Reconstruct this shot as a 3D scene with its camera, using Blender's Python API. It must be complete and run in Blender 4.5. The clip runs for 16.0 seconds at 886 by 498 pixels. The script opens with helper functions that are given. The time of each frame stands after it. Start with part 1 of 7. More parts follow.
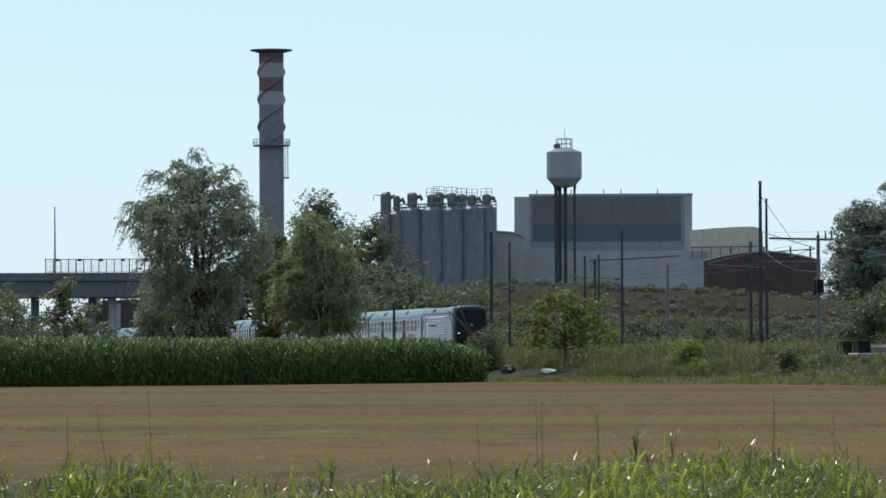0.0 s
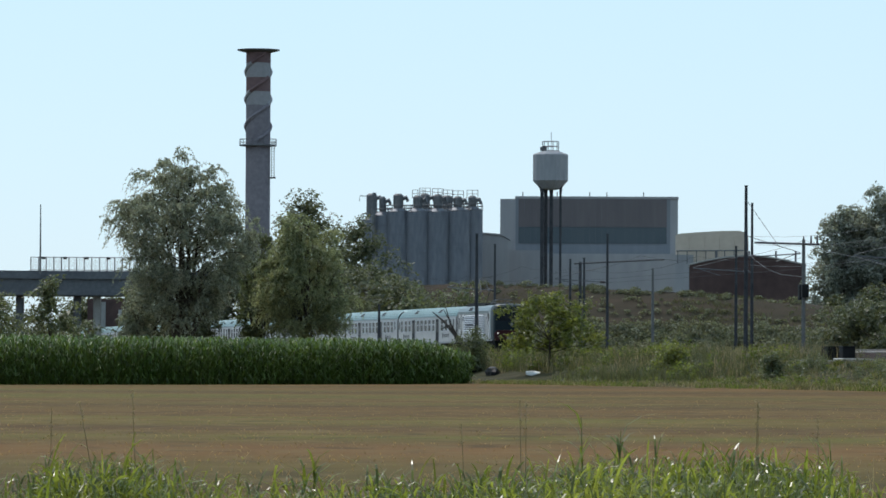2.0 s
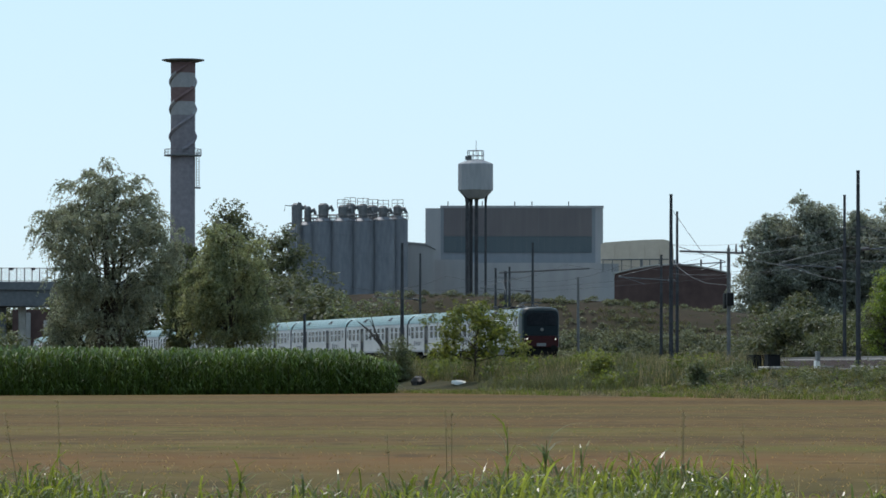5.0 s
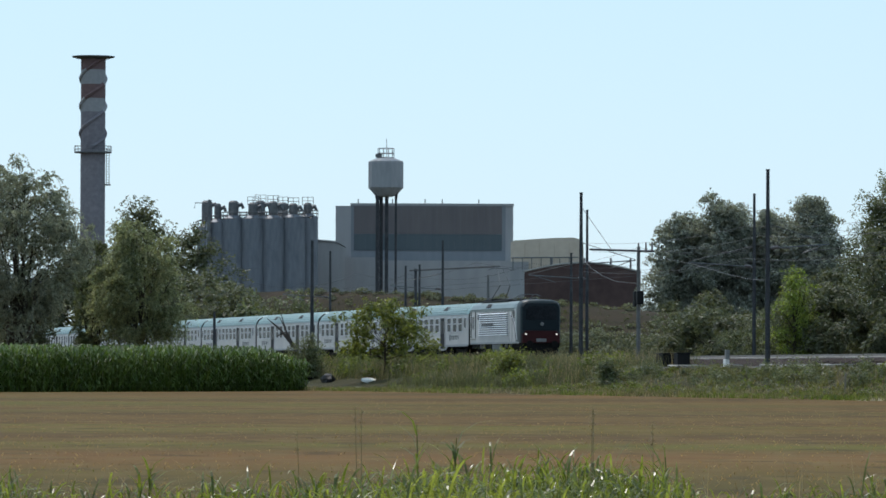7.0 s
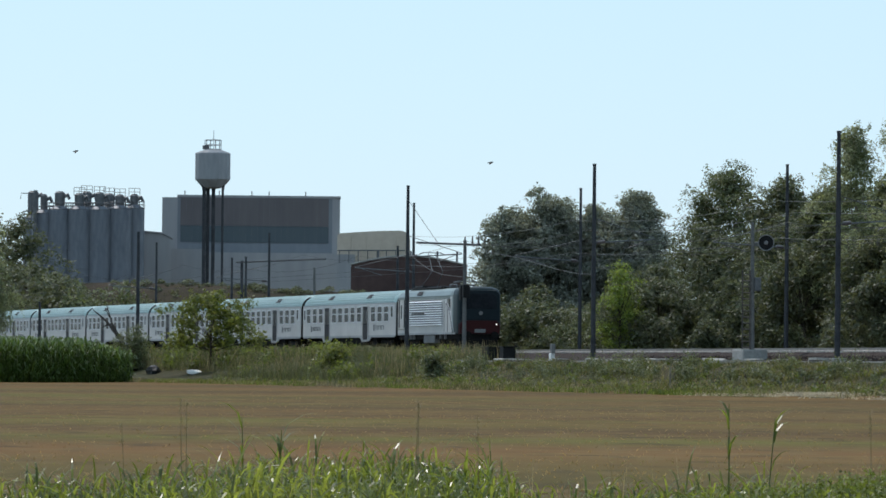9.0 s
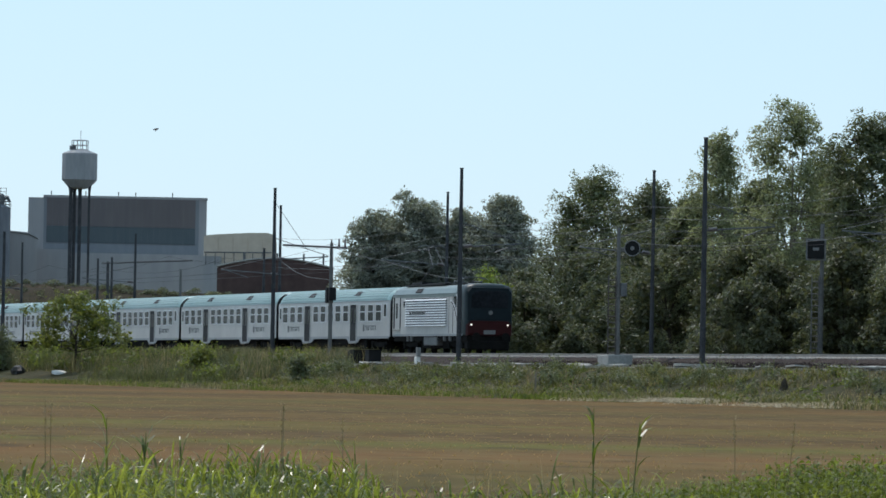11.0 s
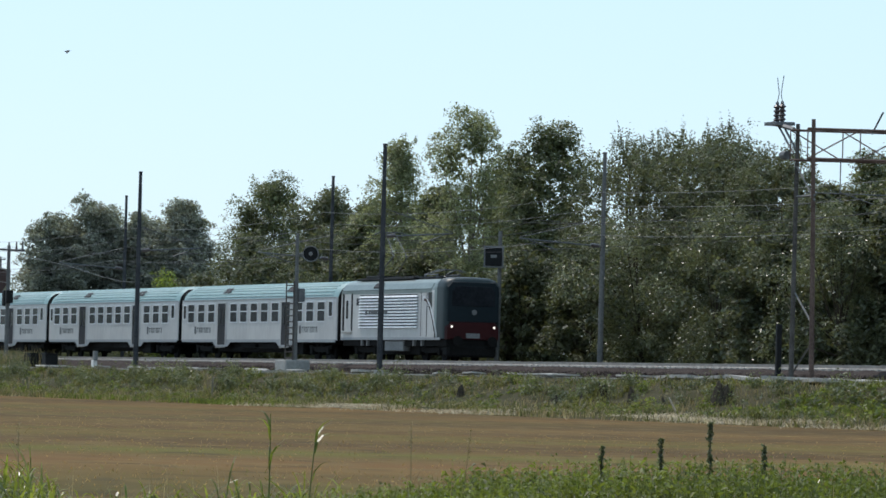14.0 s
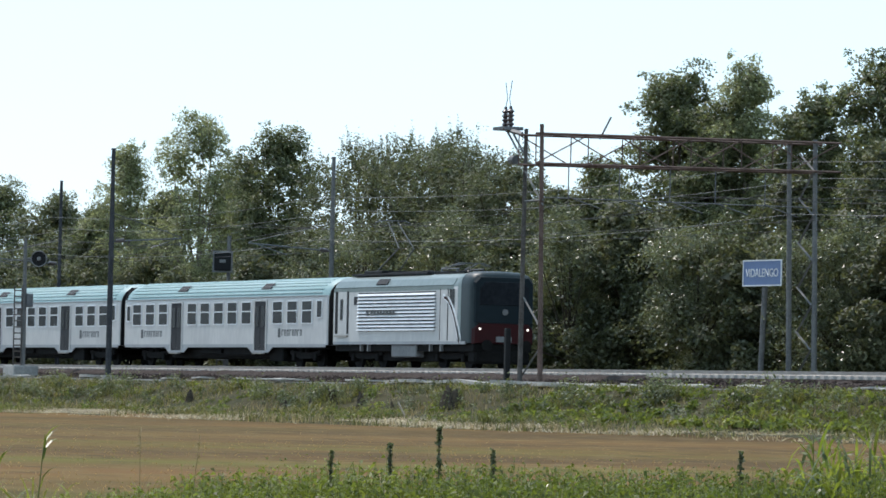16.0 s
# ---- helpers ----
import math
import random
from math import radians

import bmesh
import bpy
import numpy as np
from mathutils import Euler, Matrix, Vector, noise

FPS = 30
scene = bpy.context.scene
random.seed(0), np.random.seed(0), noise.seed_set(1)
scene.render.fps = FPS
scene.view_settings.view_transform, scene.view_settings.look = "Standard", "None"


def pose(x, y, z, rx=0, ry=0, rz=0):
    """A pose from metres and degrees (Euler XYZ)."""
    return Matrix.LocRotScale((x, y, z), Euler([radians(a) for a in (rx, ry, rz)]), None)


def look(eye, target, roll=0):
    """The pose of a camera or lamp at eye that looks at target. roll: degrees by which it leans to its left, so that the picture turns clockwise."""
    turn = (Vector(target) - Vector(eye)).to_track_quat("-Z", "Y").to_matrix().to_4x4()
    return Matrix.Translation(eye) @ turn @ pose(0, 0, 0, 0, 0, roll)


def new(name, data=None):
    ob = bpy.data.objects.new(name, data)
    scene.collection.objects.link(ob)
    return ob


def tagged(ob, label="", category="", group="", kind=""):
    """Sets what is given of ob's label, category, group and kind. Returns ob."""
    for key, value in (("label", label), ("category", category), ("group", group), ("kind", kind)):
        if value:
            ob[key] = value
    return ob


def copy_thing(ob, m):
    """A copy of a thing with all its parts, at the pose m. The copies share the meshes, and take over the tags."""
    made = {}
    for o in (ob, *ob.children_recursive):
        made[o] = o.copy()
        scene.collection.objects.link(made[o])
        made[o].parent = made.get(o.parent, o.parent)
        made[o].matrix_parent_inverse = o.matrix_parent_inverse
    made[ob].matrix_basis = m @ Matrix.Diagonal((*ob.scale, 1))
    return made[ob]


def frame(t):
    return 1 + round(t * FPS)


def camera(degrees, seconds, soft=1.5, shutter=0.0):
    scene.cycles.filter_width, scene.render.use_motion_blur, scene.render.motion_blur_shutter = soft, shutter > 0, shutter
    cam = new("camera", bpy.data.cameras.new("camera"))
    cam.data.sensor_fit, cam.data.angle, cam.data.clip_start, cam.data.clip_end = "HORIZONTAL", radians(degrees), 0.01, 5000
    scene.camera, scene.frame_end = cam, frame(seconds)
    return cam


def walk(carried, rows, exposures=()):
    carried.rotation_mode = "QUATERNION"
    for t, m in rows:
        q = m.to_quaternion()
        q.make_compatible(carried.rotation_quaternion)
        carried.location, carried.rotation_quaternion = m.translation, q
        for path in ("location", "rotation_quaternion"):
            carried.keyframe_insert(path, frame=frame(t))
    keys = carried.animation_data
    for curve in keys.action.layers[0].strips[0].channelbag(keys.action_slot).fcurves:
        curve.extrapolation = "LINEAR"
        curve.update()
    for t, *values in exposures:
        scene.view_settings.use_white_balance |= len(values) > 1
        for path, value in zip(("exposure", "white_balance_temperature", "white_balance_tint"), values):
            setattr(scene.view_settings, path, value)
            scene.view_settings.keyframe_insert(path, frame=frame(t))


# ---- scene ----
SKY, SUNE = 0.10, 2.7
# ---- camera: a tripod pan beside the field; the railway runs along x ----
EYE = 1.05
cam = camera(10.417, 16.0, soft=1.6)
PAN = [
    (0.0, 78.827, 1.388, 0.250),
    (0.5, 78.754, 1.451, -0.057),
    (1.0, 78.802, 1.493, -0.207),
    (1.5, 78.762, 1.475, -0.284),
    (2.0, 78.644, 1.405, -0.272),
    (2.5, 78.457, 1.404, -0.205),
    (3.0, 78.325, 1.422, -0.066),
    (3.5, 78.197, 1.450, 0.015),
    (6.0, 77.276, 1.562, -0.114),
    (6.5, 76.964, 1.565, -0.084),
    (7.0, 76.705, 1.495, -0.195),
    (7.5, 76.264, 1.483, -0.361),
    (8.0, 75.829, 1.506, -0.382),
    (8.5, 75.182, 1.500, -0.487),
    (9.0, 74.651, 1.423, -0.541),
    (11.5, 72.586, 1.521, -1.024),
    (12.0, 72.020, 1.537, -0.968),
    (12.5, 71.409, 1.562, -1.049),
    (13.0, 70.725, 1.591, -1.035),
    (13.5, 70.020, 1.607, -1.357),
    (14.0, 69.260, 1.627, -1.470),
    (14.5, 68.425, 1.645, -1.326),
    (15.0, 67.575, 1.665, -1.317),
    (15.5, 66.896, 1.705, -1.250),
    (16.0, 66.068, 1.760, -1.320),
]
walk(cam, [(t, pose(0, 0, EYE, 90 + pitch, roll, yaw)) for t, yaw, pitch, roll in PAN], exposures=[(t, e, k, g) for t, e, k, g in ((0, 0.0, 6350, 14), (12.5, 0.0, 6350, 14), (14.0, 0.13, 6450, 15), (15.0, 0.34, 6450, 15), (16, 0.50, 6450, 16))])

# ---- sky and sun ----
SUN_TO = Vector((-0.54, -0.13, 0.83)).normalized()
world = bpy.data.worlds.new("sky")
scene.world = world
world.use_nodes = True
wn = world.node_tree
sky = wn.nodes.new("ShaderNodeTexSky")
sky.sky_type = "NISHITA"
sky.sun_disc = False
sky.sun_elevation = math.asin(SUN_TO.z)
sky.sun_rotation = math.atan2(SUN_TO.x, SUN_TO.y)
sky.air_density, sky.dust_density, sky.ozone_density = 1.0, 0.35, 3.0
wn.nodes["Background"].inputs["Strength"].default_value = SKY
# summer haze pales the clear sky
haze = wn.nodes.new("ShaderNodeMix")
haze.data_type = "RGBA"
haze.inputs["Factor"].default_value = 0.60
haze.inputs["B"].default_value = (6.7, 9.7, 11.5, 1)
wn.links.new(sky.outputs["Color"], haze.inputs["A"])
wn.links.new(haze.outputs["Result"], wn.nodes["Background"].inputs["Color"])
sun = new("sun", bpy.data.lights.new("sun", "SUN"))
sun.data.energy, sun.data.angle, sun.data.color = SUNE, radians(0.53), (1.0, 0.95, 0.86)
sun.matrix_world = look(SUN_TO * 300, (0, 0, 0))


# ---- materials ----
def mat(name, a, b, scale=1.0, rough=0.7, metal=0.0, bump=0.0, fine=0.0, spec=0.5, stretch=(1, 1, 1), island=0.0):
    """Two tones mixed by a coarse and a fine noise, with a little relief."""
    m = bpy.data.materials.new(name)
    m.use_nodes = True
    nt, bs = m.node_tree, m.node_tree.nodes["Principled BSDF"]
    bs.inputs["Roughness"].default_value, bs.inputs["Metallic"].default_value = rough, metal
    bs.inputs["Specular IOR Level"].default_value = spec
    tc, mp = nt.nodes.new("ShaderNodeTexCoord"), nt.nodes.new("ShaderNodeMapping")
    nt.links.new(tc.outputs["Object"], mp.inputs["Vector"])
    mp.inputs["Scale"].default_value = stretch
    n1, n2 = nt.nodes.new("ShaderNodeTexNoise"), nt.nodes.new("ShaderNodeTexNoise")
    for nd, sc in ((n1, scale), (n2, fine or scale * 9)):
        nd.inputs["Scale"].default_value, nd.inputs["Detail"].default_value = sc, 5
        nt.links.new(mp.outputs["Vector"], nd.inputs["Vector"])
    add = nt.nodes.new("ShaderNodeMath")
    add.operation = "ADD"
    nt.links.new(n1.outputs["Fac"], add.inputs[0])
    nt.links.new(n2.outputs["Fac"], add.inputs[1])
    rng = nt.nodes.new("ShaderNodeMapRange")
    rng.inputs["From Min"].default_value, rng.inputs["From Max"].default_value = 0.75, 1.25
    nt.links.new(add.outputs[0], rng.inputs["Value"])
    mix = nt.nodes.new("ShaderNodeMix")
    mix.data_type = "RGBA"
    mix.inputs["A"].default_value, mix.inputs["B"].default_value = (*a, 1), (*b, 1)
    nt.links.new(rng.outputs["Result"], mix.inputs["Factor"])
    out = mix.outputs["Result"]
    if island:
        geo, hsv, r2 = nt.nodes.new("ShaderNodeNewGeometry"), nt.nodes.new("ShaderNodeHueSaturation"), nt.nodes.new("ShaderNodeMapRange")
        r2.inputs["To Min"].default_value, r2.inputs["To Max"].default_value = 1 - island, 1 + island
        nt.links.new(geo.outputs["Random Per Island"], r2.inputs["Value"])
        nt.links.new(r2.outputs["Result"], hsv.inputs["Value"])
        nt.links.new(out, hsv.inputs["Color"])
        out = hsv.outputs["Color"]
    nt.links.new(out, bs.inputs["Base Color"])
    if bump:
        bp = nt.nodes.new("ShaderNodeBump")
        bp.inputs["Strength"].default_value, bp.inputs["Distance"].default_value = bump, 0.04
        nt.links.new(n2.outputs["Fac"], bp.inputs["Height"])
        nt.links.new(bp.outputs["Normal"], bs.inputs["Normal"])
    return m


def leaf_mat(name, a, b, rough=0.42, through_leaf=0.35, tint=(1.0, 1.0, 0.6), spec=0.5):
    """Leaves: two greens mixed by a noise and leaf by leaf, glossy, letting some light through."""
    m = mat(name, a, b, 0.35, rough, island=0.5, fine=2.0, spec=spec)
    nt = m.node_tree
    bs, outp = nt.nodes["Principled BSDF"], nt.nodes["Material Output"]
    tr, mx, mul = nt.nodes.new("ShaderNodeBsdfTranslucent"), nt.nodes.new("ShaderNodeMixShader"), nt.nodes.new("ShaderNodeMix")
    mul.data_type, mul.blend_type = "RGBA", "MULTIPLY"
    mul.inputs["Factor"].default_value = 1.0
    mul.inputs["B"].default_value = (tint[0] * 1.6, tint[1] * 1.6, tint[2] * 1.6, 1)
    nt.links.new(bs.inputs["Base Color"].links[0].from_socket, mul.inputs["A"])
    nt.links.new(mul.outputs["Result"], tr.inputs["Color"])
    mx.inputs["Fac"].default_value = through_leaf
    nt.links.new(bs.outputs["BSDF"], mx.inputs[1])
    nt.links.new(tr.outputs["BSDF"], mx.inputs[2])
    nt.links.new(mx.outputs["Shader"], outp.inputs["Surface"])
    return m


def glow(name, colour, strength):
    m = mat(name, colour, colour, 1, 0.2)
    bs = m.node_tree.nodes["Principled BSDF"]
    bs.inputs["Emission Color"].default_value = (*colour, 1)
    bs.inputs["Emission Strength"].default_value = strength
    return m


def field_mat():
    """Mown field: brown, dark and yellow-green swaths lying across the view, with fine stubble."""
    m = mat("mown_field", (0.0735, 0.0395, 0.0112), (0.136, 0.0755, 0.0218), 0.25, 0.95, bump=0.6, fine=5.0, spec=0.1)
    nt = m.node_tree
    bs = nt.nodes["Principled BSDF"]
    base = bs.inputs["Base Color"].links[0].from_socket
    tc, rot = nt.nodes.new("ShaderNodeTexCoord"), nt.nodes.new("ShaderNodeMapping")
    rot.inputs["Rotation"].default_value = (0, 0, radians(15))
    nt.links.new(tc.outputs["Object"], rot.inputs["Vector"])

    def swath(across, along_it, detail, lo, hi, top):
        """A streaky noise, cut to the range lo to hi and scaled to top."""
        mp, nz, cut = nt.nodes.new("ShaderNodeMapping"), nt.nodes.new("ShaderNodeTexNoise"), nt.nodes.new("ShaderNodeMapRange")
        mp.inputs["Scale"].default_value = (across, along_it, 1)
        nz.inputs["Scale"].default_value, nz.inputs["Detail"].default_value = 1.0, detail
        cut.inputs["From Min"].default_value, cut.inputs["From Max"].default_value = lo, hi
        cut.inputs["To Max"].default_value = top
        nt.links.new(rot.outputs["Vector"], mp.inputs["Vector"])
        nt.links.new(mp.outputs["Vector"], nz.inputs["Vector"])
        nt.links.new(nz.outputs["Fac"], cut.inputs["Value"])
        return cut.outputs["Result"]

    def lay(under, colour, share):
        mix = nt.nodes.new("ShaderNodeMix")
        mix.data_type = "RGBA"
        mix.inputs["B"].default_value = (*colour, 1)
        nt.links.new(under, mix.inputs["A"])
        nt.links.new(share, mix.inputs["Factor"])
        return mix.outputs["Result"]

    def times(p, q):
        mul = nt.nodes.new("ShaderNodeMath")
        mul.operation = "MULTIPLY"
        nt.links.new(p, mul.inputs[0])
        nt.links.new(q, mul.inputs[1])
        return mul.outputs[0]

    out = lay(base, (0.062, 0.036, 0.013), swath(0.055, 0.005, 0.6, 0.42, 0.66, 0.85))
    out = lay(out, (0.160, 0.080, 0.025), swath(0.040, 0.006, 0.6, 0.46, 0.70, 0.75))
    # yellow-green regrowth, stronger towards the far end, in bands and in patches
    sep, far = nt.nodes.new("ShaderNodeSeparateXYZ"), nt.nodes.new("ShaderNodeMapRange")
    nt.links.new(tc.outputs["Object"], sep.inputs["Vector"])
    far.inputs["From Min"].default_value, far.inputs["From Max"].default_value = -50, -190
    far.inputs["To Min"].default_value, far.inputs["To Max"].default_value = 0.60, 1.0
    nt.links.new(sep.outputs["X"], far.inputs["Value"])
    green = times(times(swath(0.052, 0.004, 0.5, 0.44, 0.62, 1.0), swath(0.13, 0.07, 5, 0.30, 0.60, 1.0)), far.outputs["Result"])
    side = nt.nodes.new("ShaderNodeMapRange")
    side.inputs["From Min"].default_value, side.inputs["From Max"].default_value = 30, 60
    side.inputs["To Min"].default_value, side.inputs["To Max"].default_value = 1.0, 0.12
    nt.links.new(sep.outputs["Y"], side.inputs["Value"])
    # three swaths of stronger regrowth, each with a soft edge on both sides
    deep = nt.nodes.new("ShaderNodeSeparateXYZ")
    nt.links.new(rot.outputs["Vector"], deep.inputs["Vector"])
    broken = swath(0.20, 0.10, 5, 0.34, 0.58, 0.95)
    for mid, half in ((-98, 9), (-73, 5), (-172, 20)):
        near, beyond = nt.nodes.new("ShaderNodeMapRange"), nt.nodes.new("ShaderNodeMapRange")
        for edge, at in ((near, mid + half), (beyond, mid - half)):
            edge.interpolation_type = "SMOOTHSTEP"
            edge.inputs["From Min"].default_value, edge.inputs["From Max"].default_value = at, mid
            nt.links.new(deep.outputs["X"], edge.inputs["Value"])
        out = lay(out, (0.112, 0.102, 0.018), times(times(near.outputs["Result"], beyond.outputs["Result"]), times(broken, side.outputs["Result"])))
    out = lay(out, (0.100, 0.090, 0.017), times(green, side.outputs["Result"]))
    out = lay(out, (0.180, 0.135, 0.050), times(swath(0.12, 0.03, 5, 0.50, 0.64, 0.7), swath(0.9, 0.6, 4, 0.48, 0.62, 1.0)))
    # tufts and bare spots, short streaks
    out = lay(out, (0.142, 0.098, 0.036), swath(0.50, 1.3, 5, 0.50, 0.66, 0.65))
    out = lay(out, (0.048, 0.033, 0.011), swath(0.42, 1.0, 5, 0.54, 0.70, 0.7))
    nt.links.new(out, bs.inputs["Base Color"])
    return m


FIELD = field_mat()
GRASSY = mat("rough_grass_soil", (0.028, 0.031, 0.011), (0.062, 0.050, 0.024), 0.3, 0.95, bump=0.8, fine=3, spec=0.1)
EARTH = mat("earth_slope", (0.060, 0.043, 0.029), (0.034, 0.031, 0.020), 0.5, 0.95, bump=0.8, fine=1.5, spec=0.1, stretch=(0.12, 0.12, 1.6))
BALLAST = mat("ballast_stone", (0.024, 0.0168, 0.0140), (0.060, 0.0445, 0.0380), 3.0, 0.95, bump=1.0, fine=14, spec=0.1)
SLEEPER = mat("sleeper_concrete", (0.30, 0.28, 0.255), (0.42, 0.395, 0.36), 0.8, 0.9, bump=0.3, fine=8, spec=0.15)
CONCRETE = mat("weathered_concrete", (0.231, 0.224, 0.21), (0.35, 0.343, 0.322), 0.6, 0.9, bump=0.3, fine=8, spec=0.2)
PALE_CONC = mat("pale_concrete", (0.28, 0.265, 0.24), (0.40, 0.38, 0.345), 0.8, 0.9, bump=0.3, fine=8, spec=0.2)
DECK_CONC = mat("grey_deck_concrete", (0.091, 0.098, 0.1085), (0.14, 0.147, 0.154), 0.2, 0.9, bump=0.2, fine=2, spec=0.2)
STEEL = mat("dull_steel", (0.10, 0.105, 0.11), (0.17, 0.17, 0.17), 1.5, 0.6, 0.4, bump=0.1)
RAIL = mat("worn_rail", (0.26, 0.23, 0.21), (0.36, 0.33, 0.30), 4, 0.5, 0.6)
RUSTY = mat("rusty_paint", (0.070, 0.040, 0.030), (0.135, 0.088, 0.070), 1.2, 0.85, bump=0.2)
POLE = mat("dark_pole", (0.0298, 0.0314, 0.0357), (0.068, 0.068, 0.0723), 1.5, 0.75, bump=0.1, spec=0.2)
GREYPOLE = mat("grey_pole", (0.0986, 0.0986, 0.0986), (0.174, 0.1682, 0.1566), 1.2, 0.75, bump=0.1, spec=0.3)
OLDPAINT = mat("weathered_paint", (0.060, 0.052, 0.046), (0.120, 0.108, 0.098), 1.2, 0.85, bump=0.2, spec=0.2)
BARK = mat("bark", (0.0315, 0.0252, 0.018), (0.09, 0.072, 0.054), 1.2, 0.95, bump=0.8, fine=12, spec=0.1)
DARKBARK = mat("dead_bark", (0.008, 0.007, 0.006), (0.022, 0.019, 0.016), 1.2, 0.95, bump=0.8, fine=12, spec=0.1)
PALEBARK = mat("pale_bark", (0.16, 0.14, 0.11), (0.28, 0.25, 0.20), 1.2, 0.95, bump=0.6, fine=12, spec=0.1)
CHIM = mat("chimney_concrete", (0.165, 0.150, 0.165), (0.240, 0.218, 0.232), 0.15, 0.9, bump=0.15, fine=1.5, spec=0.2)
CHIM_RED = mat("faded_red_paint", (0.135, 0.088, 0.088), (0.180, 0.115, 0.110), 0.2, 0.9, fine=1.5, spec=0.2)
CHIM_WHITE = mat("faded_white_paint", (0.252, 0.2464, 0.252), (0.3136, 0.308, 0.308), 0.2, 0.9, fine=1.5, spec=0.2)
SILO = mat("galvanised_silo", (0.130, 0.142, 0.165), (0.215, 0.225, 0.245), 0.12, 0.6, 0.25, bump=0.1, fine=1.5, stretch=(1, 1, 0.25))
CLAD_GREY = mat("grey_cladding", (0.126, 0.112, 0.114), (0.160, 0.141, 0.139), 0.08, 0.75, 0.0, fine=0.8, stretch=(1, 1, 0.2), spec=0.3)
CLAD_BLUE = mat("blue_cladding", (0.185, 0.200, 0.222), (0.235, 0.245, 0.258), 0.08, 0.75, 0.0, fine=0.8, stretch=(1, 1, 0.2), spec=0.3)
CLAD_TEAL = mat("teal_cladding", (0.0800, 0.1000, 0.1100), (0.1000, 0.1200, 0.1280), 0.08, 0.75, 0.0, fine=0.8, stretch=(1, 1, 0.2), spec=0.3)
CLAD_LIGHT = mat("light_cladding", (0.285, 0.282, 0.286), (0.345, 0.338, 0.335), 0.08, 0.75, 0.0, fine=0.8, stretch=(1, 1, 0.2), spec=0.3)
BEIGE = mat("beige_sheet", (0.50, 0.405, 0.315), (0.58, 0.48, 0.38), 0.15, 0.7, fine=1.0)
BROWN = mat("red_brown_wall", (0.070, 0.044, 0.040), (0.102, 0.064, 0.057), 0.12, 0.9, bump=0.2, fine=1.0, spec=0.2)
TANK = mat("tank_paint", (0.250, 0.255, 0.268), (0.320, 0.322, 0.328), 0.2, 0.8, fine=1.5, stretch=(1, 1, 0.3), spec=0.3)
WHITE_T = mat("train_white", (0.43, 0.4172, 0.408), (0.5334, 0.5175, 0.4961), 0.5, 0.35, bump=0.03, fine=5, stretch=(1, 1, 0.3))
GREY_T = mat("train_grey", (0.2448, 0.253, 0.2693), (0.3264, 0.3346, 0.3427), 0.6, 0.45, fine=5)
TEAL_T = mat("train_teal_roof", (0.19, 0.31, 0.31), (0.28, 0.40, 0.40), 0.4, 0.5, fine=4, stretch=(0.4, 1, 1))
TEAL_L = mat("train_roof_rib", (0.50, 0.64, 0.62), (0.58, 0.70, 0.70), 0.5, 0.5, fine=4)
DKGREEN_T = mat("train_dark_green", (0.0058, 0.0125, 0.0162), (0.0086, 0.0168, 0.0216), 0.5, 0.6, fine=4, spec=0.2)
CAB_GREEN = mat("cab_green", (0.0120, 0.0230, 0.0260), (0.0170, 0.0300, 0.0330), 0.5, 0.45, fine=4, spec=0.3)
GREEN_T = mat("train_green", (0.128, 0.168, 0.16), (0.176, 0.216, 0.208), 0.5, 0.35, fine=4)
RED_T = mat("train_red", (0.0300, 0.0040, 0.0048), (0.0420, 0.0060, 0.0066), 0.6, 0.5, fine=4, spec=0.2)
UNDER = mat("underframe_grime", (0.0050, 0.0048, 0.0046), (0.0130, 0.0122, 0.0112), 1.2, 0.85, bump=0.2, spec=0.15)
GREYBOX = mat("grey_box", (0.1344, 0.1344, 0.1344), (0.2016, 0.2016, 0.196), 1.0, 0.6)
DOOR_T = mat("train_door_grey", (0.0325, 0.0338, 0.0362), (0.05, 0.05, 0.0525), 1.0, 0.75, spec=0.15)
PRINT = mat("faded_print", (0.0495, 0.0518, 0.054), (0.0675, 0.0698, 0.072), 2, 0.5)
GLASS_T = mat("tinted_window", (0.010, 0.012, 0.015), (0.022, 0.025, 0.03), 0.7, 0.25, spec=0.1)
BLACK = mat("matt_black", (0.006, 0.006, 0.0065), (0.013, 0.013, 0.0135), 2, 0.6, spec=0.2)
INSUL = mat("ceramic_brown", (0.063, 0.045, 0.044), (0.098, 0.081, 0.077), 3, 0.3)
SIGN_BLUE = mat("sign_blue", (0.0662, 0.1192, 0.2517), (0.0861, 0.1457, 0.2848), 2, 0.4)
SIGN_WHITE = mat("sign_white", (0.558, 0.576, 0.594), (0.675, 0.684, 0.693), 2, 0.45)
WHITE_STONE = mat("white_stone", (0.66, 0.65, 0.62), (0.8, 0.79, 0.76), 3, 0.8)
LAMP = glow("headlight_glow", (1.0, 0.93, 0.8), 0.9)
SLAT = mat("slat_white", (0.6375, 0.6481, 0.6588), (0.765, 0.765, 0.765), 0.8, 0.4, fine=5)
L_WILLOW = leaf_mat("willow_leaf", (0.155, 0.172, 0.125), (0.265, 0.272, 0.208), rough=0.48, through_leaf=0.42, tint=(1.0, 1.0, 0.75))
L_LIGHT = leaf_mat("light_leaf", (0.150, 0.170, 0.092), (0.255, 0.262, 0.150), rough=0.5, through_leaf=0.45, tint=(1.0, 1.0, 0.7))
L_DARK = leaf_mat("dark_leaf", (0.062, 0.074, 0.040), (0.138, 0.143, 0.080), rough=0.62, through_leaf=0.3)
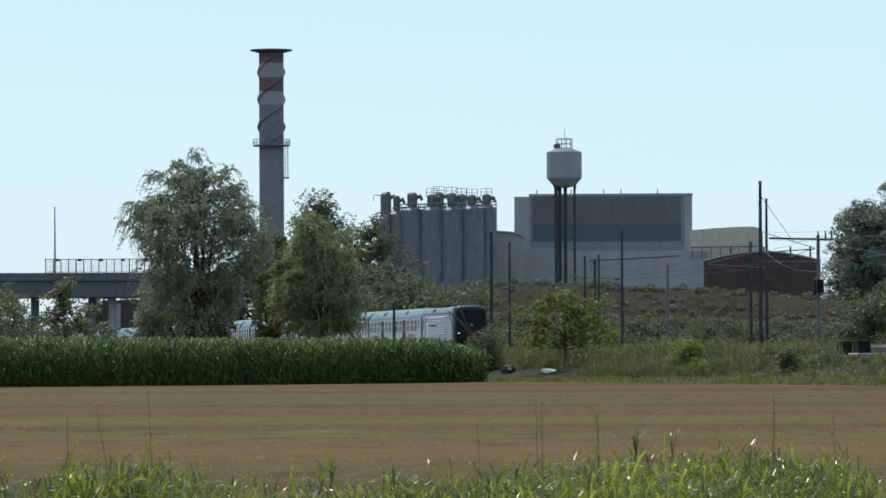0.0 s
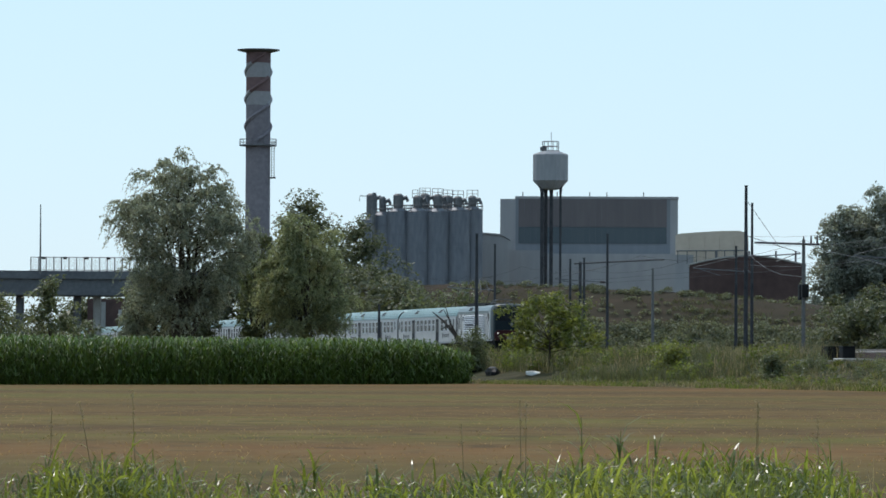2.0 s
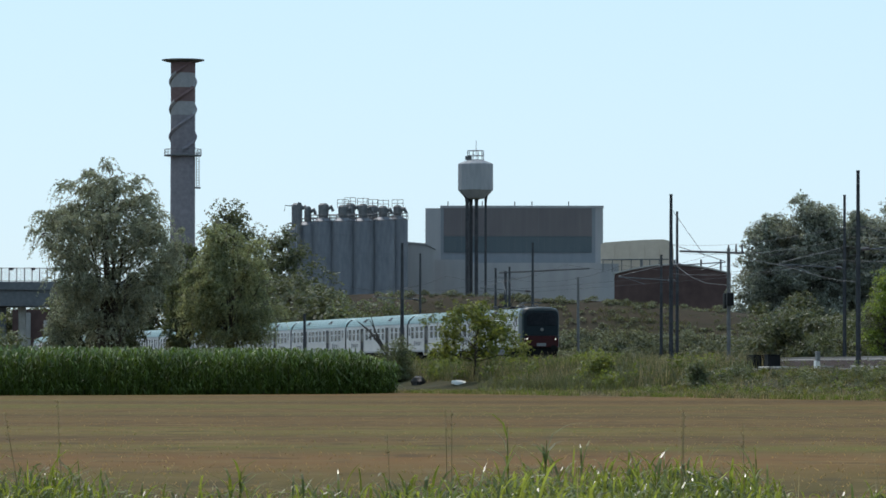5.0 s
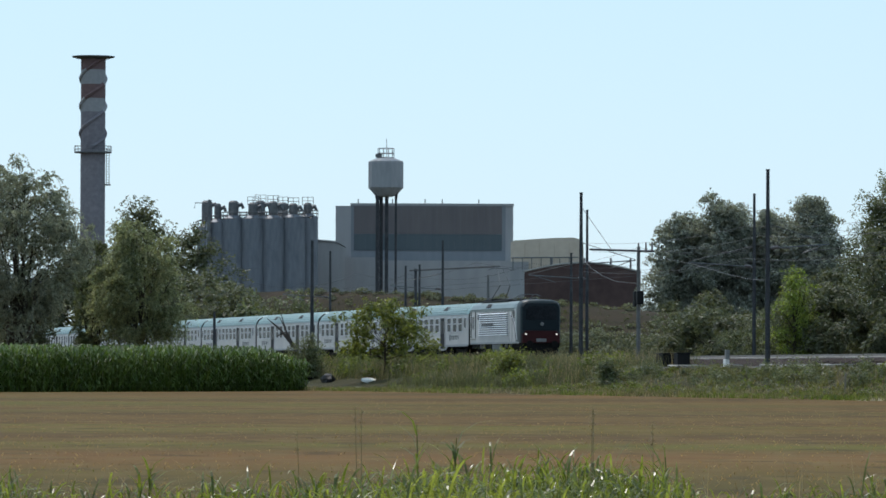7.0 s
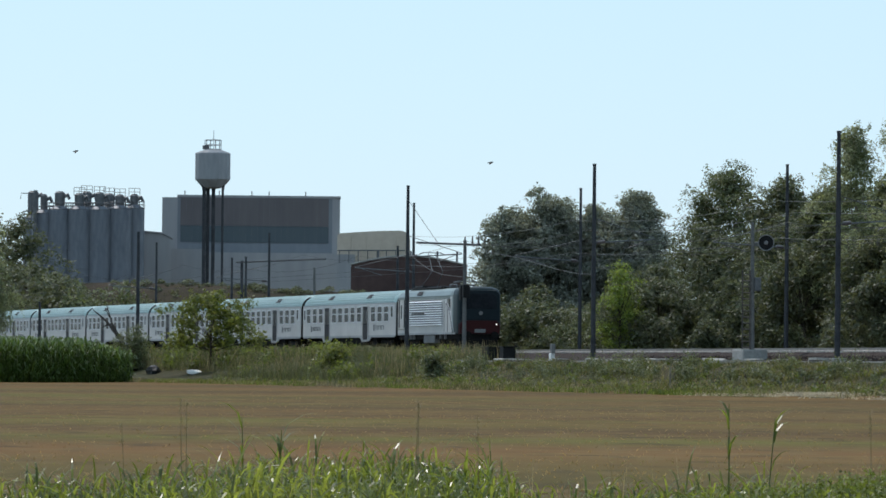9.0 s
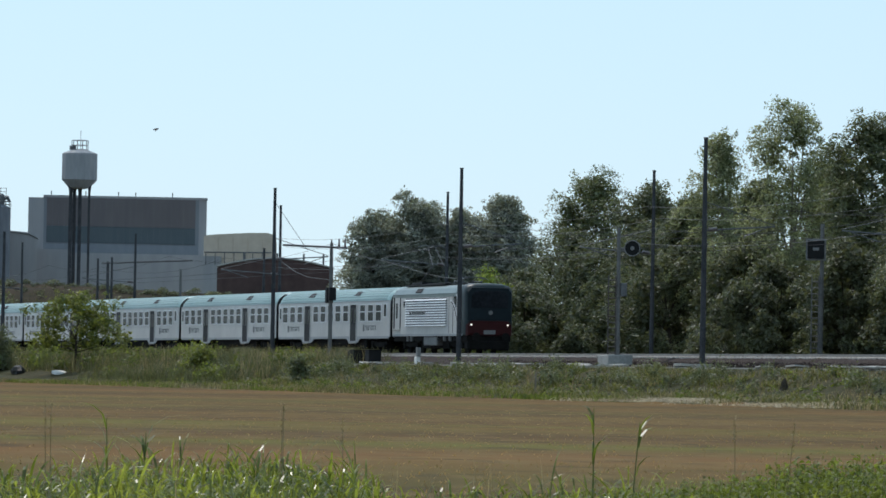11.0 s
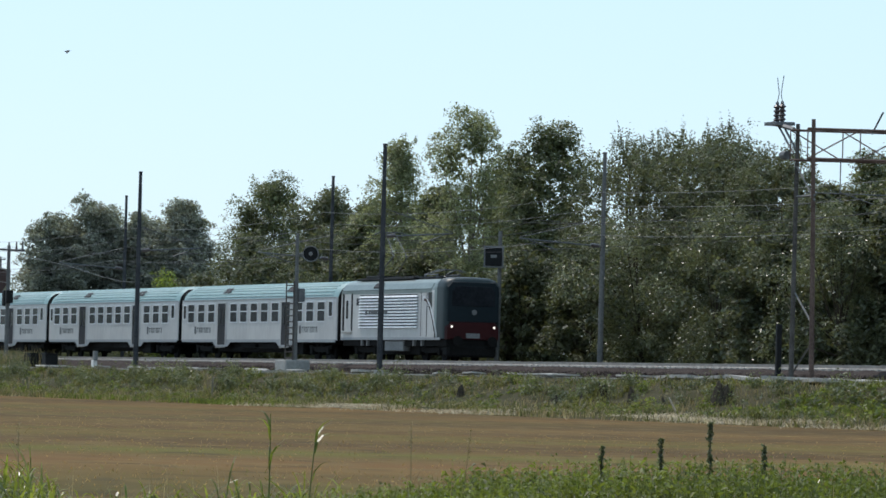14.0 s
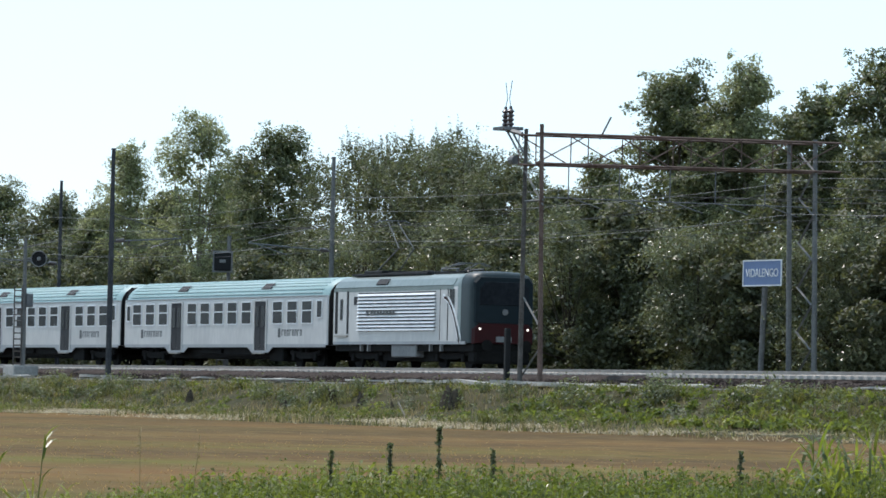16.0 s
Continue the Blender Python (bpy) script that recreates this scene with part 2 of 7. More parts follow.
L_MID = leaf_mat("mid_leaf", (0.076, 0.094, 0.046), (0.152, 0.162, 0.084), rough=0.5)
# scrub green is paler and greyer than near leaves, colouring in distance haze
L_SCRUB = leaf_mat("scrub_leaf", (0.095, 0.105, 0.062), (0.190, 0.188, 0.112), rough=0.8, through_leaf=0.25)
TALLGRASS = leaf_mat("unmown_grass_blade", (0.054, 0.062, 0.024), (0.130, 0.125, 0.060), rough=0.6, through_leaf=0.35)
# far poplar green, with the haze of distance mixed into the leaf colour
L_HAZED = leaf_mat("hazed_leaf", (0.175, 0.190, 0.165), (0.275, 0.278, 0.235), rough=0.85, through_leaf=0.3)
L_FRESH = leaf_mat("fresh_leaf", (0.080, 0.104, 0.024), (0.180, 0.186, 0.050), rough=0.45, through_leaf=0.5)
L_YELLOW = leaf_mat("yellow_leaf", (0.13, 0.182, 0.0338), (0.234, 0.273, 0.0715), rough=0.5, through_leaf=0.5)
L_IVY = leaf_mat("ivy_leaf", (0.078, 0.092, 0.048), (0.185, 0.192, 0.105), rough=0.33, through_leaf=0.28)
CORN = leaf_mat("maize_leaf", (0.0525, 0.0955, 0.0179), (0.0991, 0.1481, 0.0335), rough=0.55, through_leaf=0.3)
GRASS = leaf_mat("grass_blade", (0.074, 0.098, 0.016), (0.190, 0.205, 0.050), rough=0.34, through_leaf=0.55)
DRYGRASS = leaf_mat("dry_grass", (0.17, 0.136, 0.068), (0.289, 0.238, 0.136), rough=0.6, through_leaf=0.4, tint=(1, 0.95, 0.8))
STRAW = leaf_mat("pale_straw", (0.264, 0.22, 0.1496), (0.44, 0.3872, 0.2904), rough=0.6, through_leaf=0.4, tint=(1, 0.95, 0.8))
BANKGRASS = leaf_mat("bank_grass_blade", (0.050, 0.058, 0.018), (0.155, 0.145, 0.055), rough=0.45, through_leaf=0.45, spec=0.3)
STUBBLE = leaf_mat("field_stubble", (0.165, 0.108, 0.048), (0.300, 0.215, 0.110), rough=0.7, through_leaf=0.65, tint=(1, 0.95, 0.75))
SPROUT = leaf_mat("field_sprout", (0.0819, 0.0924, 0.024), (0.1833, 0.1932, 0.062), rough=0.6, through_leaf=0.65)
WEED = leaf_mat("weed_leaf", (0.062, 0.086, 0.017), (0.165, 0.185, 0.046), through_leaf=0.45, rough=0.5, spec=0.22)


# ---- mesh tools ----
class Shape:
    """Vertices and faces gathered for one mesh."""

    def __init__(self):
        self.v, self.f = [], []

    def add(self, vs, fs):
        n = len(self.v)
        self.v += [tuple(p) for p in vs]
        self.f += [tuple(i + n for i in q) for q in fs]
        return self

    def box(self, x0, x1, y0, y1, z0, z1, c=0.0):
        """A box; with c its upright and level edges are chamfered."""
        if not c:
            return self.add([(x, y, z) for z in (z0, z1) for y in (y0, y1) for x in (x0, x1)],
                            [(0, 2, 3, 1), (4, 5, 7, 6), (0, 1, 5, 4), (2, 6, 7, 3), (0, 4, 6, 2), (1, 3, 7, 5)])
        ring = lambda i, z: [(x0 + i, y0 + c, z), (x0 + c, y0 + i, z), (x1 - c, y0 + i, z), (x1 - i, y0 + c, z),
                             (x1 - i, y1 - c, z), (x1 - c, y1 - i, z), (x0 + c, y1 - i, z), (x0 + i, y1 - c, z)]
        return self.loft([ring(c * 0.6, z0), ring(0, z0 + c), ring(0, z1 - c), ring(c * 0.6, z1)])

    def loft(self, rings, caps=True):
        n = len(rings[0])
        vs = [p for r in rings for p in r]
        fs = [(k * n + i, k * n + (i + 1) % n, (k + 1) * n + (i + 1) % n, (k + 1) * n + i) for k in range(len(rings) - 1) for i in range(n)]
        if caps:
            fs += [tuple(range(n))[::-1], tuple(range((len(rings) - 1) * n, len(rings) * n))]
        return self.add(vs, fs)

    def tube(self, pts, radii, n=8, caps=True):
        """A tube through points, with one radius or one for each point."""
        pts = [Vector(p) for p in pts]
        if not hasattr(radii, "__len__"):
            radii = [radii] * len(pts)
        rings = []
        for i, p in enumerate(pts):
            d = (pts[min(i + 1, len(pts) - 1)] - pts[max(i - 1, 0)]).normalized()
            a = d.cross(Vector((0, 0, 1)) if abs(d.z) < 0.9 else Vector((1, 0, 0))).normalized()
            b = d.cross(a)
            rings.append([p + radii[i] * (math.cos(k * math.tau / n) * a + math.sin(k * math.tau / n) * b) for k in range(n)])
        return self.loft(rings, caps)

    def bar(self, p, q, w, h=None):
        """A straight bar of square section."""
        return self.tube([p, q], w * 0.7071, 4)

    def lathe(self, x, y, rz, n=24, caps=True):
        return self.loft([[(x + r * math.cos(k * math.tau / n), y + r * math.sin(k * math.tau / n), z) for k in range(n)] for r, z in rz], caps)


def part(name, s, material, parent=None, label="", smooth=False):
    """Links a Shape (or arrays of vertices and quads) as one mesh object under a thing or a part."""
    me = bpy.data.meshes.new(name)
    me.from_pydata(s.v, [], s.f)
    me.materials.append(material)
    if smooth:
        me.shade_smooth()
        me.set_sharp_from_angle(angle=radians(40))
    ob = new(name, me)
    ob.parent = parent
    return tagged(ob, label)


def quads(name, verts, material, parent=None, per=4):
    """One mesh of many loose faces with `per` corners each, from an array of vertices."""
    if np.ndim(verts) == 3:
        per = verts.shape[1]
    me = bpy.data.meshes.new(name)
    verts = np.ascontiguousarray(verts, dtype=np.float32).reshape(-1, 3)
    n = len(verts)
    me.vertices.add(n)
    me.vertices.foreach_set("co", verts.ravel())
    me.loops.add(n)
    me.loops.foreach_set("vertex_index", np.arange(n, dtype=np.int32))
    me.polygons.add(n // per)
    me.polygons.foreach_set("loop_start", np.arange(0, n, per, dtype=np.int32))
    me.update(calc_edges=True)
    me.materials.append(material)
    ob = new(name, me)
    ob.parent = parent
    return ob


def thing(name, label, category, group="", m=None):
    ob = new(name)
    if m is not None:
        ob.matrix_basis = m
    return tagged(ob, label, category, group)


def setting(ob, label, category=""):
    return tagged(ob, label, category or "ground", kind="structure")


# ---- ground ----
PROFILE_Y = [-4000, -60, 40, 58, 62, 64, 66, 68, 69.5, 70.5, 71.5, 72.2, 73.8, 74.6, 92.5, 95, 99, 110, 4500]
PROFILE_Z = [0.0, 0.0, 0.0, 0.03, 0.07, 0.10, 0.18, 0.34, 0.52, 0.80, 1.16, 1.32, 1.44, 1.56, 1.56, 1.4, 0.8, 0.3, 0.3]


def ground_z(x, y):
    return float(np.interp(y, PROFILE_Y, PROFILE_Z))


def build_ground():
    ys = sorted({*PROFILE_Y, *[60 + 0.5 * i for i in range(32)], *range(-50, 60, 10), *range(110, 400, 30)})
    xs = [-4900, -3000, -1500, -1000, -800, -600, *np.arange(-560, -90, 2.0), -60, -30, 0, 60, 300, 1500]
    s = Shape()
    rng = random.Random(3)
    for x in xs:
        for y in ys:
            z = ground_z(x, y)
            if 63 < y < 73:
                z += 0.22 * noise.noise((x * 0.22, y * 0.35, 0)) + 0.08 * noise.noise((x * 0.9, y * 0.9, 4))
            s.v.append((x, y, z))
    n = len(ys)
    s.f = [(i * n + j, (i + 1) * n + j, (i + 1) * n + j + 1, i * n + j + 1) for i in range(len(xs) - 1) for j in range(n - 1)]
    g = part("ground", s, FIELD)
    g.data.materials.append(GRASSY)
    for p in g.data.polygons:
        edge = 63.5 + 1.6 * noise.noise((p.center.x * 0.05, 1, 0)) + 0.8 * noise.noise((p.center.x * 0.3, 2, 0))
        if p.center.y > edge:
            p.material_index = 1
    setting(g, "flat mown brown field rising to a weedy railway bank", "ground")


build_ground()


# ---- railway: two tracks along x ----
RAIL_Z = 2.25
X0, X1 = -760.0, 60.0


def build_track(name, yc):
    bed = Shape()
    prof = [(-2.6, 1.55), (-1.75, 2.06), (1.75, 2.06), (2.6, 1.55)]
    xs = [*np.arange(X0, -320, 12.0), *np.arange(-320, -110, 0.6), *np.arange(-110, X1, 12.0)]
    rows = []
    for x in xs:
        rows.append([(x, yc + a, z + (0.09 if x < -157 and -1.8 < a < 0 else 0) + (0.05 * noise.noise((x * 1.3, a * 2, yc)) if -320 < x < -110 else 0))
                     for a, z in [(-3.6, 1.50), (-2.9, 1.66), (-2.3, 1.80), (-1.75, 1.91), (-1.35, 1.95), (0, 2.02), (1.75, 2.0), (2.4, 1.75)]])
    k = len(rows[0])
    bed.v = [p for r in rows for p in r]
    bed.f = [(i * k + j, (i + 1) * k + j, (i + 1) * k + j + 1, i * k + j + 1) for i in range(len(rows) - 1) for j in range(k - 1)]
    top = setting(part("railway_track", bed, BALLAST), "railway track with steel rails on grey stone ballast", "track")
    for side in (-0.7425, 0.7425):
        r = Shape()
        prof = [(-0.07, 2.09), (0.07, 2.09), (0.07, 2.105), (0.012, 2.13), (0.012, 2.205), (0.035, 2.215), (0.035, 2.25), (-0.035, 2.25), (-0.035, 2.215), (-0.012, 2.205), (-0.012, 2.13), (-0.07, 2.105)]
        r.loft([[(x, yc + side + a, z) for a, z in prof] for x in (X0, X1)])
        part("rail", r, RAIL, top)
    sl = Shape().loft([[(-0.15, -1.3, -0.12), (0.15, -1.3, -0.12), (0.15, 1.3, -0.12), (-0.15, 1.3, -0.12)],
                       [(-0.14, -1.29, 0), (0.14, -1.29, 0), (0.14, 1.29, 0), (-0.14, 1.29, 0)]])
    first = None
    for i in range(150):
        x = -126 - 0.6 * i
        if first is None:
            first = part("sleeper", sl, SLEEPER, top)
            first.location = (x, yc, 2.10)
        else:
            o = new("sleeper", first.data)
            o.parent, o.location = top, (x, yc, 2.10)
    rest = Shape()
    for i in range(180):
        x = -217 - 0.6 * i
        rest.box(x - 0.15, x + 0.15, yc - 1.3, yc + 1.3, 1.98, 2.10)
    tagged(part("sleepers", rest, SLEEPER, top), "concrete sleepers further along the track", kind="stuff")


build_track("railway_track", 79.1)
build_track("railway_track", 83.1)


def cable_trough():
    """Concrete trough covers along the near side of the tracks."""
    top = setting(part("cable_trough", Shape().box(-330, -100, 74.45, 74.8, 1.40, 1.59), PALE_CONC), "low concrete cable trough beside the railway", "trough")
    rng = random.Random(5)
    base = Shape().box(-0.62, 0.62, -0.32, 0.32, 0, 0.07, 0.015)
    me = None
    for i in range(150):
        x = -105 - 1.3 * i
        if rng.random() < 0.68:
            continue
        if me is None:
            o = part("slab", base, PALE_CONC, top)
            me = o.data
        else:
            o = new("slab", me)
            o.parent = top
        o.location = (x, 74.6 + rng.uniform(-0.10, 0.10), 1.60 + rng.uniform(0, 0.05))
        o.rotation_euler = (rng.uniform(-0.06, 0.06), rng.uniform(-0.05, 0.05), rng.uniform(-0.2, 0.2))


cable_trough()


# ---- the train ----
def ring_at(x, half, prof, cy=0.0):
    return [(x, cy + a * half, z) for a, z in prof]


COACH_PROF = [(-1, 1.02), (-1, 2.0), (-1, 2.95), (-0.985, 3.2), (-0.93, 3.42), (-0.82, 3.64), (-0.62, 3.85), (-0.35, 3.99), (0, 4.05),
              (0.35, 3.99), (0.62, 3.85), (0.82, 3.64), (0.93, 3.42), (0.985, 3.2), (1, 2.95), (1, 2.0), (1, 1.02)]


def wheelset(parent, x, gauge=0.72, r=0.46):
    w = Shape()
    for s in (-1, 1):
        pts = [(r * 0.45, 0.075), (r * 0.86, 0.06), (r, 0.065), (r, -0.05), (r + 0.03, -0.07), (r * 0.86, -0.06), (r * 0.45, -0.075)]
        rings = [[(x + q * math.cos(k * math.tau / 20), s * (gauge + 0.03) + s * o, r + q * math.sin(k * math.tau / 20)) for k in range(20)] for q, o in pts]
        w.loft(rings)
    w.tube([(x, -gauge, r), (x, gauge, r)], 0.09, 8)
    return part("wheelset", w, UNDER, parent, smooth=True)


def bogie(parent, x, base=2.5):
    b = Shape()
    for s in (-1, 1):
        b.loft([[(x - base / 2 - 0.5, s * 1.0 + a, 0.62) for a in (-0.07, 0.07)] + [(x - base / 2 - 0.5, s * 1.0 + a, 0.8) for a in (0.07, -0.07)],
                [(x - 0.6, s * 1.0 + a, 0.42) for a in (-0.07, 0.07)] + [(x - 0.6, s * 1.0 + a, 0.7) for a in (0.07, -0.07)],
                [(x + 0.6, s * 1.0 + a, 0.42) for a in (-0.07, 0.07)] + [(x + 0.6, s * 1.0 + a, 0.7) for a in (0.07, -0.07)],
                [(x + base / 2 + 0.5, s * 1.0 + a, 0.62) for a in (-0.07, 0.07)] + [(x + base / 2 + 0.5, s * 1.0 + a, 0.8) for a in (0.07, -0.07)]])
        for dx in (-base / 2, base / 2):
            b.box(x + dx - 0.17, x + dx + 0.17, s * 1.0 - 0.14, s * 1.0 + 0.14, 0.33, 0.66, 0.04)
        b.tube([(x - 0.3, s * 1.02, 0.7), (x - 0.3, s * 1.02, 1.0)], 0.13, 10)
        b.tube([(x + 0.3, s * 1.02, 0.7), (x + 0.3, s * 1.02, 1.0)], 0.13, 10)
    b.box(x - 0.25, x + 0.25, -1.0, 1.0, 0.6, 0.85)
    bg = part("bogie", b, UNDER, parent, "dark grimy bogie frame")
    for dx in (-base / 2, base / 2):
        wheelset(bg, x + dx)
    return bg


def coach_window(parent, x, w, z0, z1, side, split=True):
    y = side * 1.425
    f = Shape()
    a, b = (y - 0.004, y + 0.022) if side > 0 else (y - 0.022, y + 0.004)
    t = 0.05
    f.box(x - w / 2 - t, x + w / 2 + t, a, b, z1, z1 + t).box(x - w / 2 - t, x + w / 2 + t, a, b, z0 - t, z0)
    f.box(x - w / 2 - t, x - w / 2, a, b, z0, z1).box(x + w / 2, x + w / 2 + t, a, b, z0, z1)
    if split:
        zm = z0 + (z1 - z0) * 0.55
        f.box(x - w / 2, x + w / 2, a, b, zm, zm + 0.05)
    win = part("window", f, SLAT, parent)
    ya, yb = (y - 0.01, y + 0.008) if side > 0 else (y - 0.008, y + 0.01)
    part("pane", Shape().box(x - w / 2, x + w / 2, ya, yb, z0, z1), GLASS_T, win)


def coach_door(parent, x, side):
    y = side * 1.425
    a, b = (y - 0.02, y + 0.012) if side > 0 else (y - 0.012, y + 0.02)
    d = part("door", Shape().box(x - 0.66, x - 0.02, a, b, 0.78, 3.0).box(x + 0.02, x + 0.66, a, b, 0.78, 3.0), DOOR_T, parent, "dark grey double door")
    a2, b2 = (y, y + 0.03) if side > 0 else (y - 0.03, y)
    for dx in (-0.34, 0.34):
        part("pane", Shape().box(x + dx - 0.19, x + dx + 0.19, a2, b2, 1.85, 2.78), GLASS_T, d)
    part("door_frame", Shape().box(x - 0.78, x - 0.68, a2, b2, 0.78, 3.06).box(x + 0.68, x + 0.78, a2, b2, 0.78, 3.06).box(x - 0.68, x + 0.68, a2, b2, 3.0, 3.06), WHITE_T, d)
    part("step", Shape().box(x - 0.6, x + 0.6, min(y, y + side * 0.14), max(y, y + side * 0.14), 0.62, 0.67), PALE_CONC, d)


def build_coach():
    """A 26.4 m coach; its front coupling face is at x = 0 and it reaches back along -x."""
    c = thing("passenger_coach", "white railway passenger coach with a ribbed teal roof", "coach", "coaches of the train")
    half, L = 1.42, 26.4
    body = Shape()
    side = [(-1, 1.02), (-1, 2.0), (-1, 2.95), (-0.985, 3.2), (0.985, 3.2), (1, 2.95), (1, 2.0), (1, 1.02)]
    xs = [-0.28, -0.42, -26.0, -26.12]
    ins = [0.95, 1.0, 1.0, 0.95]
    body.loft([ring_at(x, half * k, side) for x, k in zip(xs, ins)])
    bd = part("body", body, WHITE_T, c, "white painted body side")
    for xa, xb in ((-0.30, -0.22), (-26.18, -26.10)):
        part("end_wall", Shape().loft([ring_at(x, half * 0.975, [(a, z) for a, z in COACH_PROF if z < 3.9]) for x in (xa, xb)]), BLACK, c, "dark coach end")
    roof = Shape()
    up = [p for p in COACH_PROF if p[1] >= 3.19]
    roof.loft([[(x, a * half * k, z if z < 3.3 else 3.3 + (z - 3.3) * (k ** 2)) for a, z in up] for x, k in ((-0.28, 0.90), (-0.5, 0.975), (-1.0, 1.0), (-25.4, 1.0), (-25.9, 0.975), (-26.12, 0.90))])
    rf = part("roof", roof, TEAL_T, c, "teal roof with long pressed ribs", smooth=True)
    for s in (-1, 1):
        for i, (a, z) in enumerate(((0.955, 3.34), (0.90, 3.50), (0.81, 3.655), (0.69, 3.79), (0.54, 3.90), (0.36, 3.985))):
            part("rib", Shape().box(-25.3, -1.1, s * a * half - 0.035, s * a * half + 0.035, z - 0.01, z + 0.035), TEAL_L, rf)
        part("gutter", Shape().box(-25.9, -0.5, s * 1.425 - 0.025, s * 1.425 + 0.025, 3.17, 3.22), GREY_T, rf)
    for x in (-8.0, -18.6):
        part("vent", Shape().loft([[(x + dx, y, z) for y, z in ((-1.30, 3.50), (-1.08, 3.78), (-1.04, 3.82), (-1.30, 3.58))] for dx in (-0.55, 0.55)]), DOOR_T, rf, "dark roof vent")
    # lower skirt with the deeper wells at the doors
    for s in (-1, 1):
        y0, y1 = sorted((s * 1.40, s * 1.425))
        sk = Shape()
        sk.box(-25.9, -0.5, y0, y1, 0.92, 1.06)
        for x in (-8.24, -18.91):
            sk.loft([[(x - 1.55, y0, 0.93), (x - 1.55, y1, 0.93), (x - 1.55, y1, 1.0), (x - 1.55, y0, 1.0)],
                     [(x - 1.0, y0, 0.68), (x - 1.0, y1, 0.68), (x - 1.0, y1, 1.0), (x - 1.0, y0, 1.0)],
                     [(x + 1.0, y0, 0.68), (x + 1.0, y1, 0.68), (x + 1.0, y1, 1.0), (x + 1.0, y0, 1.0)],
                     [(x + 1.55, y0, 0.93), (x + 1.55, y1, 0.93), (x + 1.55, y1, 1.0), (x + 1.55, y0, 1.0)]])
        part("skirt", sk, GREY_T, c, "grey lower skirt")
    for s in (-1, 1):
        for x in (-2.7, -4.43, -6.18, -9.97, -11.74, -13.46, -15.2, -16.89, -20.73, -22.5, -24.29):
            coach_window(c, x, 1.12, 2.0, 2.96, s)
        coach_window(c, -1.26, 0.55, 2.25, 2.96, s, False)
        coach_window(c, -25.45, 0.45, 2.2, 2.9, s, False)
        for x in (-8.24, -18.91):
            coach_door(c, x, s)
        for x in (-4.6, -22.2):
            y0, y1 = sorted((s * 1.421, s * 1.427))
            lg = Shape().box(x - 1.5, x - 1.2, y0, y1, 1.36, 1.78)
            for k in range(8):
                xa = x - 1.05 + 0.31 * k
                lg.box(xa, xa + 0.07, y0, y1, 1.42, 1.72).box(xa + 0.07, xa + 0.21, y0, y1, 1.65, 1.72)
                if k % 3:
                    lg.box(xa + 0.15, xa + 0.21, y0, y1, 1.42, 1.65)
            tagged(part("marking", lg, PRINT, c, "faded grey lettering band"), kind="stuff")
    un = Shape()
    un.box(-25.5, -0.9, -1.25, 1.25, 0.86, 1.04)
    for x, w, d in ((-11.5, 2.2, 0.45), (-14.8, 1.6, 0.4), (-6.8, 0.8, 0.7)):
        un.box(x - w, x + w, -1.2, 1.2, 1.0 - d, 0.95, 0.05)
    un.box(-20.4, -6.0, -1.05, 1.05, 0.42, 0.9, 0.08)
    un.box(-0.3, 0.0, -0.2, 0.2, 0.9, 1.2).box(-26.4, -26.1, -0.2, 0.2, 0.9, 1.2)
    part("underframe", un, UNDER, c, "dark underframe boxes")
    part("gangway", Shape().box(-0.3, 0.02, -0.62, 0.62, 1.1, 3.3, 0.05).box(-26.42, -26.1, -0.62, 0.62, 1.1, 3.3, 0.05), BLACK, c, "black rubber gangway")
    for x in (-3.7, -22.7):
        bogie(c, x)
    return c


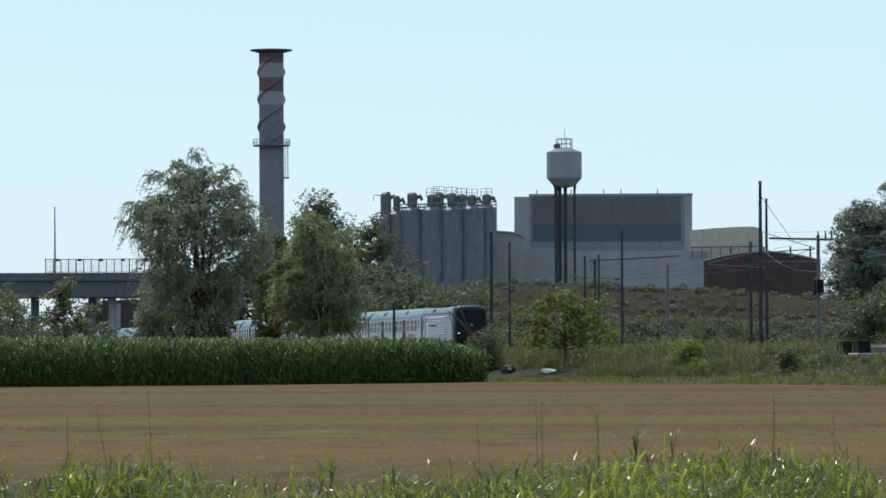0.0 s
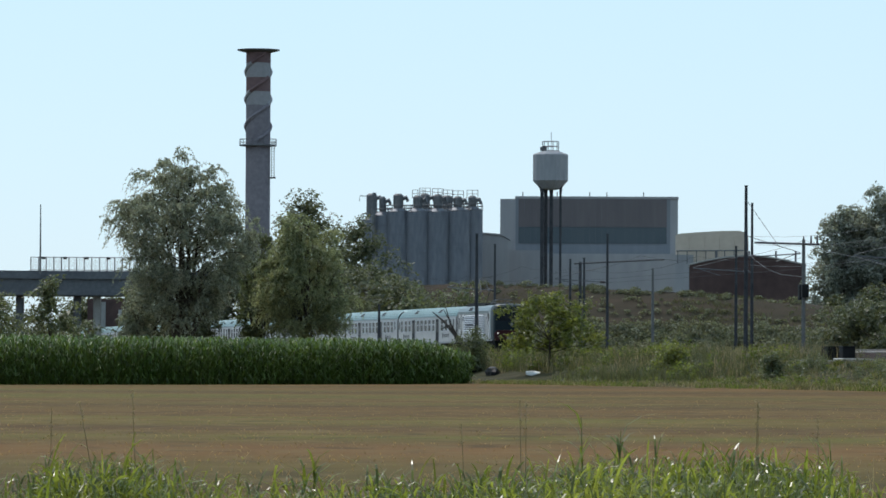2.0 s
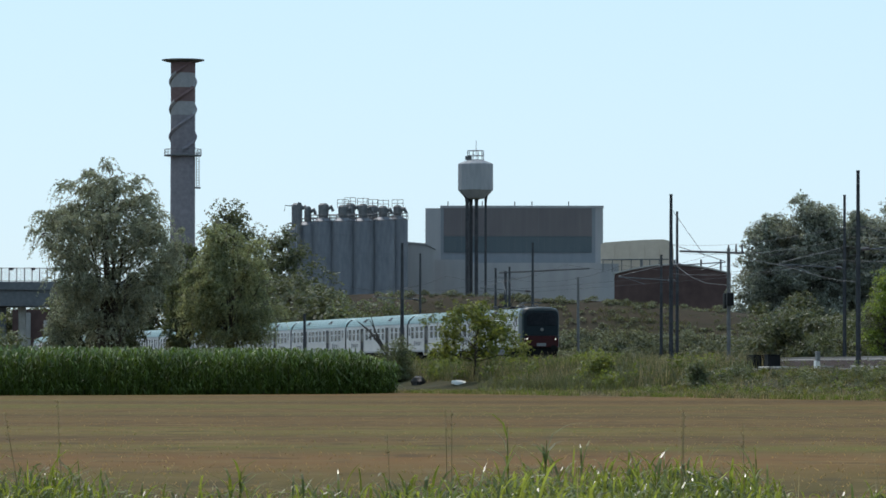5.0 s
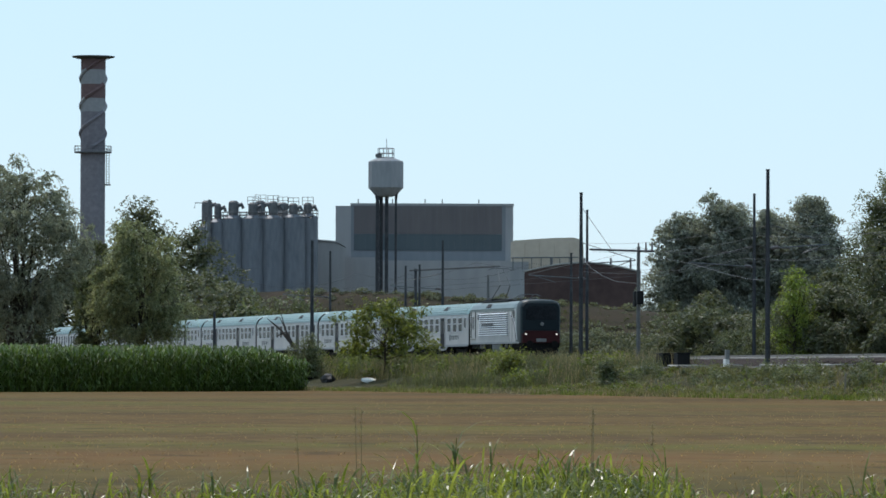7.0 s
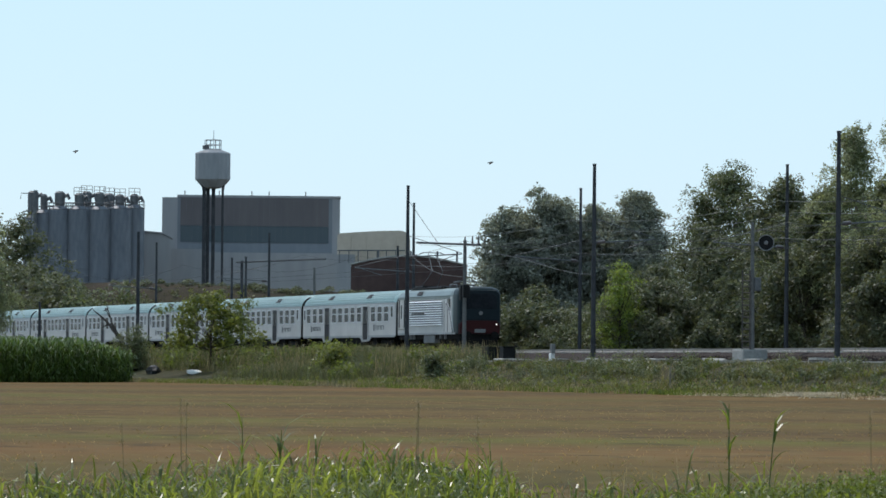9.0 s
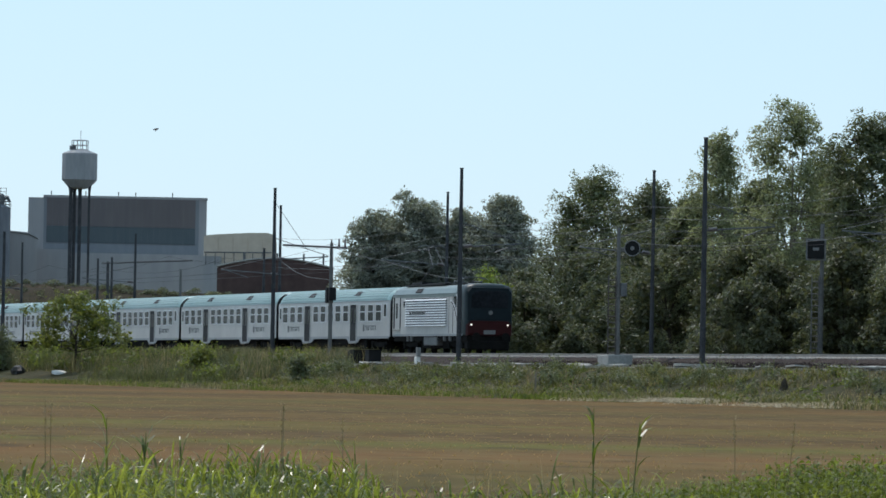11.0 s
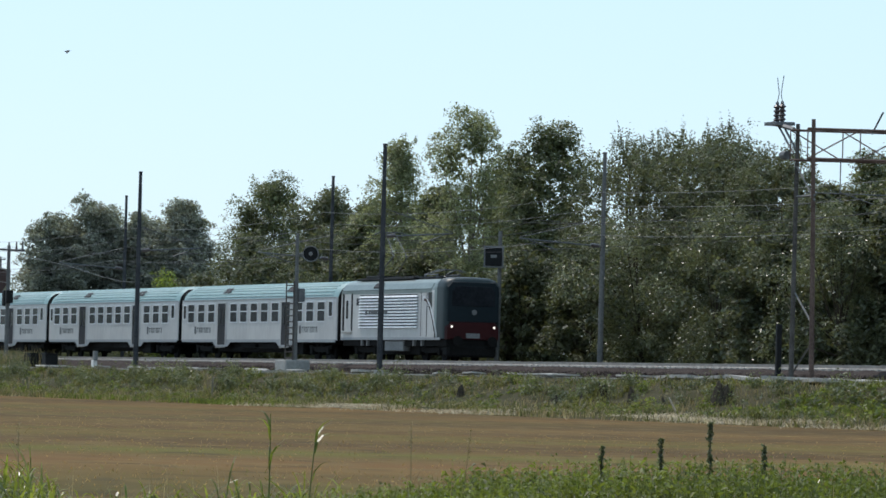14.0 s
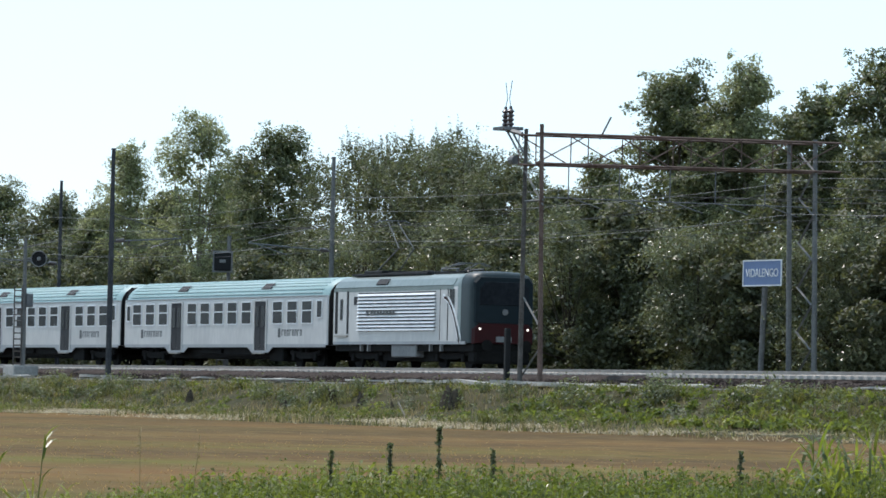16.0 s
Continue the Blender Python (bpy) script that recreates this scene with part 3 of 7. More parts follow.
def build_loco():
    """A 15.75 m electric locomotive; its coupling to the coaches is at x = 0, its cab points along +x."""
    c = thing("electric_locomotive", "white and green electric locomotive with a dark cab front", "locomotive")
    half = 1.45
    side = [(-1, 1.1), (-1, 2.2), (-1, 3.3), (-0.985, 3.42), (0.985, 3.42), (1, 3.3), (1, 2.2), (1, 1.1)]
    part("body", Shape().loft([ring_at(x, half * k, side) for x, k in ((0.3, 0.96), (0.42, 1.0), (13.3, 1.0), (13.7, 0.995))]), WHITE_T, c, "white body side")
    up = [(-0.985, 3.41), (-0.97, 3.52), (-0.86, 3.78), (-0.70, 3.93), (-0.45, 4.0), (0, 4.03), (0.45, 4.0), (0.70, 3.93), (0.86, 3.78), (0.97, 3.52), (0.985, 3.41)]
    rf = part("roof", Shape().loft([ring_at(x, half * k, up) for x, k in ((0.3, 0.95), (0.5, 1.0), (13.3, 1.0), (13.7, 0.995))]), GREEN_T, c, "grey-green roof", smooth=True)
    for s in (-1, 1):
        y0, y1 = sorted((s * 1.455, s * 1.43))
        part("cantrail", Shape().box(0.45, 13.2, y0, y1, 3.30, 3.45), GREEN_T, c, "grey-green band under the roof")
        y0, y1 = sorted((s * 1.235, s * 1.42))
        part("roof_side", Shape().loft([[(x, s * 1.425, 3.46), (x, s * 1.44, 3.5), (x, s * 1.27, 3.78), (x, s * 1.25, 3.75)] for x in (0.5, 13.2)]), GREEN_T, rf)
    part("vent", Shape().loft([[(x, -1.40, 3.56), (x, -1.28, 3.80), (x, -1.24, 3.84), (x, -1.42, 3.62)] for x in (5.0, 6.2)]), DOOR_T, rf, "dark roof vent")
    # cab: a rounded nose whose front is raked
    cab = Shape()
    sect = lambda x, w, zt, zb: [(x, -w, zb), (x, -w, zt - 0.55), (x, -w * 0.97, zt - 0.3), (x, -w * 0.86, zt - 0.1), (x, -w * 0.6, zt), (x, 0, zt + 0.03), (x, w * 0.6, zt), (x, w * 0.86, zt - 0.1), (x, w * 0.97, zt - 0.3), (x, w, zt - 0.55), (x, w, zb)]
    cab.loft([sect(13.65, 1.445, 4.02, 1.1), sect(13.8, 1.445, 4.04, 1.1), sect(13.98, 1.44, 4.05, 1.1)])
    cb = part("cab", cab, GREEN_T, c, "grey-green driver's cab", smooth=True)
    nose = Shape().loft([sect(13.98, 1.435, 4.045, 1.1), sect(14.5, 1.43, 4.045, 1.1), sect(14.75, 1.42, 4.02, 1.1), sect(14.92, 1.39, 3.97, 1.1), sect(15.02, 1.32, 3.88, 1.14), sect(15.07, 1.2, 3.75, 1.2)])
    part("nose", nose, CAB_GREEN, cb, "dark green rounded nose", smooth=True)
    front = lambda x, k, z0, z1: [(x, -k, z0), (x, -k, z1 - 0.25), (x, -k + 0.22, z1), (x, k - 0.22, z1), (x, k, z1 - 0.25), (x, k, z0)]
    part("cab_front", Shape().loft([front(14.97, 1.34, 1.9, 3.86), front(15.10, 1.28, 1.92, 3.80)]), DKGREEN_T, cb, "dark green front panel")
    part("windscreen", Shape().loft([front(15.105, 1.10, 2.66, 3.62), front(15.12, 1.08, 2.68, 3.60)]), GLASS_T, cb, "tinted windscreen")
    part("front_skirt", Shape().loft([front(14.95, 1.37, 1.05, 1.95), front(15.13, 1.30, 1.1, 1.9)]), RED_T, cb, "red band under the windscreen")
    part("number_panel", Shape().box(15.13, 15.15, -0.35, 0.35, 1.15, 1.38), GREYBOX, cb)
    for y in (-1.08, 1.08):
        part("headlight", Shape().loft([[(x, y + r * math.cos(a * math.tau / 12), 1.68 + r * math.sin(a * math.tau / 12)) for a in range(12)] for x, r in ((15.12, 0.06), (15.16, 0.045))]), LAMP, cb, "lit headlight")
    part("emblem", Shape().loft([[(x, 0.06 + 0.13 * math.cos(a * math.tau / 10), 2.38 + 0.13 * math.sin(a * math.tau / 10)) for a in range(10)] for x in (15.10, 15.118)]), GREYBOX, cb)
    for s in (-1, 1):
        y0, y1 = sorted((s * 1.435, s * 1.46))
        part("cab_window", Shape().box(12.85, 13.35, y0, y1, 2.55, 3.32), GLASS_T, cb, "dark cab side window")
        part("cab_door", Shape().box(11.95, 12.65, y0, y1, 1.2, 3.3), WHITE_T, cb)
        for xa in (11.88, 12.66):
            part("door_gap", Shape().box(xa, xa + 0.06, y0, y1, 1.2, 3.34), BLACK, cb)
        sw = Shape()
        for k, (w, zoff) in enumerate(((0.10, 0.0), (0.07, 0.30))):
            pts = [(12.15 + 0.20 * i + k * 0.30, 3.05 - 0.03 * i * i * 0.9 - zoff * 0.2) for i in range(9)]
            for (xa, za), (xb, zb) in zip(pts, pts[1:]):
                sw.loft([[(xa, y0 - 0.004, za - w), (xa, y1 + 0.004, za - w), (xa, y1 + 0.004, za + w), (xa, y0 - 0.004, za + w)],
                         [(xb, y0 - 0.004, zb - w), (xb, y1 + 0.004, zb - w), (xb, y1 + 0.004, zb + w), (xb, y0 - 0.004, zb + w)]])
        part("stripe", sw, SLAT, cb, "white sweeping stripe")
        rd = Shape()
        pts = [(12.30 + 0.20 * i, 2.98 - 0.030 * i * i) for i in range(9)]
        for (xa, za), (xb, zb) in zip(pts, pts[1:]):
            rd.loft([[(xa, y0 - 0.008, za - 0.05), (xa, y1 + 0.008, za - 0.05), (xa, y1 + 0.008, za + 0.05), (xa, y0 - 0.008, za + 0.05)],
                     [(xb, y0 - 0.008, zb - 0.05), (xb, y1 + 0.008, zb - 0.05), (xb, y1 + 0.008, zb + 0.05), (xb, y0 - 0.008, zb + 0.05)]])
        part("stripe", rd, RED_T, cb, "dark red sweeping stripe")
        # louvred side grille: each slat leans out at its foot
        gr = part("grille", Shape().box(3.2, 11.42, *sorted((s * 1.44, s * 1.456)), 1.60, 3.25), DOOR_T, c, "horizontally louvred side grille")
        for k in range(11):
            z = 1.62 + 0.148 * k
            yo, yi = s * 1.53, s * 1.457
            part("slat", Shape().loft([[(x, yi, z + 0.100), (x, yo, z + 0.02), (x, yo, z), (x, yi, z)] for x in (3.18, 11.44)]), SLAT, gr)
        y0, y1 = sorted((s * 1.44, s * 1.465))
        dr = part("door", Shape().box(0.95, 1.9, y0, y1, 1.5, 3.32), WHITE_T, c, "white side door with a tall window")
        part("pane", Shape().box(1.2, 1.5, *sorted((s * 1.45, s * 1.475)), 2.1, 3.0), GLASS_T, dr)
        for xa, xb in ((0.62, 0.9), (1.95, 2.12)):
            part("door_gap", Shape().box(xa, xb, *sorted((s * 1.44, s * 1.462)), 1.5, 3.34), BLACK, dr)
        part("step", Shape().box(0.7, 2.1, *sorted((s * 1.42, s * 1.52)), 1.36, 1.44), PALE_CONC, dr)
        part("small_vent", Shape().box(2.7, 3.1, y0, y1, 2.75, 3.1), DOOR_T, c)
        part("sill", Shape().box(0.45, 14.5, *sorted((s * 1.42, s * 1.462)), 1.04, 1.16), GREY_T, c)
        lg = Shape().box(4.2, 4.5, *sorted((s * 1.525, s * 1.536)), 2.28, 2.52)
        for k in range(8):
            lg.box(4.7 + 0.34 * k, 4.95 + 0.34 * k, *sorted((s * 1.525, s * 1.536)), 2.30, 2.50)
        tagged(part("marking", lg, PRINT, c, "faded grey lettering band"), kind="stuff")
        part("battery_box", Shape().box(6.7, 9.3, *sorted((s * 0.9, s * 1.38)), 0.5, 1.02, 0.04), GREYBOX, c, "grey equipment box under the body")
        for x in (3.4, 4.2, 10.8, 11.9):
            part("bracket", Shape().box(x, x + 0.12, *sorted((s * 1.3, s * 1.44)), 0.75, 1.06), GREYBOX, c)
    part("underframe", Shape().box(0.4, 15.0, -1.3, 1.3, 0.75, 1.12).box(5.0, 10.4, -1.0, 1.0, 0.35, 0.8).box(14.3, 15.05, -1.25, 1.25, 0.25, 0.8, 0.1), UNDER, c, "dark underframe and snowplough")
    for y in (-0.875, 0.875):
        part("buffer", Shape().tube([(14.9, y, 1.0), (15.40, y, 1.0)], 0.09, 10).tube([(15.40, y, 1.0), (15.46, y, 1.0)], 0.24, 14), UNDER, c)
    for x in (3.2, 12.2):
        bogie(c, x, 2.65)
    # roof gear
    for x in (10.8,):
        pg = Shape()
        for y in (-0.55, 0.55):
            pg.tube([(x - 0.9, y, 4.22), (x + 1.0, y, 4.22)], 0.03, 6)
            pg.tube([(x - 0.9, y, 4.25), (x + 0.95, y * 0.5, 4.42)], 0.025, 6)
            for dx in (-0.8, 0.8):
                pg.tube([(x + dx, y, 4.0), (x + dx, y, 4.22)], 0.07, 8)
        for dx in (0.75, 1.1):
            pg.tube([(x + dx, -0.8, 4.34), (x + dx, -0.5, 4.45), (x + dx, 0.5, 4.45), (x + dx, 0.8, 4.34)], 0.025, 6)
        part("pantograph", pg, STEEL, rf, "folded pantograph")
    up_ = Shape()
    for y in (-0.5, 0.5):
        up_.tube([(3.0, y, 4.25), (4.9, y * 0.7, 5.2)], 0.03, 6).tube([(4.9, y * 0.7, 5.2), (3.4, y * 0.45, 6.35)], 0.025, 6)
    up_.tube([(3.4, -0.85, 6.3), (3.4, -0.6, 6.42), (3.4, 0.6, 6.42), (3.4, 0.85, 6.3)], 0.03, 6)
    part("pantograph", up_, STEEL, rf, "raised pantograph")
    part("roof_frame", Shape().box(1.2, 9.4, -0.95, 0.95, 4.0, 4.10, 0.02).box(2.2, 4.2, -0.8, 0.8, 4.1, 4.24, 0.03).box(9.6, 12.6, -0.7, 0.7, 4.0, 4.08), BLACK, rf, "dark roof equipment frame")
    part("bus_bar", Shape().tube([(1.0, -0.5, 4.12), (9.0, -0.5, 4.16)], 0.03, 6).tube([(0.9, 0.3, 4.15), (12.4, 0.3, 4.17)], 0.03, 6), BLACK, rf)
    for x in (6.0, 7.2, 8.4, 12.6):
        part("insulator", Shape().lathe(x, -0.5, [(0.05, 4.0), (0.1, 4.03), (0.05, 4.06), (0.1, 4.09), (0.05, 4.12), (0.06, 4.16)], 10), INSUL, rf)
    return c


LOCO = build_loco()
COACHES = [build_coach()]
for i in range(1, 10):
    COACHES.append(copy_thing(COACHES[0], pose(0, 0, 0)))


def ballast_stones():
    """Loose stones on the near shoulder of the track bed."""
    rng = np.random.default_rng(8)
    n = 16000
    x, o = rng.uniform(-240, -118, n), rng.uniform(-3.6, -1.7, n)
    z = np.interp(o, [-3.6, -2.9, -2.3, -1.75], [1.50, 1.66, 1.80, 1.91])
    r = rng.uniform(0.03, 0.065, n)
    c = np.column_stack([x, 79.1 + o, z])
    t = rng.normal(size=(n, 3, 3))
    t /= np.linalg.norm(t, axis=2)[:, :, None]
    t *= r[:, None, None]
    a, b, d = t[:, 0], t[:, 1], t[:, 2]
    f = []
    for s1, s2, s3 in ((1, 1, 1), (1, 1, -1), (1, -1, 1), (1, -1, -1), (-1, 1, 1), (-1, 1, -1), (-1, -1, 1), (-1, -1, -1)):
        f.append(np.stack([c + a * s1, c + b * s2, c + d * s3], 1))
    tagged(quads("ballast_stones", np.concatenate(f), BALLAST, per=3), "loose grey-red ballast stones beside the track", "stones", kind="stuff")


ballast_stones()


# ---- factory beyond the railway ----
def frame_at(x, y, turn=0.0):
    """A pose at a far place whose x axis runs across the view to the right and whose y axis runs away from the camera."""
    return pose(x, y, 0, 0, 0, math.degrees(math.atan2(y, x)) - 90 + turn)


def build_chimney():
    c = thing("factory_chimney", "tall concrete chimney with faded red and white bands", "chimney", m=frame_at(-888.5, 143.3))
    bands = [(0, 49.6, 2.30, 2.27, CHIM, "bare concrete shaft"), (49.6, 52.1, 2.27, 2.27, CHIM_WHITE, "white band"), (52.1, 54.7, 2.27, 2.27, CHIM_RED, "red band"), (54.7, 57.4, 2.27, 2.28, CHIM_WHITE, "white band"), (57.4, 59.5, 2.28, 2.28, CHIM_RED, "red band")]
    for z0, z1, r0, r1, m, lb in bands:
        part("shaft", Shape().lathe(0, 0, [(r0, z0), (r1, z1)], 40), m, c, lb, smooth=True)
    for z0, z1, r0, r1, m, lb in bands:
        z0 = max(z0, 43.0)
        for k in range(2):
            n = int((z1 - z0) / 0.25) + 1
            pts = [(2.24 * math.cos(a), 2.24 * math.sin(a), z) for i in range(n + 1) for z in [z0 + (z1 - z0) * i / n] for a in [z * 0.62 + k * math.pi]]
            part("strake", Shape().tube(pts, 0.40, 6), m, c)
    top = Shape().lathe(0, 0, [(2.3, 59.3), (3.9, 59.7), (3.95, 59.9), (2.4, 60.0)], 32)
    part("cap", top, STEEL, c, "dark flared top platform")
    for z, r in ((42.0, 3.4), (36.2, 3.1)):
        g = Shape().lathe(0, 0, [(2.25, z), (r, z), (r, z + 0.25), (2.25, z + 0.25)], 28)
        if z > 40:
            pl = part("platform", g, STEEL, c)
            rl = Shape()
            for k in range(20):
                a = k * math.tau / 20
                rl.bar((r * math.cos(a), r * math.sin(a), z), (r * math.cos(a), r * math.sin(a), z + 1.3), 0.07)
            for zz in (0.7, 1.3):
                rl.tube([(r * math.cos(k * math.tau / 20), r * math.sin(k * math.tau / 20), z + zz) for k in range(21)], 0.04, 4)
            part("railing", rl, STEEL, pl)
    ld = Shape()
    for dx in (2.5, 3.0):
        ld.bar((dx, -0.6, 36), (dx, -0.6, 43), 0.08)
    for k in range(14):
        ld.tube([(2.45, -0.6, 36 + k * 0.5), (2.8, -1.0, 36 + k * 0.5), (3.15, -0.6, 36 + k * 0.5)], 0.04, 4)
    ld.box(2.2, 3.3, -1.1, -0.2, 36.0, 36.25)
    part("ladder", ld, STEEL, c, "caged side ladder")


def build_water_tower():
    c = thing("water_tower", "grey steel water tower on slim legs", "water tower", m=frame_at(-770.9, 172.5))
    part("tank", Shape().lathe(0, 0, [(0.8, 30.1), (1.7, 30.3), (2.85, 31.6), (2.85, 35.8), (2.7, 35.95), (1.2, 36.5), (0.6, 36.5)], 10), TANK, c, "faceted grey tank")
    for x, y in ((-1.35, -0.6), (-0.75, 0.9), (0.15, 0.0), (1.65, -0.4)):
        r = 0.30 if x < 1 else 0.20
        part("leg", Shape().tube([(x, y, 0), (x, y, 29.6), (x * 1.05, y, 31)], [r, r, r * 1.6], 10), POLE, c)
    rl = Shape()
    for k in range(10):
        a = k * math.tau / 10
        rl.bar((1.3 * math.cos(a), 1.3 * math.sin(a), 36.4), (1.3 * math.cos(a), 1.3 * math.sin(a), 38.0), 0.09)
    for z in (36.48, 37.2, 38.0):
        rl.tube([(1.3 * math.cos(k * math.tau / 10), 1.3 * math.sin(k * math.tau / 10), z) for k in range(11)], 0.045, 4)
    rl.box(-1.7, -0.6, -0.6, 0.6, 36.5, 37.1).bar((0.1, 0, 36.5), (0.1, 0, 39.6), 0.06)
    part("railing", rl, STEEL, c, "railing and aerial on the tank top")


def build_main_hall():
    c = thing("factory_hall", "large windowless factory hall clad in grey and blue sheet", "factory", m=frame_at(-799.0, 186.1, 0))
    W = 14.4
    part("wall", Shape().box(-13.0, W - 1.3, 0, 30, 0, 30.0), CLAD_BLUE, c, "blue-grey lower cladding")
    part("wall_end", Shape().box(W - 1.3, W, -0.02, 30, 0, 29.8), CLAD_LIGHT, c, "light corner strip")
    # this strip's lighter colour stands for sun on the left side wall
    part("wall_end", Shape().box(-15.6, -13.0, -0.02, 26, 0, 29.7), CLAD_LIGHT, c, "end strip coloured light as a sunlit side wall")
    for x in range(-12, 13):
        z0 = 23.4
        part("cladding_panel", Shape().box(x - 0.494, x + 0.494, -0.12, -0.02, z0 + 1.6, 29.7), CLAD_GREY, c)
        part("cladding_panel", Shape().box(x - 0.494, x + 0.494, -0.12, -0.02, z0 - 1.2, z0 + 1.55), CLAD_TEAL, c)
    part("parapet", Shape().box(-13.1, W + 0.1, -0.15, 30, 29.75, 30.15), CLAD_LIGHT, c)
    part("low_annex", Shape().box(-13.6, 18.7, -4, -0.2, 0, 20.4), CLAD_LIGHT, c, "pale low front annex")
    part("low_annex", Shape().box(-15.5, -8.5, -5.0, -4.05, 0, 20.9), CLAD_LIGHT, c, "pale low front annex")
    for x in (-11.8, -6.0, -0.5, 2.4, 8.6):
        part("roof_post", Shape().bar((x, 1, 30), (x, 1, 30.9), 0.12), STEEL, c)


def build_silos():
    rng = random.Random(2)
    spots = [(-8.0, 3.0, 1.6, 25.5), (-6.2, 0, 1.9, 26.2), (-3.6, -1, 2.0, 26.8), (-0.4, -1.5, 2.1, 26.8), (2.9, -1.5, 2.1, 26.8), (6.2, -1.2, 2.0, 27.0), (8.6, 0.5, 1.7, 27.2), (0.8, 3, 2.1, 27.0), (4.5, 3, 2.1, 27.0)]
    base = frame_at(-785.0, 153.7)
    for i, (x, y, r, h) in enumerate(spots):
        s = thing("storage_silo", "tall blue-grey steel storage silo with rooftop filters", "silo", "silo battery", m=base @ pose(x, y, 0))
        part("shell", Shape().lathe(0, 0, [(r, 0), (r, h - 0.2), (r * 0.9, h), (0.3, h + 0.7)], 28), SILO, s, "galvanised shell", smooth=True)
        sm = Shape()
        for z in np.arange(14, h, 1.5):
            sm.lathe(0, 0, [(r + 0.01, z), (r + 0.045, z + 0.05), (r + 0.01, z + 0.1)], 28, False)
        part("seams", sm, SILO, s)
        rl = Shape()
        for k in range(12):
            a = k * math.tau / 12
            rl.bar((r * math.cos(a), r * math.sin(a), h - 0.2), (r * math.cos(a), r * math.sin(a), h + 1.0), 0.07)
        for zz in (h - 0.1, h + 0.5, h + 1.0):
            rl.tube([(r * math.cos(k * math.tau / 12), r * math.sin(k * math.tau / 12), zz) for k in range(13)], 0.05, 4)
        part("railing", rl, STEEL, s)
        f = Shape()
        w = rng.uniform(0.55, 0.9)
        t = 26.9 + rng.uniform(2.3, 3.0)
        f.lathe(0, 0, [(w * 0.7, h), (w, h + 0.8), (w, t - 0.3), (w * 0.6, t)], 12)
        f.tube([(w * 0.5, 0, t - 1.0), (w + 0.45, 0, t - 0.6), (w + 0.75, 0, t - 1.3)], [0.34, 0.36, 0.26], 8)
        part("filter", f, STEEL, s, "dark dust filter")
        if i in (3, 4, 5, 6, 7, 8):
            g = Shape()
            for dx in (-0.9, 0, 0.9):
                g.bar((dx, -0.5, t - 0.4), (dx, -0.5, t + 0.9), 0.07)
            for z in (t - 0.4, t + 0.3, t + 0.9):
                g.bar((-0.9, -0.5, z), (0.9, -0.5, z), 0.06)
            part("catwalk", g, STEEL, s)
    v = thing("vent_pipe", "tall dark vent pipe with a hooked arm beside the silos", "pipe", m=base @ pose(-7.6, -2, 0))
    part("pipe", Shape().tube([(0, 0, 20), (0, 0, 29.2), (0.1, 0, 29.8)], 0.33, 10), STEEL, v)
    part("arm", Shape().tube([(0, 0, 29.2), (-2.3, 0, 29.3), (-2.4, 0, 28.4)], 0.08, 6), STEEL, v)


def build_back_halls():
    b = thing("beige_hall", "low beige hall with a rounded sheet roof", "factory", m=frame_at(-754.8, 195.5))
    prof = [(-5.9, 0), (-5.9, 22.5), (-5.3, 22.8), (-2.0, 23.05), (1.5, 23.25), (4.2, 23.3), (5.2, 23.05), (5.7, 22.5), (5.8, 21.6), (5.8, 0)]
    part("wall", Shape().loft([[(x, y, z) for x, z in prof] for y in (0, 16)]), BEIGE, b, "beige sheet wall with rounded roof edge")
    part("low_wall", Shape().box(-6.0, -3.0, -0.6, -0.1, 0, 19.4), CLAD_LIGHT, b, "pale low front wall")
    for x in (-3.6, -1.2, 1.2, 3.6):
        part("wall_rib", Shape().bar((x, -0.06, 16), (x, -0.06, 22.4), 0.10), BEIGE, b)
    pr = Shape()
    for x in np.arange(-5.5, 5, 1.5):
        pr.bar((x, -1.2, 18), (x, -1.2, 20.0), 0.1)
    pr.bar((-5.8, -1.2, 20), (5, -1.2, 20.1), 0.14)
    part("pipe_rack", pr, STEEL, b)
    r = thing("brown_storage_hall", "wide red-brown storage hall with a shallow curved roof", "factory", m=frame_at(-618.4, 164.9))
    arch = [(-7.6, 0), (-7.6, 14.5)] + [(-7.6 + 15.3 * i / 12, 14.6 + 1.35 * math.sin(math.pi * (i + 0.5) / 13)) for i in range(13)] + [(7.7, 14.6), (7.7, 0)]
    part("wall", Shape().loft([[(x, y, z) for x, z in arch] for y in (0, 20)]), BROWN, r, "red-brown curved wall")
    e = Shape()
    pts = [(x, -0.08, z + 0.06) for x, z in arch[1:-1]]
    e.tube(pts, 0.13, 6)
    part("roof_edge", e, PALE_CONC, r)
    for x in (-4.0, 0.3, 3.8, 6.4):
        part("roof_vent", Shape().tube([(x, 2, 15.2), (x, 2, 16.7)], 0.13, 8), STEEL, r)


def build_pump_house():
    c = thing("pump_house", "small pale gabled building between silos and hall", "building", m=frame_at(-790.0, 168.2))
    part("wall", Shape().loft([[(x, y, z) for x, z in ((-3.4, 0), (-3.4, 23.4), (0.2, 23.1), (1.6, 22.4), (1.6, 0))] for y in (0, 6)]), CLAD_LIGHT, c)
    part("roof", Shape().loft([[(x, y, z) for x, z in ((-3.6, 23.45), (-3.6, 23.7), (0.3, 23.4), (1.7, 22.65), (1.7, 22.4), (0.3, 23.15))] for y in (-0.2, 6.2)]), CLAD_LIGHT, c)


build_pump_house()
build_chimney()
build_water_tower()
build_main_hall()
build_silos()
build_back_halls()


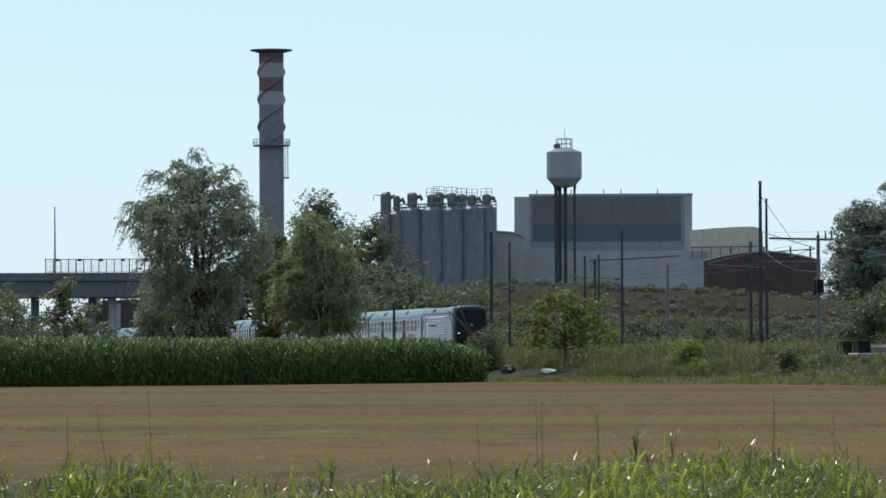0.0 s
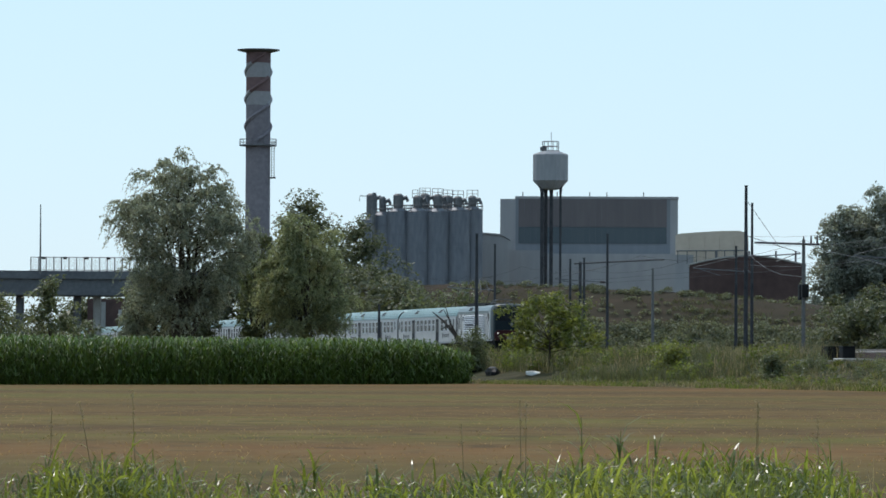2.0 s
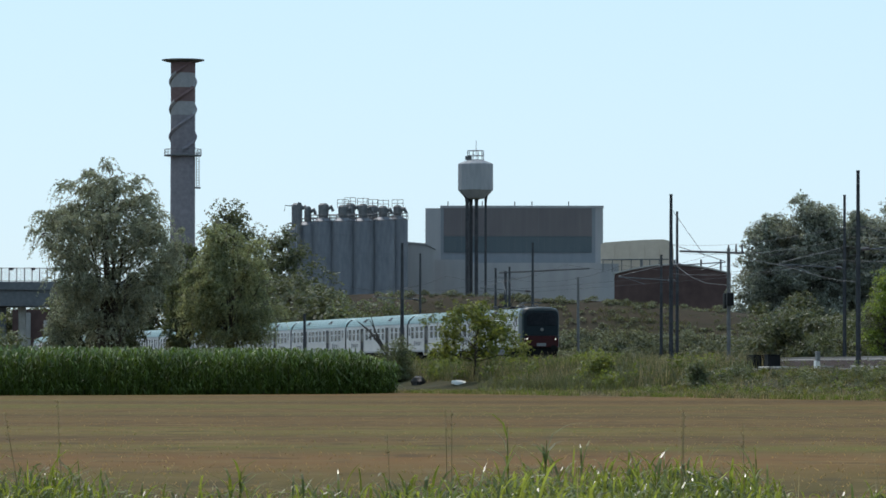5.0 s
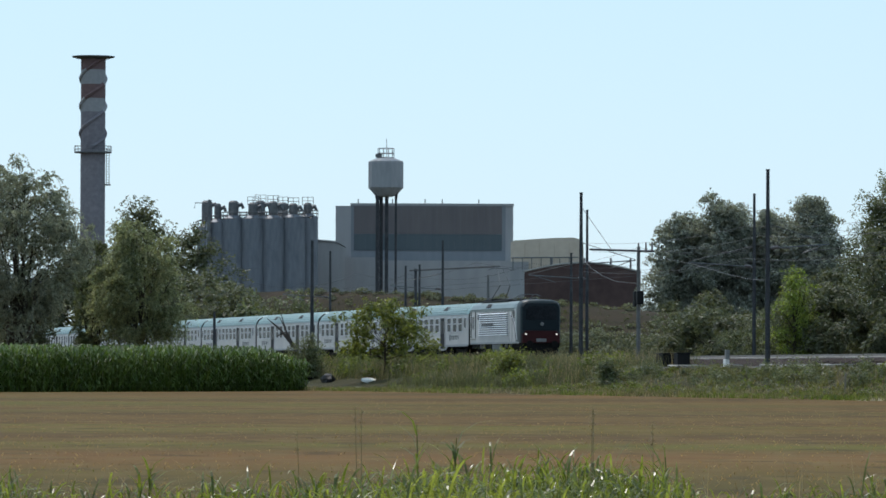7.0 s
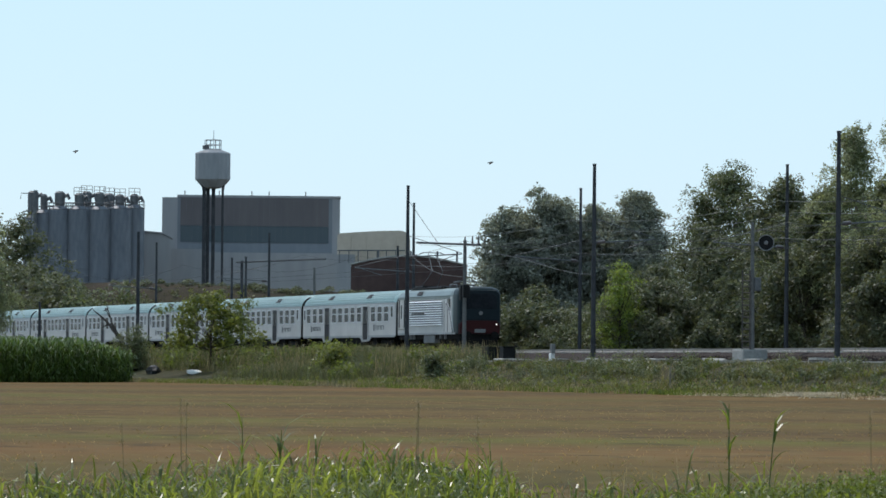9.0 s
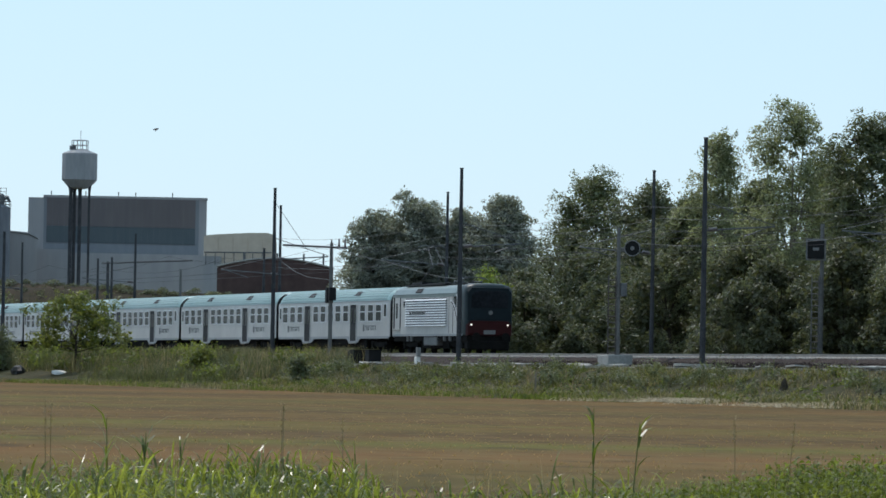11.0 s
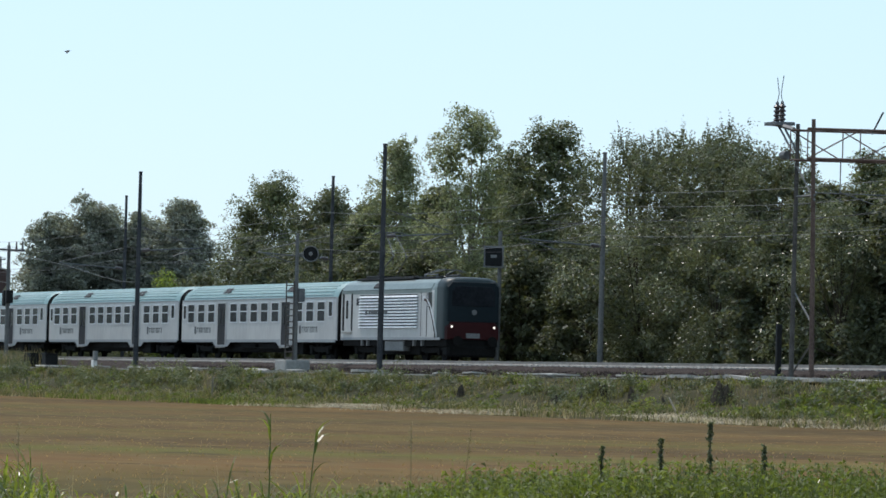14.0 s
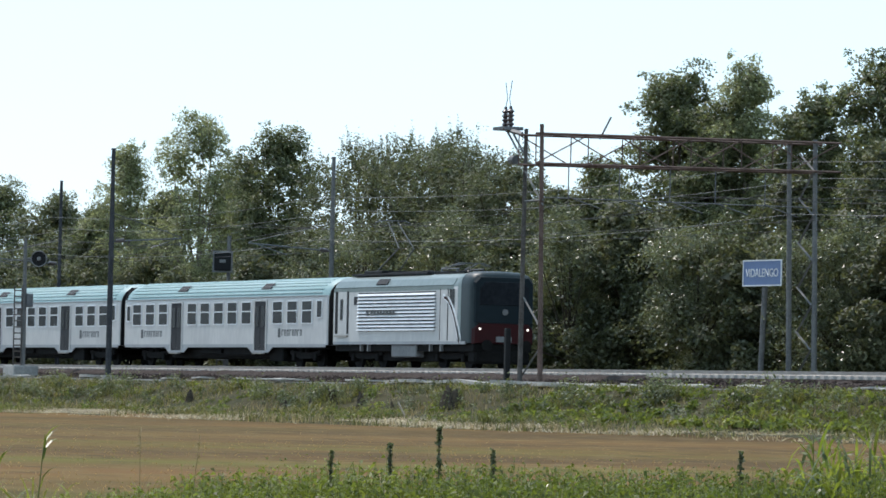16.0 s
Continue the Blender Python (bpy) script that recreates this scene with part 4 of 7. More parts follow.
# ---- road bank and overpass ----
def build_bank():
    """The earth bank of the road, its crest falling to the right."""
    crest = [(-600, 97, 10.6), (-560, 101, 10.4), (-511.8, 104, 10.1), (-508.7, 112, 9.9), (-503.9, 128.2, 9.2), (-500, 137, 8.4), (-496, 147, 7.2), (-480, 175, 4.8), (-460, 210, 2.5)]
    s = Shape()
    rows = []
    dense = []
    for a, b in zip(crest, crest[1:]):
        n = max(2, int(math.dist(a, b) / 3))
        dense += [tuple(a[k] + (b[k] - a[k]) * i / n for k in range(3)) for i in range(n)]
    dense.append(crest[-1])
    offs = [(-8, 0.98), (0, 1.0), (2.5, 0.93), (6, 0.78), (11, 0.56), (17, 0.30), (24, 0.05), (28, -0.05)]
    for x, y, z in dense:
        d = Vector((x, y, 0)).normalized()
        rows.append([(x - d.x * o, y - d.y * o, z * k + (0.35 * noise.noise((x * 0.15 + o, y * 0.2, 3)) if 0 < k < 0.99 else 0)) for o, k in offs])
    k = len(offs)
    s.v = [p for r in rows for p in r]
    s.f = [(i * k + j, (i + 1) * k + j, (i + 1) * k + j + 1, i * k + j + 1) for i in range(len(rows) - 1) for j in range(k - 1)]
    setting(part("road_bank", s, EARTH, smooth=True), "bare earth road bank with scrub on its slope", "bank")


def build_overpass():
    o = thing("road_overpass", "grey concrete road overpass with a wire fence", "bridge", m=frame_at(-604.9, 77.0, 0))
    part("deck", Shape().box(-60, 26, 0, 9, 9.9, 12.6, 0.1), DECK_CONC, o, "grey deck girder")
    part("kerb", Shape().box(-60, 26, -0.35, 0.0, 12.0, 13.0), DECK_CONC, o)
    for x in (-9.4, -2.2, 0.3, 8.0, 16):
        part("pier", Shape().box(x - 0.5, x + 0.5, 2, 7, 0, 9.9, 0.15), PALE_CONC if x in (0.3,) else DECK_CONC, o)
    fn = Shape()
    for i in range(30):
        x = -8.0 + 0.95 * i
        fn.bar((x, -0.2, 12.9), (x, -0.2, 14.75), 0.09)
    for z in (13.1, 14.7):
        fn.bar((-8.0, -0.2, z), (19.5, -0.2, z), 0.06)
    part("fence", fn, STEEL, o, "steel post fence")
    wr = Shape()
    for i in range(180):
        x = -8.0 + 0.155 * i
        wr.bar((x, -0.18, 13.1), (x, -0.18, 14.7), 0.018)
    part("fence_mesh", wr, GREYPOLE, o, "thin wire mesh")
    for i in range(10):
        part("lamp_box", Shape().box(-6.7 + 2.7 * i, -6.2 + 2.7 * i, -0.35, -0.2, 14.45, 14.75), BLACK, o)
    m = thing("lamp_mast", "thin tall steel mast on the overpass", "mast", m=frame_at(-603, 69.9))
    part("pole", Shape().tube([(0, 0, 12.55), (0, 0, 21.2)], [0.13, 0.06], 8), GREYPOLE, m)
    w = thing("brick_shed", "red-brown brick shed under the overpass", "shed", m=frame_at(-640, 82))
    part("wall", Shape().box(-1.5, 5.8, 0, 8, 0, 10.0), BROWN, w)
    part("door", Shape().box(2.6, 4.2, -0.06, 0, 5.5, 8.6), PALE_CONC, w, "pale door frame")
    part("pillar", Shape().box(-0.2, 0.9, -0.4, -0.05, 0, 9.6), CONCRETE, w)


build_bank()
build_overpass()


# ---- poles, signals and gantry ----
def mast(x, y, top, r=0.17, foot=None, material=None, label="dark steel catenary pole beside the railway", lean=0.0):
    foot = 1.62 if foot is None else foot
    p = thing("catenary_pole", label, "pole", "catenary poles", m=pose(x, y, foot))
    h = top - foot
    part("pole", Shape().tube([(0, 0, -0.4), (0, 0, h * 0.5), (lean, 0, h)], [r, r * 0.85, r * 0.62], 10), material or POLE, p, smooth=True)
    part("foundation", Shape().box(-0.35, 0.35, -0.35, 0.35, -0.5, 0.12, 0.04), CONCRETE, p)
    cp = Shape().tube([(lean, 0, h - 0.02), (lean, 0, h + 0.05)], [r * 0.75, r * 0.75], 10)
    part("cap", cp, material or POLE, p)
    return p


def cantilever(p, z, reach, side):
    """Bracket arm with its insulators, towards the track."""
    s = Shape()
    s.tube([(0, 0, z), (0, side * reach, z + 0.25)], 0.04, 6).tube([(0, 0, z + 1.3), (0, side * reach, z + 0.3)], 0.02, 5)
    s.tube([(0, side * reach * 0.9, z + 0.2), (0.1, side * reach * 0.55, z - 0.25)], 0.025, 5)
    part("bracket", s, STEEL, p)
    part("insulator", Shape().tube([(0, side * 0.2, z + 0.02), (0, side * 0.6, z + 0.07)], 0.09, 8), INSUL, p)


for x, top in ((-283.4, 12.1), (-245.2, 11.95), (-207.6, 12.0)):
    cantilever(mast(x, 75.5, top, 0.145), 6.2, 3.4, 1)
for x, top in ((-363.5, 11.3), (-404.0, 6.4)):
    mast(x, 75.6, top, 0.16)
for x, top in ((-326.8, 12.6), (-287.0, 12.3), (-248.7, 12.3), (-413.0, 11.8), (-370.5, 11.6)):
    cantilever(mast(x, 87.5, top, 0.13), 6.2, 4.2, -1)
cantilever(mast(-210.4, 87.5, 12.2, 0.145, material=GREYPOLE, label="grey steel catenary pole against dark trees"), 6.2, 4.2, -1)
for x, top in ((-331.5, 9.7), (-384.0, 9.9), (-379.0, 9.9)):
    mast(x, 87.6, top, 0.13)
mast(-356.0, 87.6, 8.6, 0.13, material=GREYPOLE, label="thin grey concrete pole beside the railway")

portal = thing("anchor_post", "brown steel anchor post with a long cross arm", "pole", m=pose(-272.3, 76.0, 1.7))
part("pole", Shape().tube([(0, 0, -0.3), (0, 0, 6.9)], [0.13, 0.10], 8), GREYPOLE, portal)
part("arm", Shape().tube([(3.2, 0, 6.55), (-10.8, 0, 7.0)], 0.07, 6), POLE, portal)
for x in (0.0, 1.6, 2.9):
    part("insulator", Shape().tube([(x, 0, 6.55), (x, 0, 7.1)], [0.07, 0.04], 6), INSUL, portal)
part("counterweight", Shape().box(-0.55, -0.12, -0.2, 0.2, 3.4, 4.3, 0.04), BLACK, portal, "black counterweight")
part("counterweight", Shape().box(0.12, 0.5, -0.2, 0.2, 3.55, 4.3, 0.04), BLACK, portal, "black counterweight")
arm2 = thing("anchor_post", "steel post with a long thin cross arm", "pole", m=pose(-383.0, 88.2, 1.7))
part("pole", Shape().tube([(0, 0, -0.3), (0, 0, 8.0)], 0.12, 8), POLE, arm2)
part("arm", Shape().tube([(-2.0, 0, 7.9), (28.0, 0, 7.6)], 0.07, 6), POLE, arm2)


def build_signal():
    s = thing("railway_signal", "round black railway signal on a post with a ladder", "signal", m=pose(-220.3, 75.8, 1.65))
    part("base", Shape().box(-0.8, 0.8, -0.75, 0.5, -0.4, 0.5, 0.05), CONCRETE, s, "concrete foot block")
    part("post", Shape().tube([(0, 0, 0.3), (-0.1, 0, 6.6)], [0.11, 0.09], 10), GREYPOLE, s)
    disc = lambda y, r, rz, n=24: [(r * math.cos(k * math.tau / n), y, rz * math.sin(k * math.tau / n)) for k in range(n)]
    hd = part("head", Shape().loft([disc(-0.06, 0.36, 0.36), disc(0.06, 0.36, 0.36)]), BLACK, s, "black round signal head with a pale rim")
    hd.location, hd.rotation_euler = (0.12, 0.62, 5.62), (0, 0, radians(68))
    part("rim", Shape().tube([(0.37 * math.cos(k * math.tau / 24), -0.07, 0.37 * math.sin(k * math.tau / 24)) for k in range(25)], 0.03, 6), GREYBOX, hd)
    part("lens", Shape().loft([disc(-0.06, 0.10, 0.10, 12), disc(-0.2, 0.09, 0.09, 12)]), GREYBOX, hd)
    part("bracket", Shape().tube([(-0.1, 0, 5.6), (0.06, 0.6, 5.6)], 0.05, 6), STEEL, s)
    ld = Shape()
    for y in (-0.52, -0.14):
        ld.bar((0.05, y, 0.4), (0, y, 4.3), 0.05)
    for k in range(13):
        ld.bar((0.04, -0.52, 0.6 + 0.29 * k), (0.04, -0.14, 0.6 + 0.29 * k), 0.045)
    part("ladder", ld, OLDPAINT, s, "weathered ladder")
    part("cabinet", Shape().box(-0.2, 0.2, 0.06, 0.36, 3.3, 3.95, 0.03), STEEL, s)
    b = thing("railway_signal", "square black signal with a pale frame on a post", "signal", m=pose(-225.8, 88.0, 1.7))
    part("post", Shape().tube([(0, 0.36, -0.4), (0, 0.36, 7.2)], 0.11, 8), GREYPOLE, b)
    h2 = part("head", Shape().box(-0.42, 0.42, -0.1, 0.1, -0.45, 0.45, 0.03), BLACK, b, "square black signal head")
    h2.location, h2.rotation_euler = (0.2, -0.05, 5.9), (0, 0, radians(68))
    part("rim", Shape().box(-0.5, 0.5, -0.02, 0.08, -0.54, -0.45).box(-0.5, 0.5, -0.02, 0.08, 0.45, 0.54).box(-0.5, -0.42, -0.02, 0.08, -0.45, 0.45).box(0.42, 0.5, -0.02, 0.08, -0.45, 0.45), GREYBOX, h2)
    part("lens", Shape().box(-0.15, 0.15, -0.14, -0.1, -0.05, 0.1), GREYBOX, h2)
    ld = Shape()
    for y in (-0.2, 0.18):
        ld.bar((0.1, y, 0), (0.1, y, 4.6), 0.05)
    for k in range(14):
        ld.bar((0.1, -0.2, 0.4 + 0.3 * k), (0.1, 0.18, 0.4 + 0.3 * k), 0.04)
    part("ladder", ld, GREYPOLE, b)


build_signal()


def lattice(s, a, b, u, v, w, h, n, r=0.04):
    """A four-chord truss from a to b, w along u and h along v, with zigzag bracing."""
    a, b, u, v = Vector(a), Vector(b), Vector(u), Vector(v)
    cs = [u * (w / 2 * i) + v * (h / 2 * j) for i, j in ((-1, -1), (1, -1), (1, 1), (-1, 1))]
    for c in cs:
        s.bar(a + c, b + c, r * 2)
    for k in range(n):
        p, q = a.lerp(b, k / n), a.lerp(b, (k + 1) / n)
        for i in range(4):
            s.bar(p + cs[i], q + cs[(i + 1) % 4], r * 1.1)
        s.bar(p + cs[0], p + cs[3], r * 1.1)
        s.bar(p + cs[1], p + cs[2], r * 1.1)


def build_gantry():
    g = thing("catenary_gantry", "rusty lattice gantry spanning both railway tracks", "gantry")
    near = part("leg", Shape().tube([(-162.75, 75.3, 1.4), (-163.0, 75.44, 6), (-163.25, 75.58, 11.1)], [0.10, 0.085, 0.075], 10), OLDPAINT, g, "weathered grey-brown tubular leg")
    near2 = part("leg", Shape().tube([(-161.1, 75.36, 1.4), (-161.3, 75.39, 6), (-161.55, 75.42, 11.2)], [0.10, 0.085, 0.075], 10), RUSTY, g, "rusty tubular leg")
    for za, zb in ((4.9, 3.7), (1.9, 3.0), (9.5, 8.2), (8.4, 8.4)):
        part("brace", Shape().bar((-162.95, 75.45, za), (-161.25, 75.40, zb), 0.06), GREYPOLE, g)
    for (xa, xb, y) in ((-164.0, -164.35, 87.18), (-162.75, -163.05, 87.6)):
        part("leg", Shape().tube([(xa, y, 1.5), (xb, y, 11.2)], [0.115, 0.085], 10), GREYPOLE, g, "grey tubular leg")
    for k in range(5):
        part("brace", Shape().bar((-164.0, 87.5, 2.2 + 1.7 * k), (-162.9, 87.5, 3.2 + 1.7 * k), 0.07), GREYPOLE, g)
        part("brace", Shape().bar((-162.9, 87.5, 3.2 + 1.7 * k), (-164.1, 87.5, 3.9 + 1.7 * k), 0.07), GREYPOLE, g)
    t = Shape()
    lattice(t, (-162.3, 75.2, 10.3), (-163.6, 88.6, 10.55), (1, 0, 0), (0, 0, 1), 1.5, 1.1, 6, 0.032)
    part("beam", t, RUSTY, g, "rusty lattice beam")
    for y in (77.0, 79.1, 81.2, 83.1, 85.2):
        part("dropper_arm", Shape().bar((-162.5, y, 9.8), (-162.5, y, 8.6), 0.035).bar((-162.5, y, 8.6), (-162.5, y + 1.4, 8.2), 0.03), STEEL, g)
    part("cross_wire", Shape().bar((-162.5, 75.6, 8.55), (-162.8, 87.4, 8.6), 0.03), STEEL, g)
    sw = part("switch_base", Shape().bar((-163.2, 75.4, 10.9), (-165.1, 75.4, 11.2), 0.12).bar((-163.2, 75.4, 10.0), (-164.6, 75.4, 11.1), 0.07).bar((-163.2, 75.6, 10.0), (-164.6, 75.6, 11.1), 0.07).box(-165.2, -164.2, 75.1, 75.9, 11.1, 11.22), STEEL, g, "steel bracket of a disconnector")
    for x in (-164.95, -164.5):
        part("insulator", Shape().lathe(x, 75.5, [(0.07, 11.2)] + [(0.15 if k % 2 else 0.07, 11.25 + 0.08 * k) for k in range(9)] + [(0.05, 12.0)], 10), INSUL, sw)
    part("horn", Shape().tube([(-164.95, 75.5, 11.95), (-164.8, 75.5, 12.3), (-164.98, 75.5, 12.9)], 0.016, 5).tube([(-164.5, 75.5, 11.95), (-164.62, 75.5, 12.3), (-164.42, 75.5, 12.95)], 0.016, 5), STEEL, sw)
    part("lamp", Shape().tube([(-163.9, 75.3, 9.95), (-163.5, 75.3, 9.95)], 0.17, 10), STEEL, g)
    part("post", Shape().tube([(-162.4, 78.2, 10.8), (-161.9, 78.4, 11.6)], 0.035, 6), STEEL, g)
    gd = thing("relay_post", "dark slim equipment post beside the gantry leg", "post", m=pose(-163.9, 75.3, 1.5))
    part("post", Shape().box(-0.10, 0.10, -0.10, 0.10, -0.2, 2.2, 0.03), BLACK, gd)


build_gantry()


BOARD = 3.5


def build_name_sign():
    s = thing("station_name_sign", "blue station name sign with white letters on a pole", "sign", m=pose(-166.55, 87.4, 1.7))
    part("pole", Shape().tube([(-0.25, 0, -0.2), (0.05, 0, 4.2)], 0.11, 10), GREYPOLE, s)
    # the board faces along the railway, towards the camera
    b = part("board", Shape().box(-1.4, 1.4, -0.03, 0.03, 0, 0.95, 0.01), SIGN_BLUE, s, "blue board")
    b.location, b.rotation_euler = (0.05, -0.12, 4.0), (0, 0, radians(BOARD))
    part("rim", Shape().box(-1.44, 1.44, -0.045, -0.01, 0.93, 0.98).box(-1.44, 1.44, -0.045, -0.01, -0.04, 0.01).box(-1.44, -1.39, -0.045, -0.01, 0.01, 0.93).box(1.39, 1.44, -0.045, -0.01, 0.01, 0.93), SIGN_WHITE, b, "white rim")
    cu = bpy.data.curves.new("letters", "FONT")
    cu.body, cu.size, cu.align_x, cu.align_y, cu.extrude = "VIDALENGO", 0.45, "CENTER", "CENTER", 0.006
    cu.space_character = 0.95
    cu.materials.append(SIGN_WHITE)
    l = new("letters", cu)
    l.parent, l.location, l.rotation_euler = b, (0, -0.04, 0.46), (radians(90), 0, 0)


build_name_sign()


# ---- overhead wires ----
def wire(name, pts, sag, r, label, material=None):
    s = Shape()
    line = []
    for a, b in zip(pts, pts[1:]):
        a, b = Vector(a), Vector(b)
        for i in range(8):
            u = i / 8
            line.append(a.lerp(b, u) - Vector((0, 0, sag * 4 * u * (1 - u))))
    line.append(Vector(pts[-1]))
    s.tube(line, r, 4)
    tagged(part(name, s, material or POLE), label, "wire", "overhead wires")


XS = (-560, -520, -480, -441, -404, -363.5, -325, -283.4, -245.2, -207.6, -162.5, -118, -75, -30)
for yc in (79.1, 83.1):
    wire("contact_wire", [(x, yc + 0.2 * (-1) ** i, 7.45) for i, x in enumerate(XS)], 0.0, 0.008, "thin copper contact wire over the track")
    wire("catenary_wire", [(x, yc, 8.85) for x in XS], 0.75, 0.008, "sagging catenary wire over the track")
wire("feeder_wire", [(-287.0, 87.4, 9.2), (-248.7, 87.4, 9.2), (-210.4, 87.4, 9.2), (-163, 87.4, 9.4), (-118, 87.4, 9.3)], 0.7, 0.011, "thin feeder wire between the poles")
FAR_POLES = (-326.8, -287.0, -248.7, -210.4, -163.5, -118.0, -75.0)
for y, z in ((86.9, 8.35), (87.9, 9.75), (87.0, 10.35)):
    wire("feeder_wire", [(x, y, z) for x in FAR_POLES], 0.45, 0.009, "pale feeder wire between the poles", GREYBOX)
wire("stay_wire", [(-283.4, 75.5, 11.3), (-277.6, 76, 8.3)], 0.0, 0.02, "thin stay wire from a pole top")


# ---- plants ----
def leaves(rng, centres, radii, n, size, squash=0.8, shell=False):
    """Leaf faces scattered in clumps: n of them shared among the clumps by volume."""
    k = len(centres)
    w = radii ** 2
    pick = rng.choice(k, n, p=w / w.sum())
    d = rng.normal(size=(n, 3))
    d /= np.linalg.norm(d, axis=1)[:, None]
    if shell:
        d[:, 2] += 0.45
        d /= np.linalg.norm(d, axis=1)[:, None]
    rad = radii[pick] * (np.abs(rng.normal(0.9, 0.17, n)) if shell else 0.15 + np.abs(rng.normal(0.62, 0.36, n)))
    pos = centres[pick] + d * rad[:, None] * np.array([1, 1, squash])
    # leaves turn their faces up and outwards
    f = rng.normal(size=(n, 3)) * 0.75 + d * 0.45 + np.array([0, 0, 0.75])
    f /= np.linalg.norm(f, axis=1)[:, None]
    a = np.cross(f, rng.normal(size=(n, 3)))
    a /= np.linalg.norm(a, axis=1)[:, None]
    b = np.cross(f, a)
    s = size * rng.uniform(0.6, 1.35, n)[:, None]
    return np.stack([pos - a * s, pos + a * s * 0.6 + b * s * 0.52, pos + a * s * 0.6 - b * s * 0.52], 1)


KINDS = {
    # name, label, category, leaf material, bark, leaf size, crown foot share, clump share, airy
    "dark": ("dark_tree", "dark green dense tree beyond the railway", L_DARK, BARK, 0.24, 0.05, 0.34, 18, 1.0),
    "bush": ("bush", "green leafy bush beside the railway", L_MID, BARK, 0.17, 0.0, 0.36, 16, 1.0),
    "fresh": ("bush", "fresh light green bush on the slope", L_FRESH, BARK, 0.18, 0.0, 0.34, 16, 1.0),
    "fig": ("fig_tree", "small broad-leaved tree in the rough grass", L_FRESH, BARK, 0.24, 0.28, 0.27, 30, 0.6),
    "grey": ("poplar_tree", "distant poplar in a row, greyed in its leaf colour for haze", L_HAZED, BARK, 0.18, 0.04, 0.26, 26, 1.0),
    "yellow": ("young_tree", "small bright yellow-green tree behind the railway", L_YELLOW, BARK, 0.16, 0.04, 0.32, 16, 1.0),
    "bare": ("thin_tree", "thin tree with bare pale branches", L_MID, PALEBARK, 0.17, 0.0, 0.3, 14, 1.0),
    "poplar_d": ("poplar_tree", "tall deep green poplar behind the railway", L_MID, BARK, 0.19, 0.03, 0.34, 30, 1.0),
    "poplar_s": ("poplar_tree", "slender airy poplar with sunlit leaves", L_LIGHT, PALEBARK, 0.17, 0.05, 0.27, 26, 0.8),
    "acacia": ("acacia_tree", "feathery green acacia with upright twigs", L_DARK, BARK, 0.16, 0.0, 0.36, 26, 1.3),
    "ivy": ("ivy_shrub", "dense dark ivy-covered shrub with glossy leaves", L_IVY, BARK, 0.125, 0.0, 0.42, 18, 1.0),
}


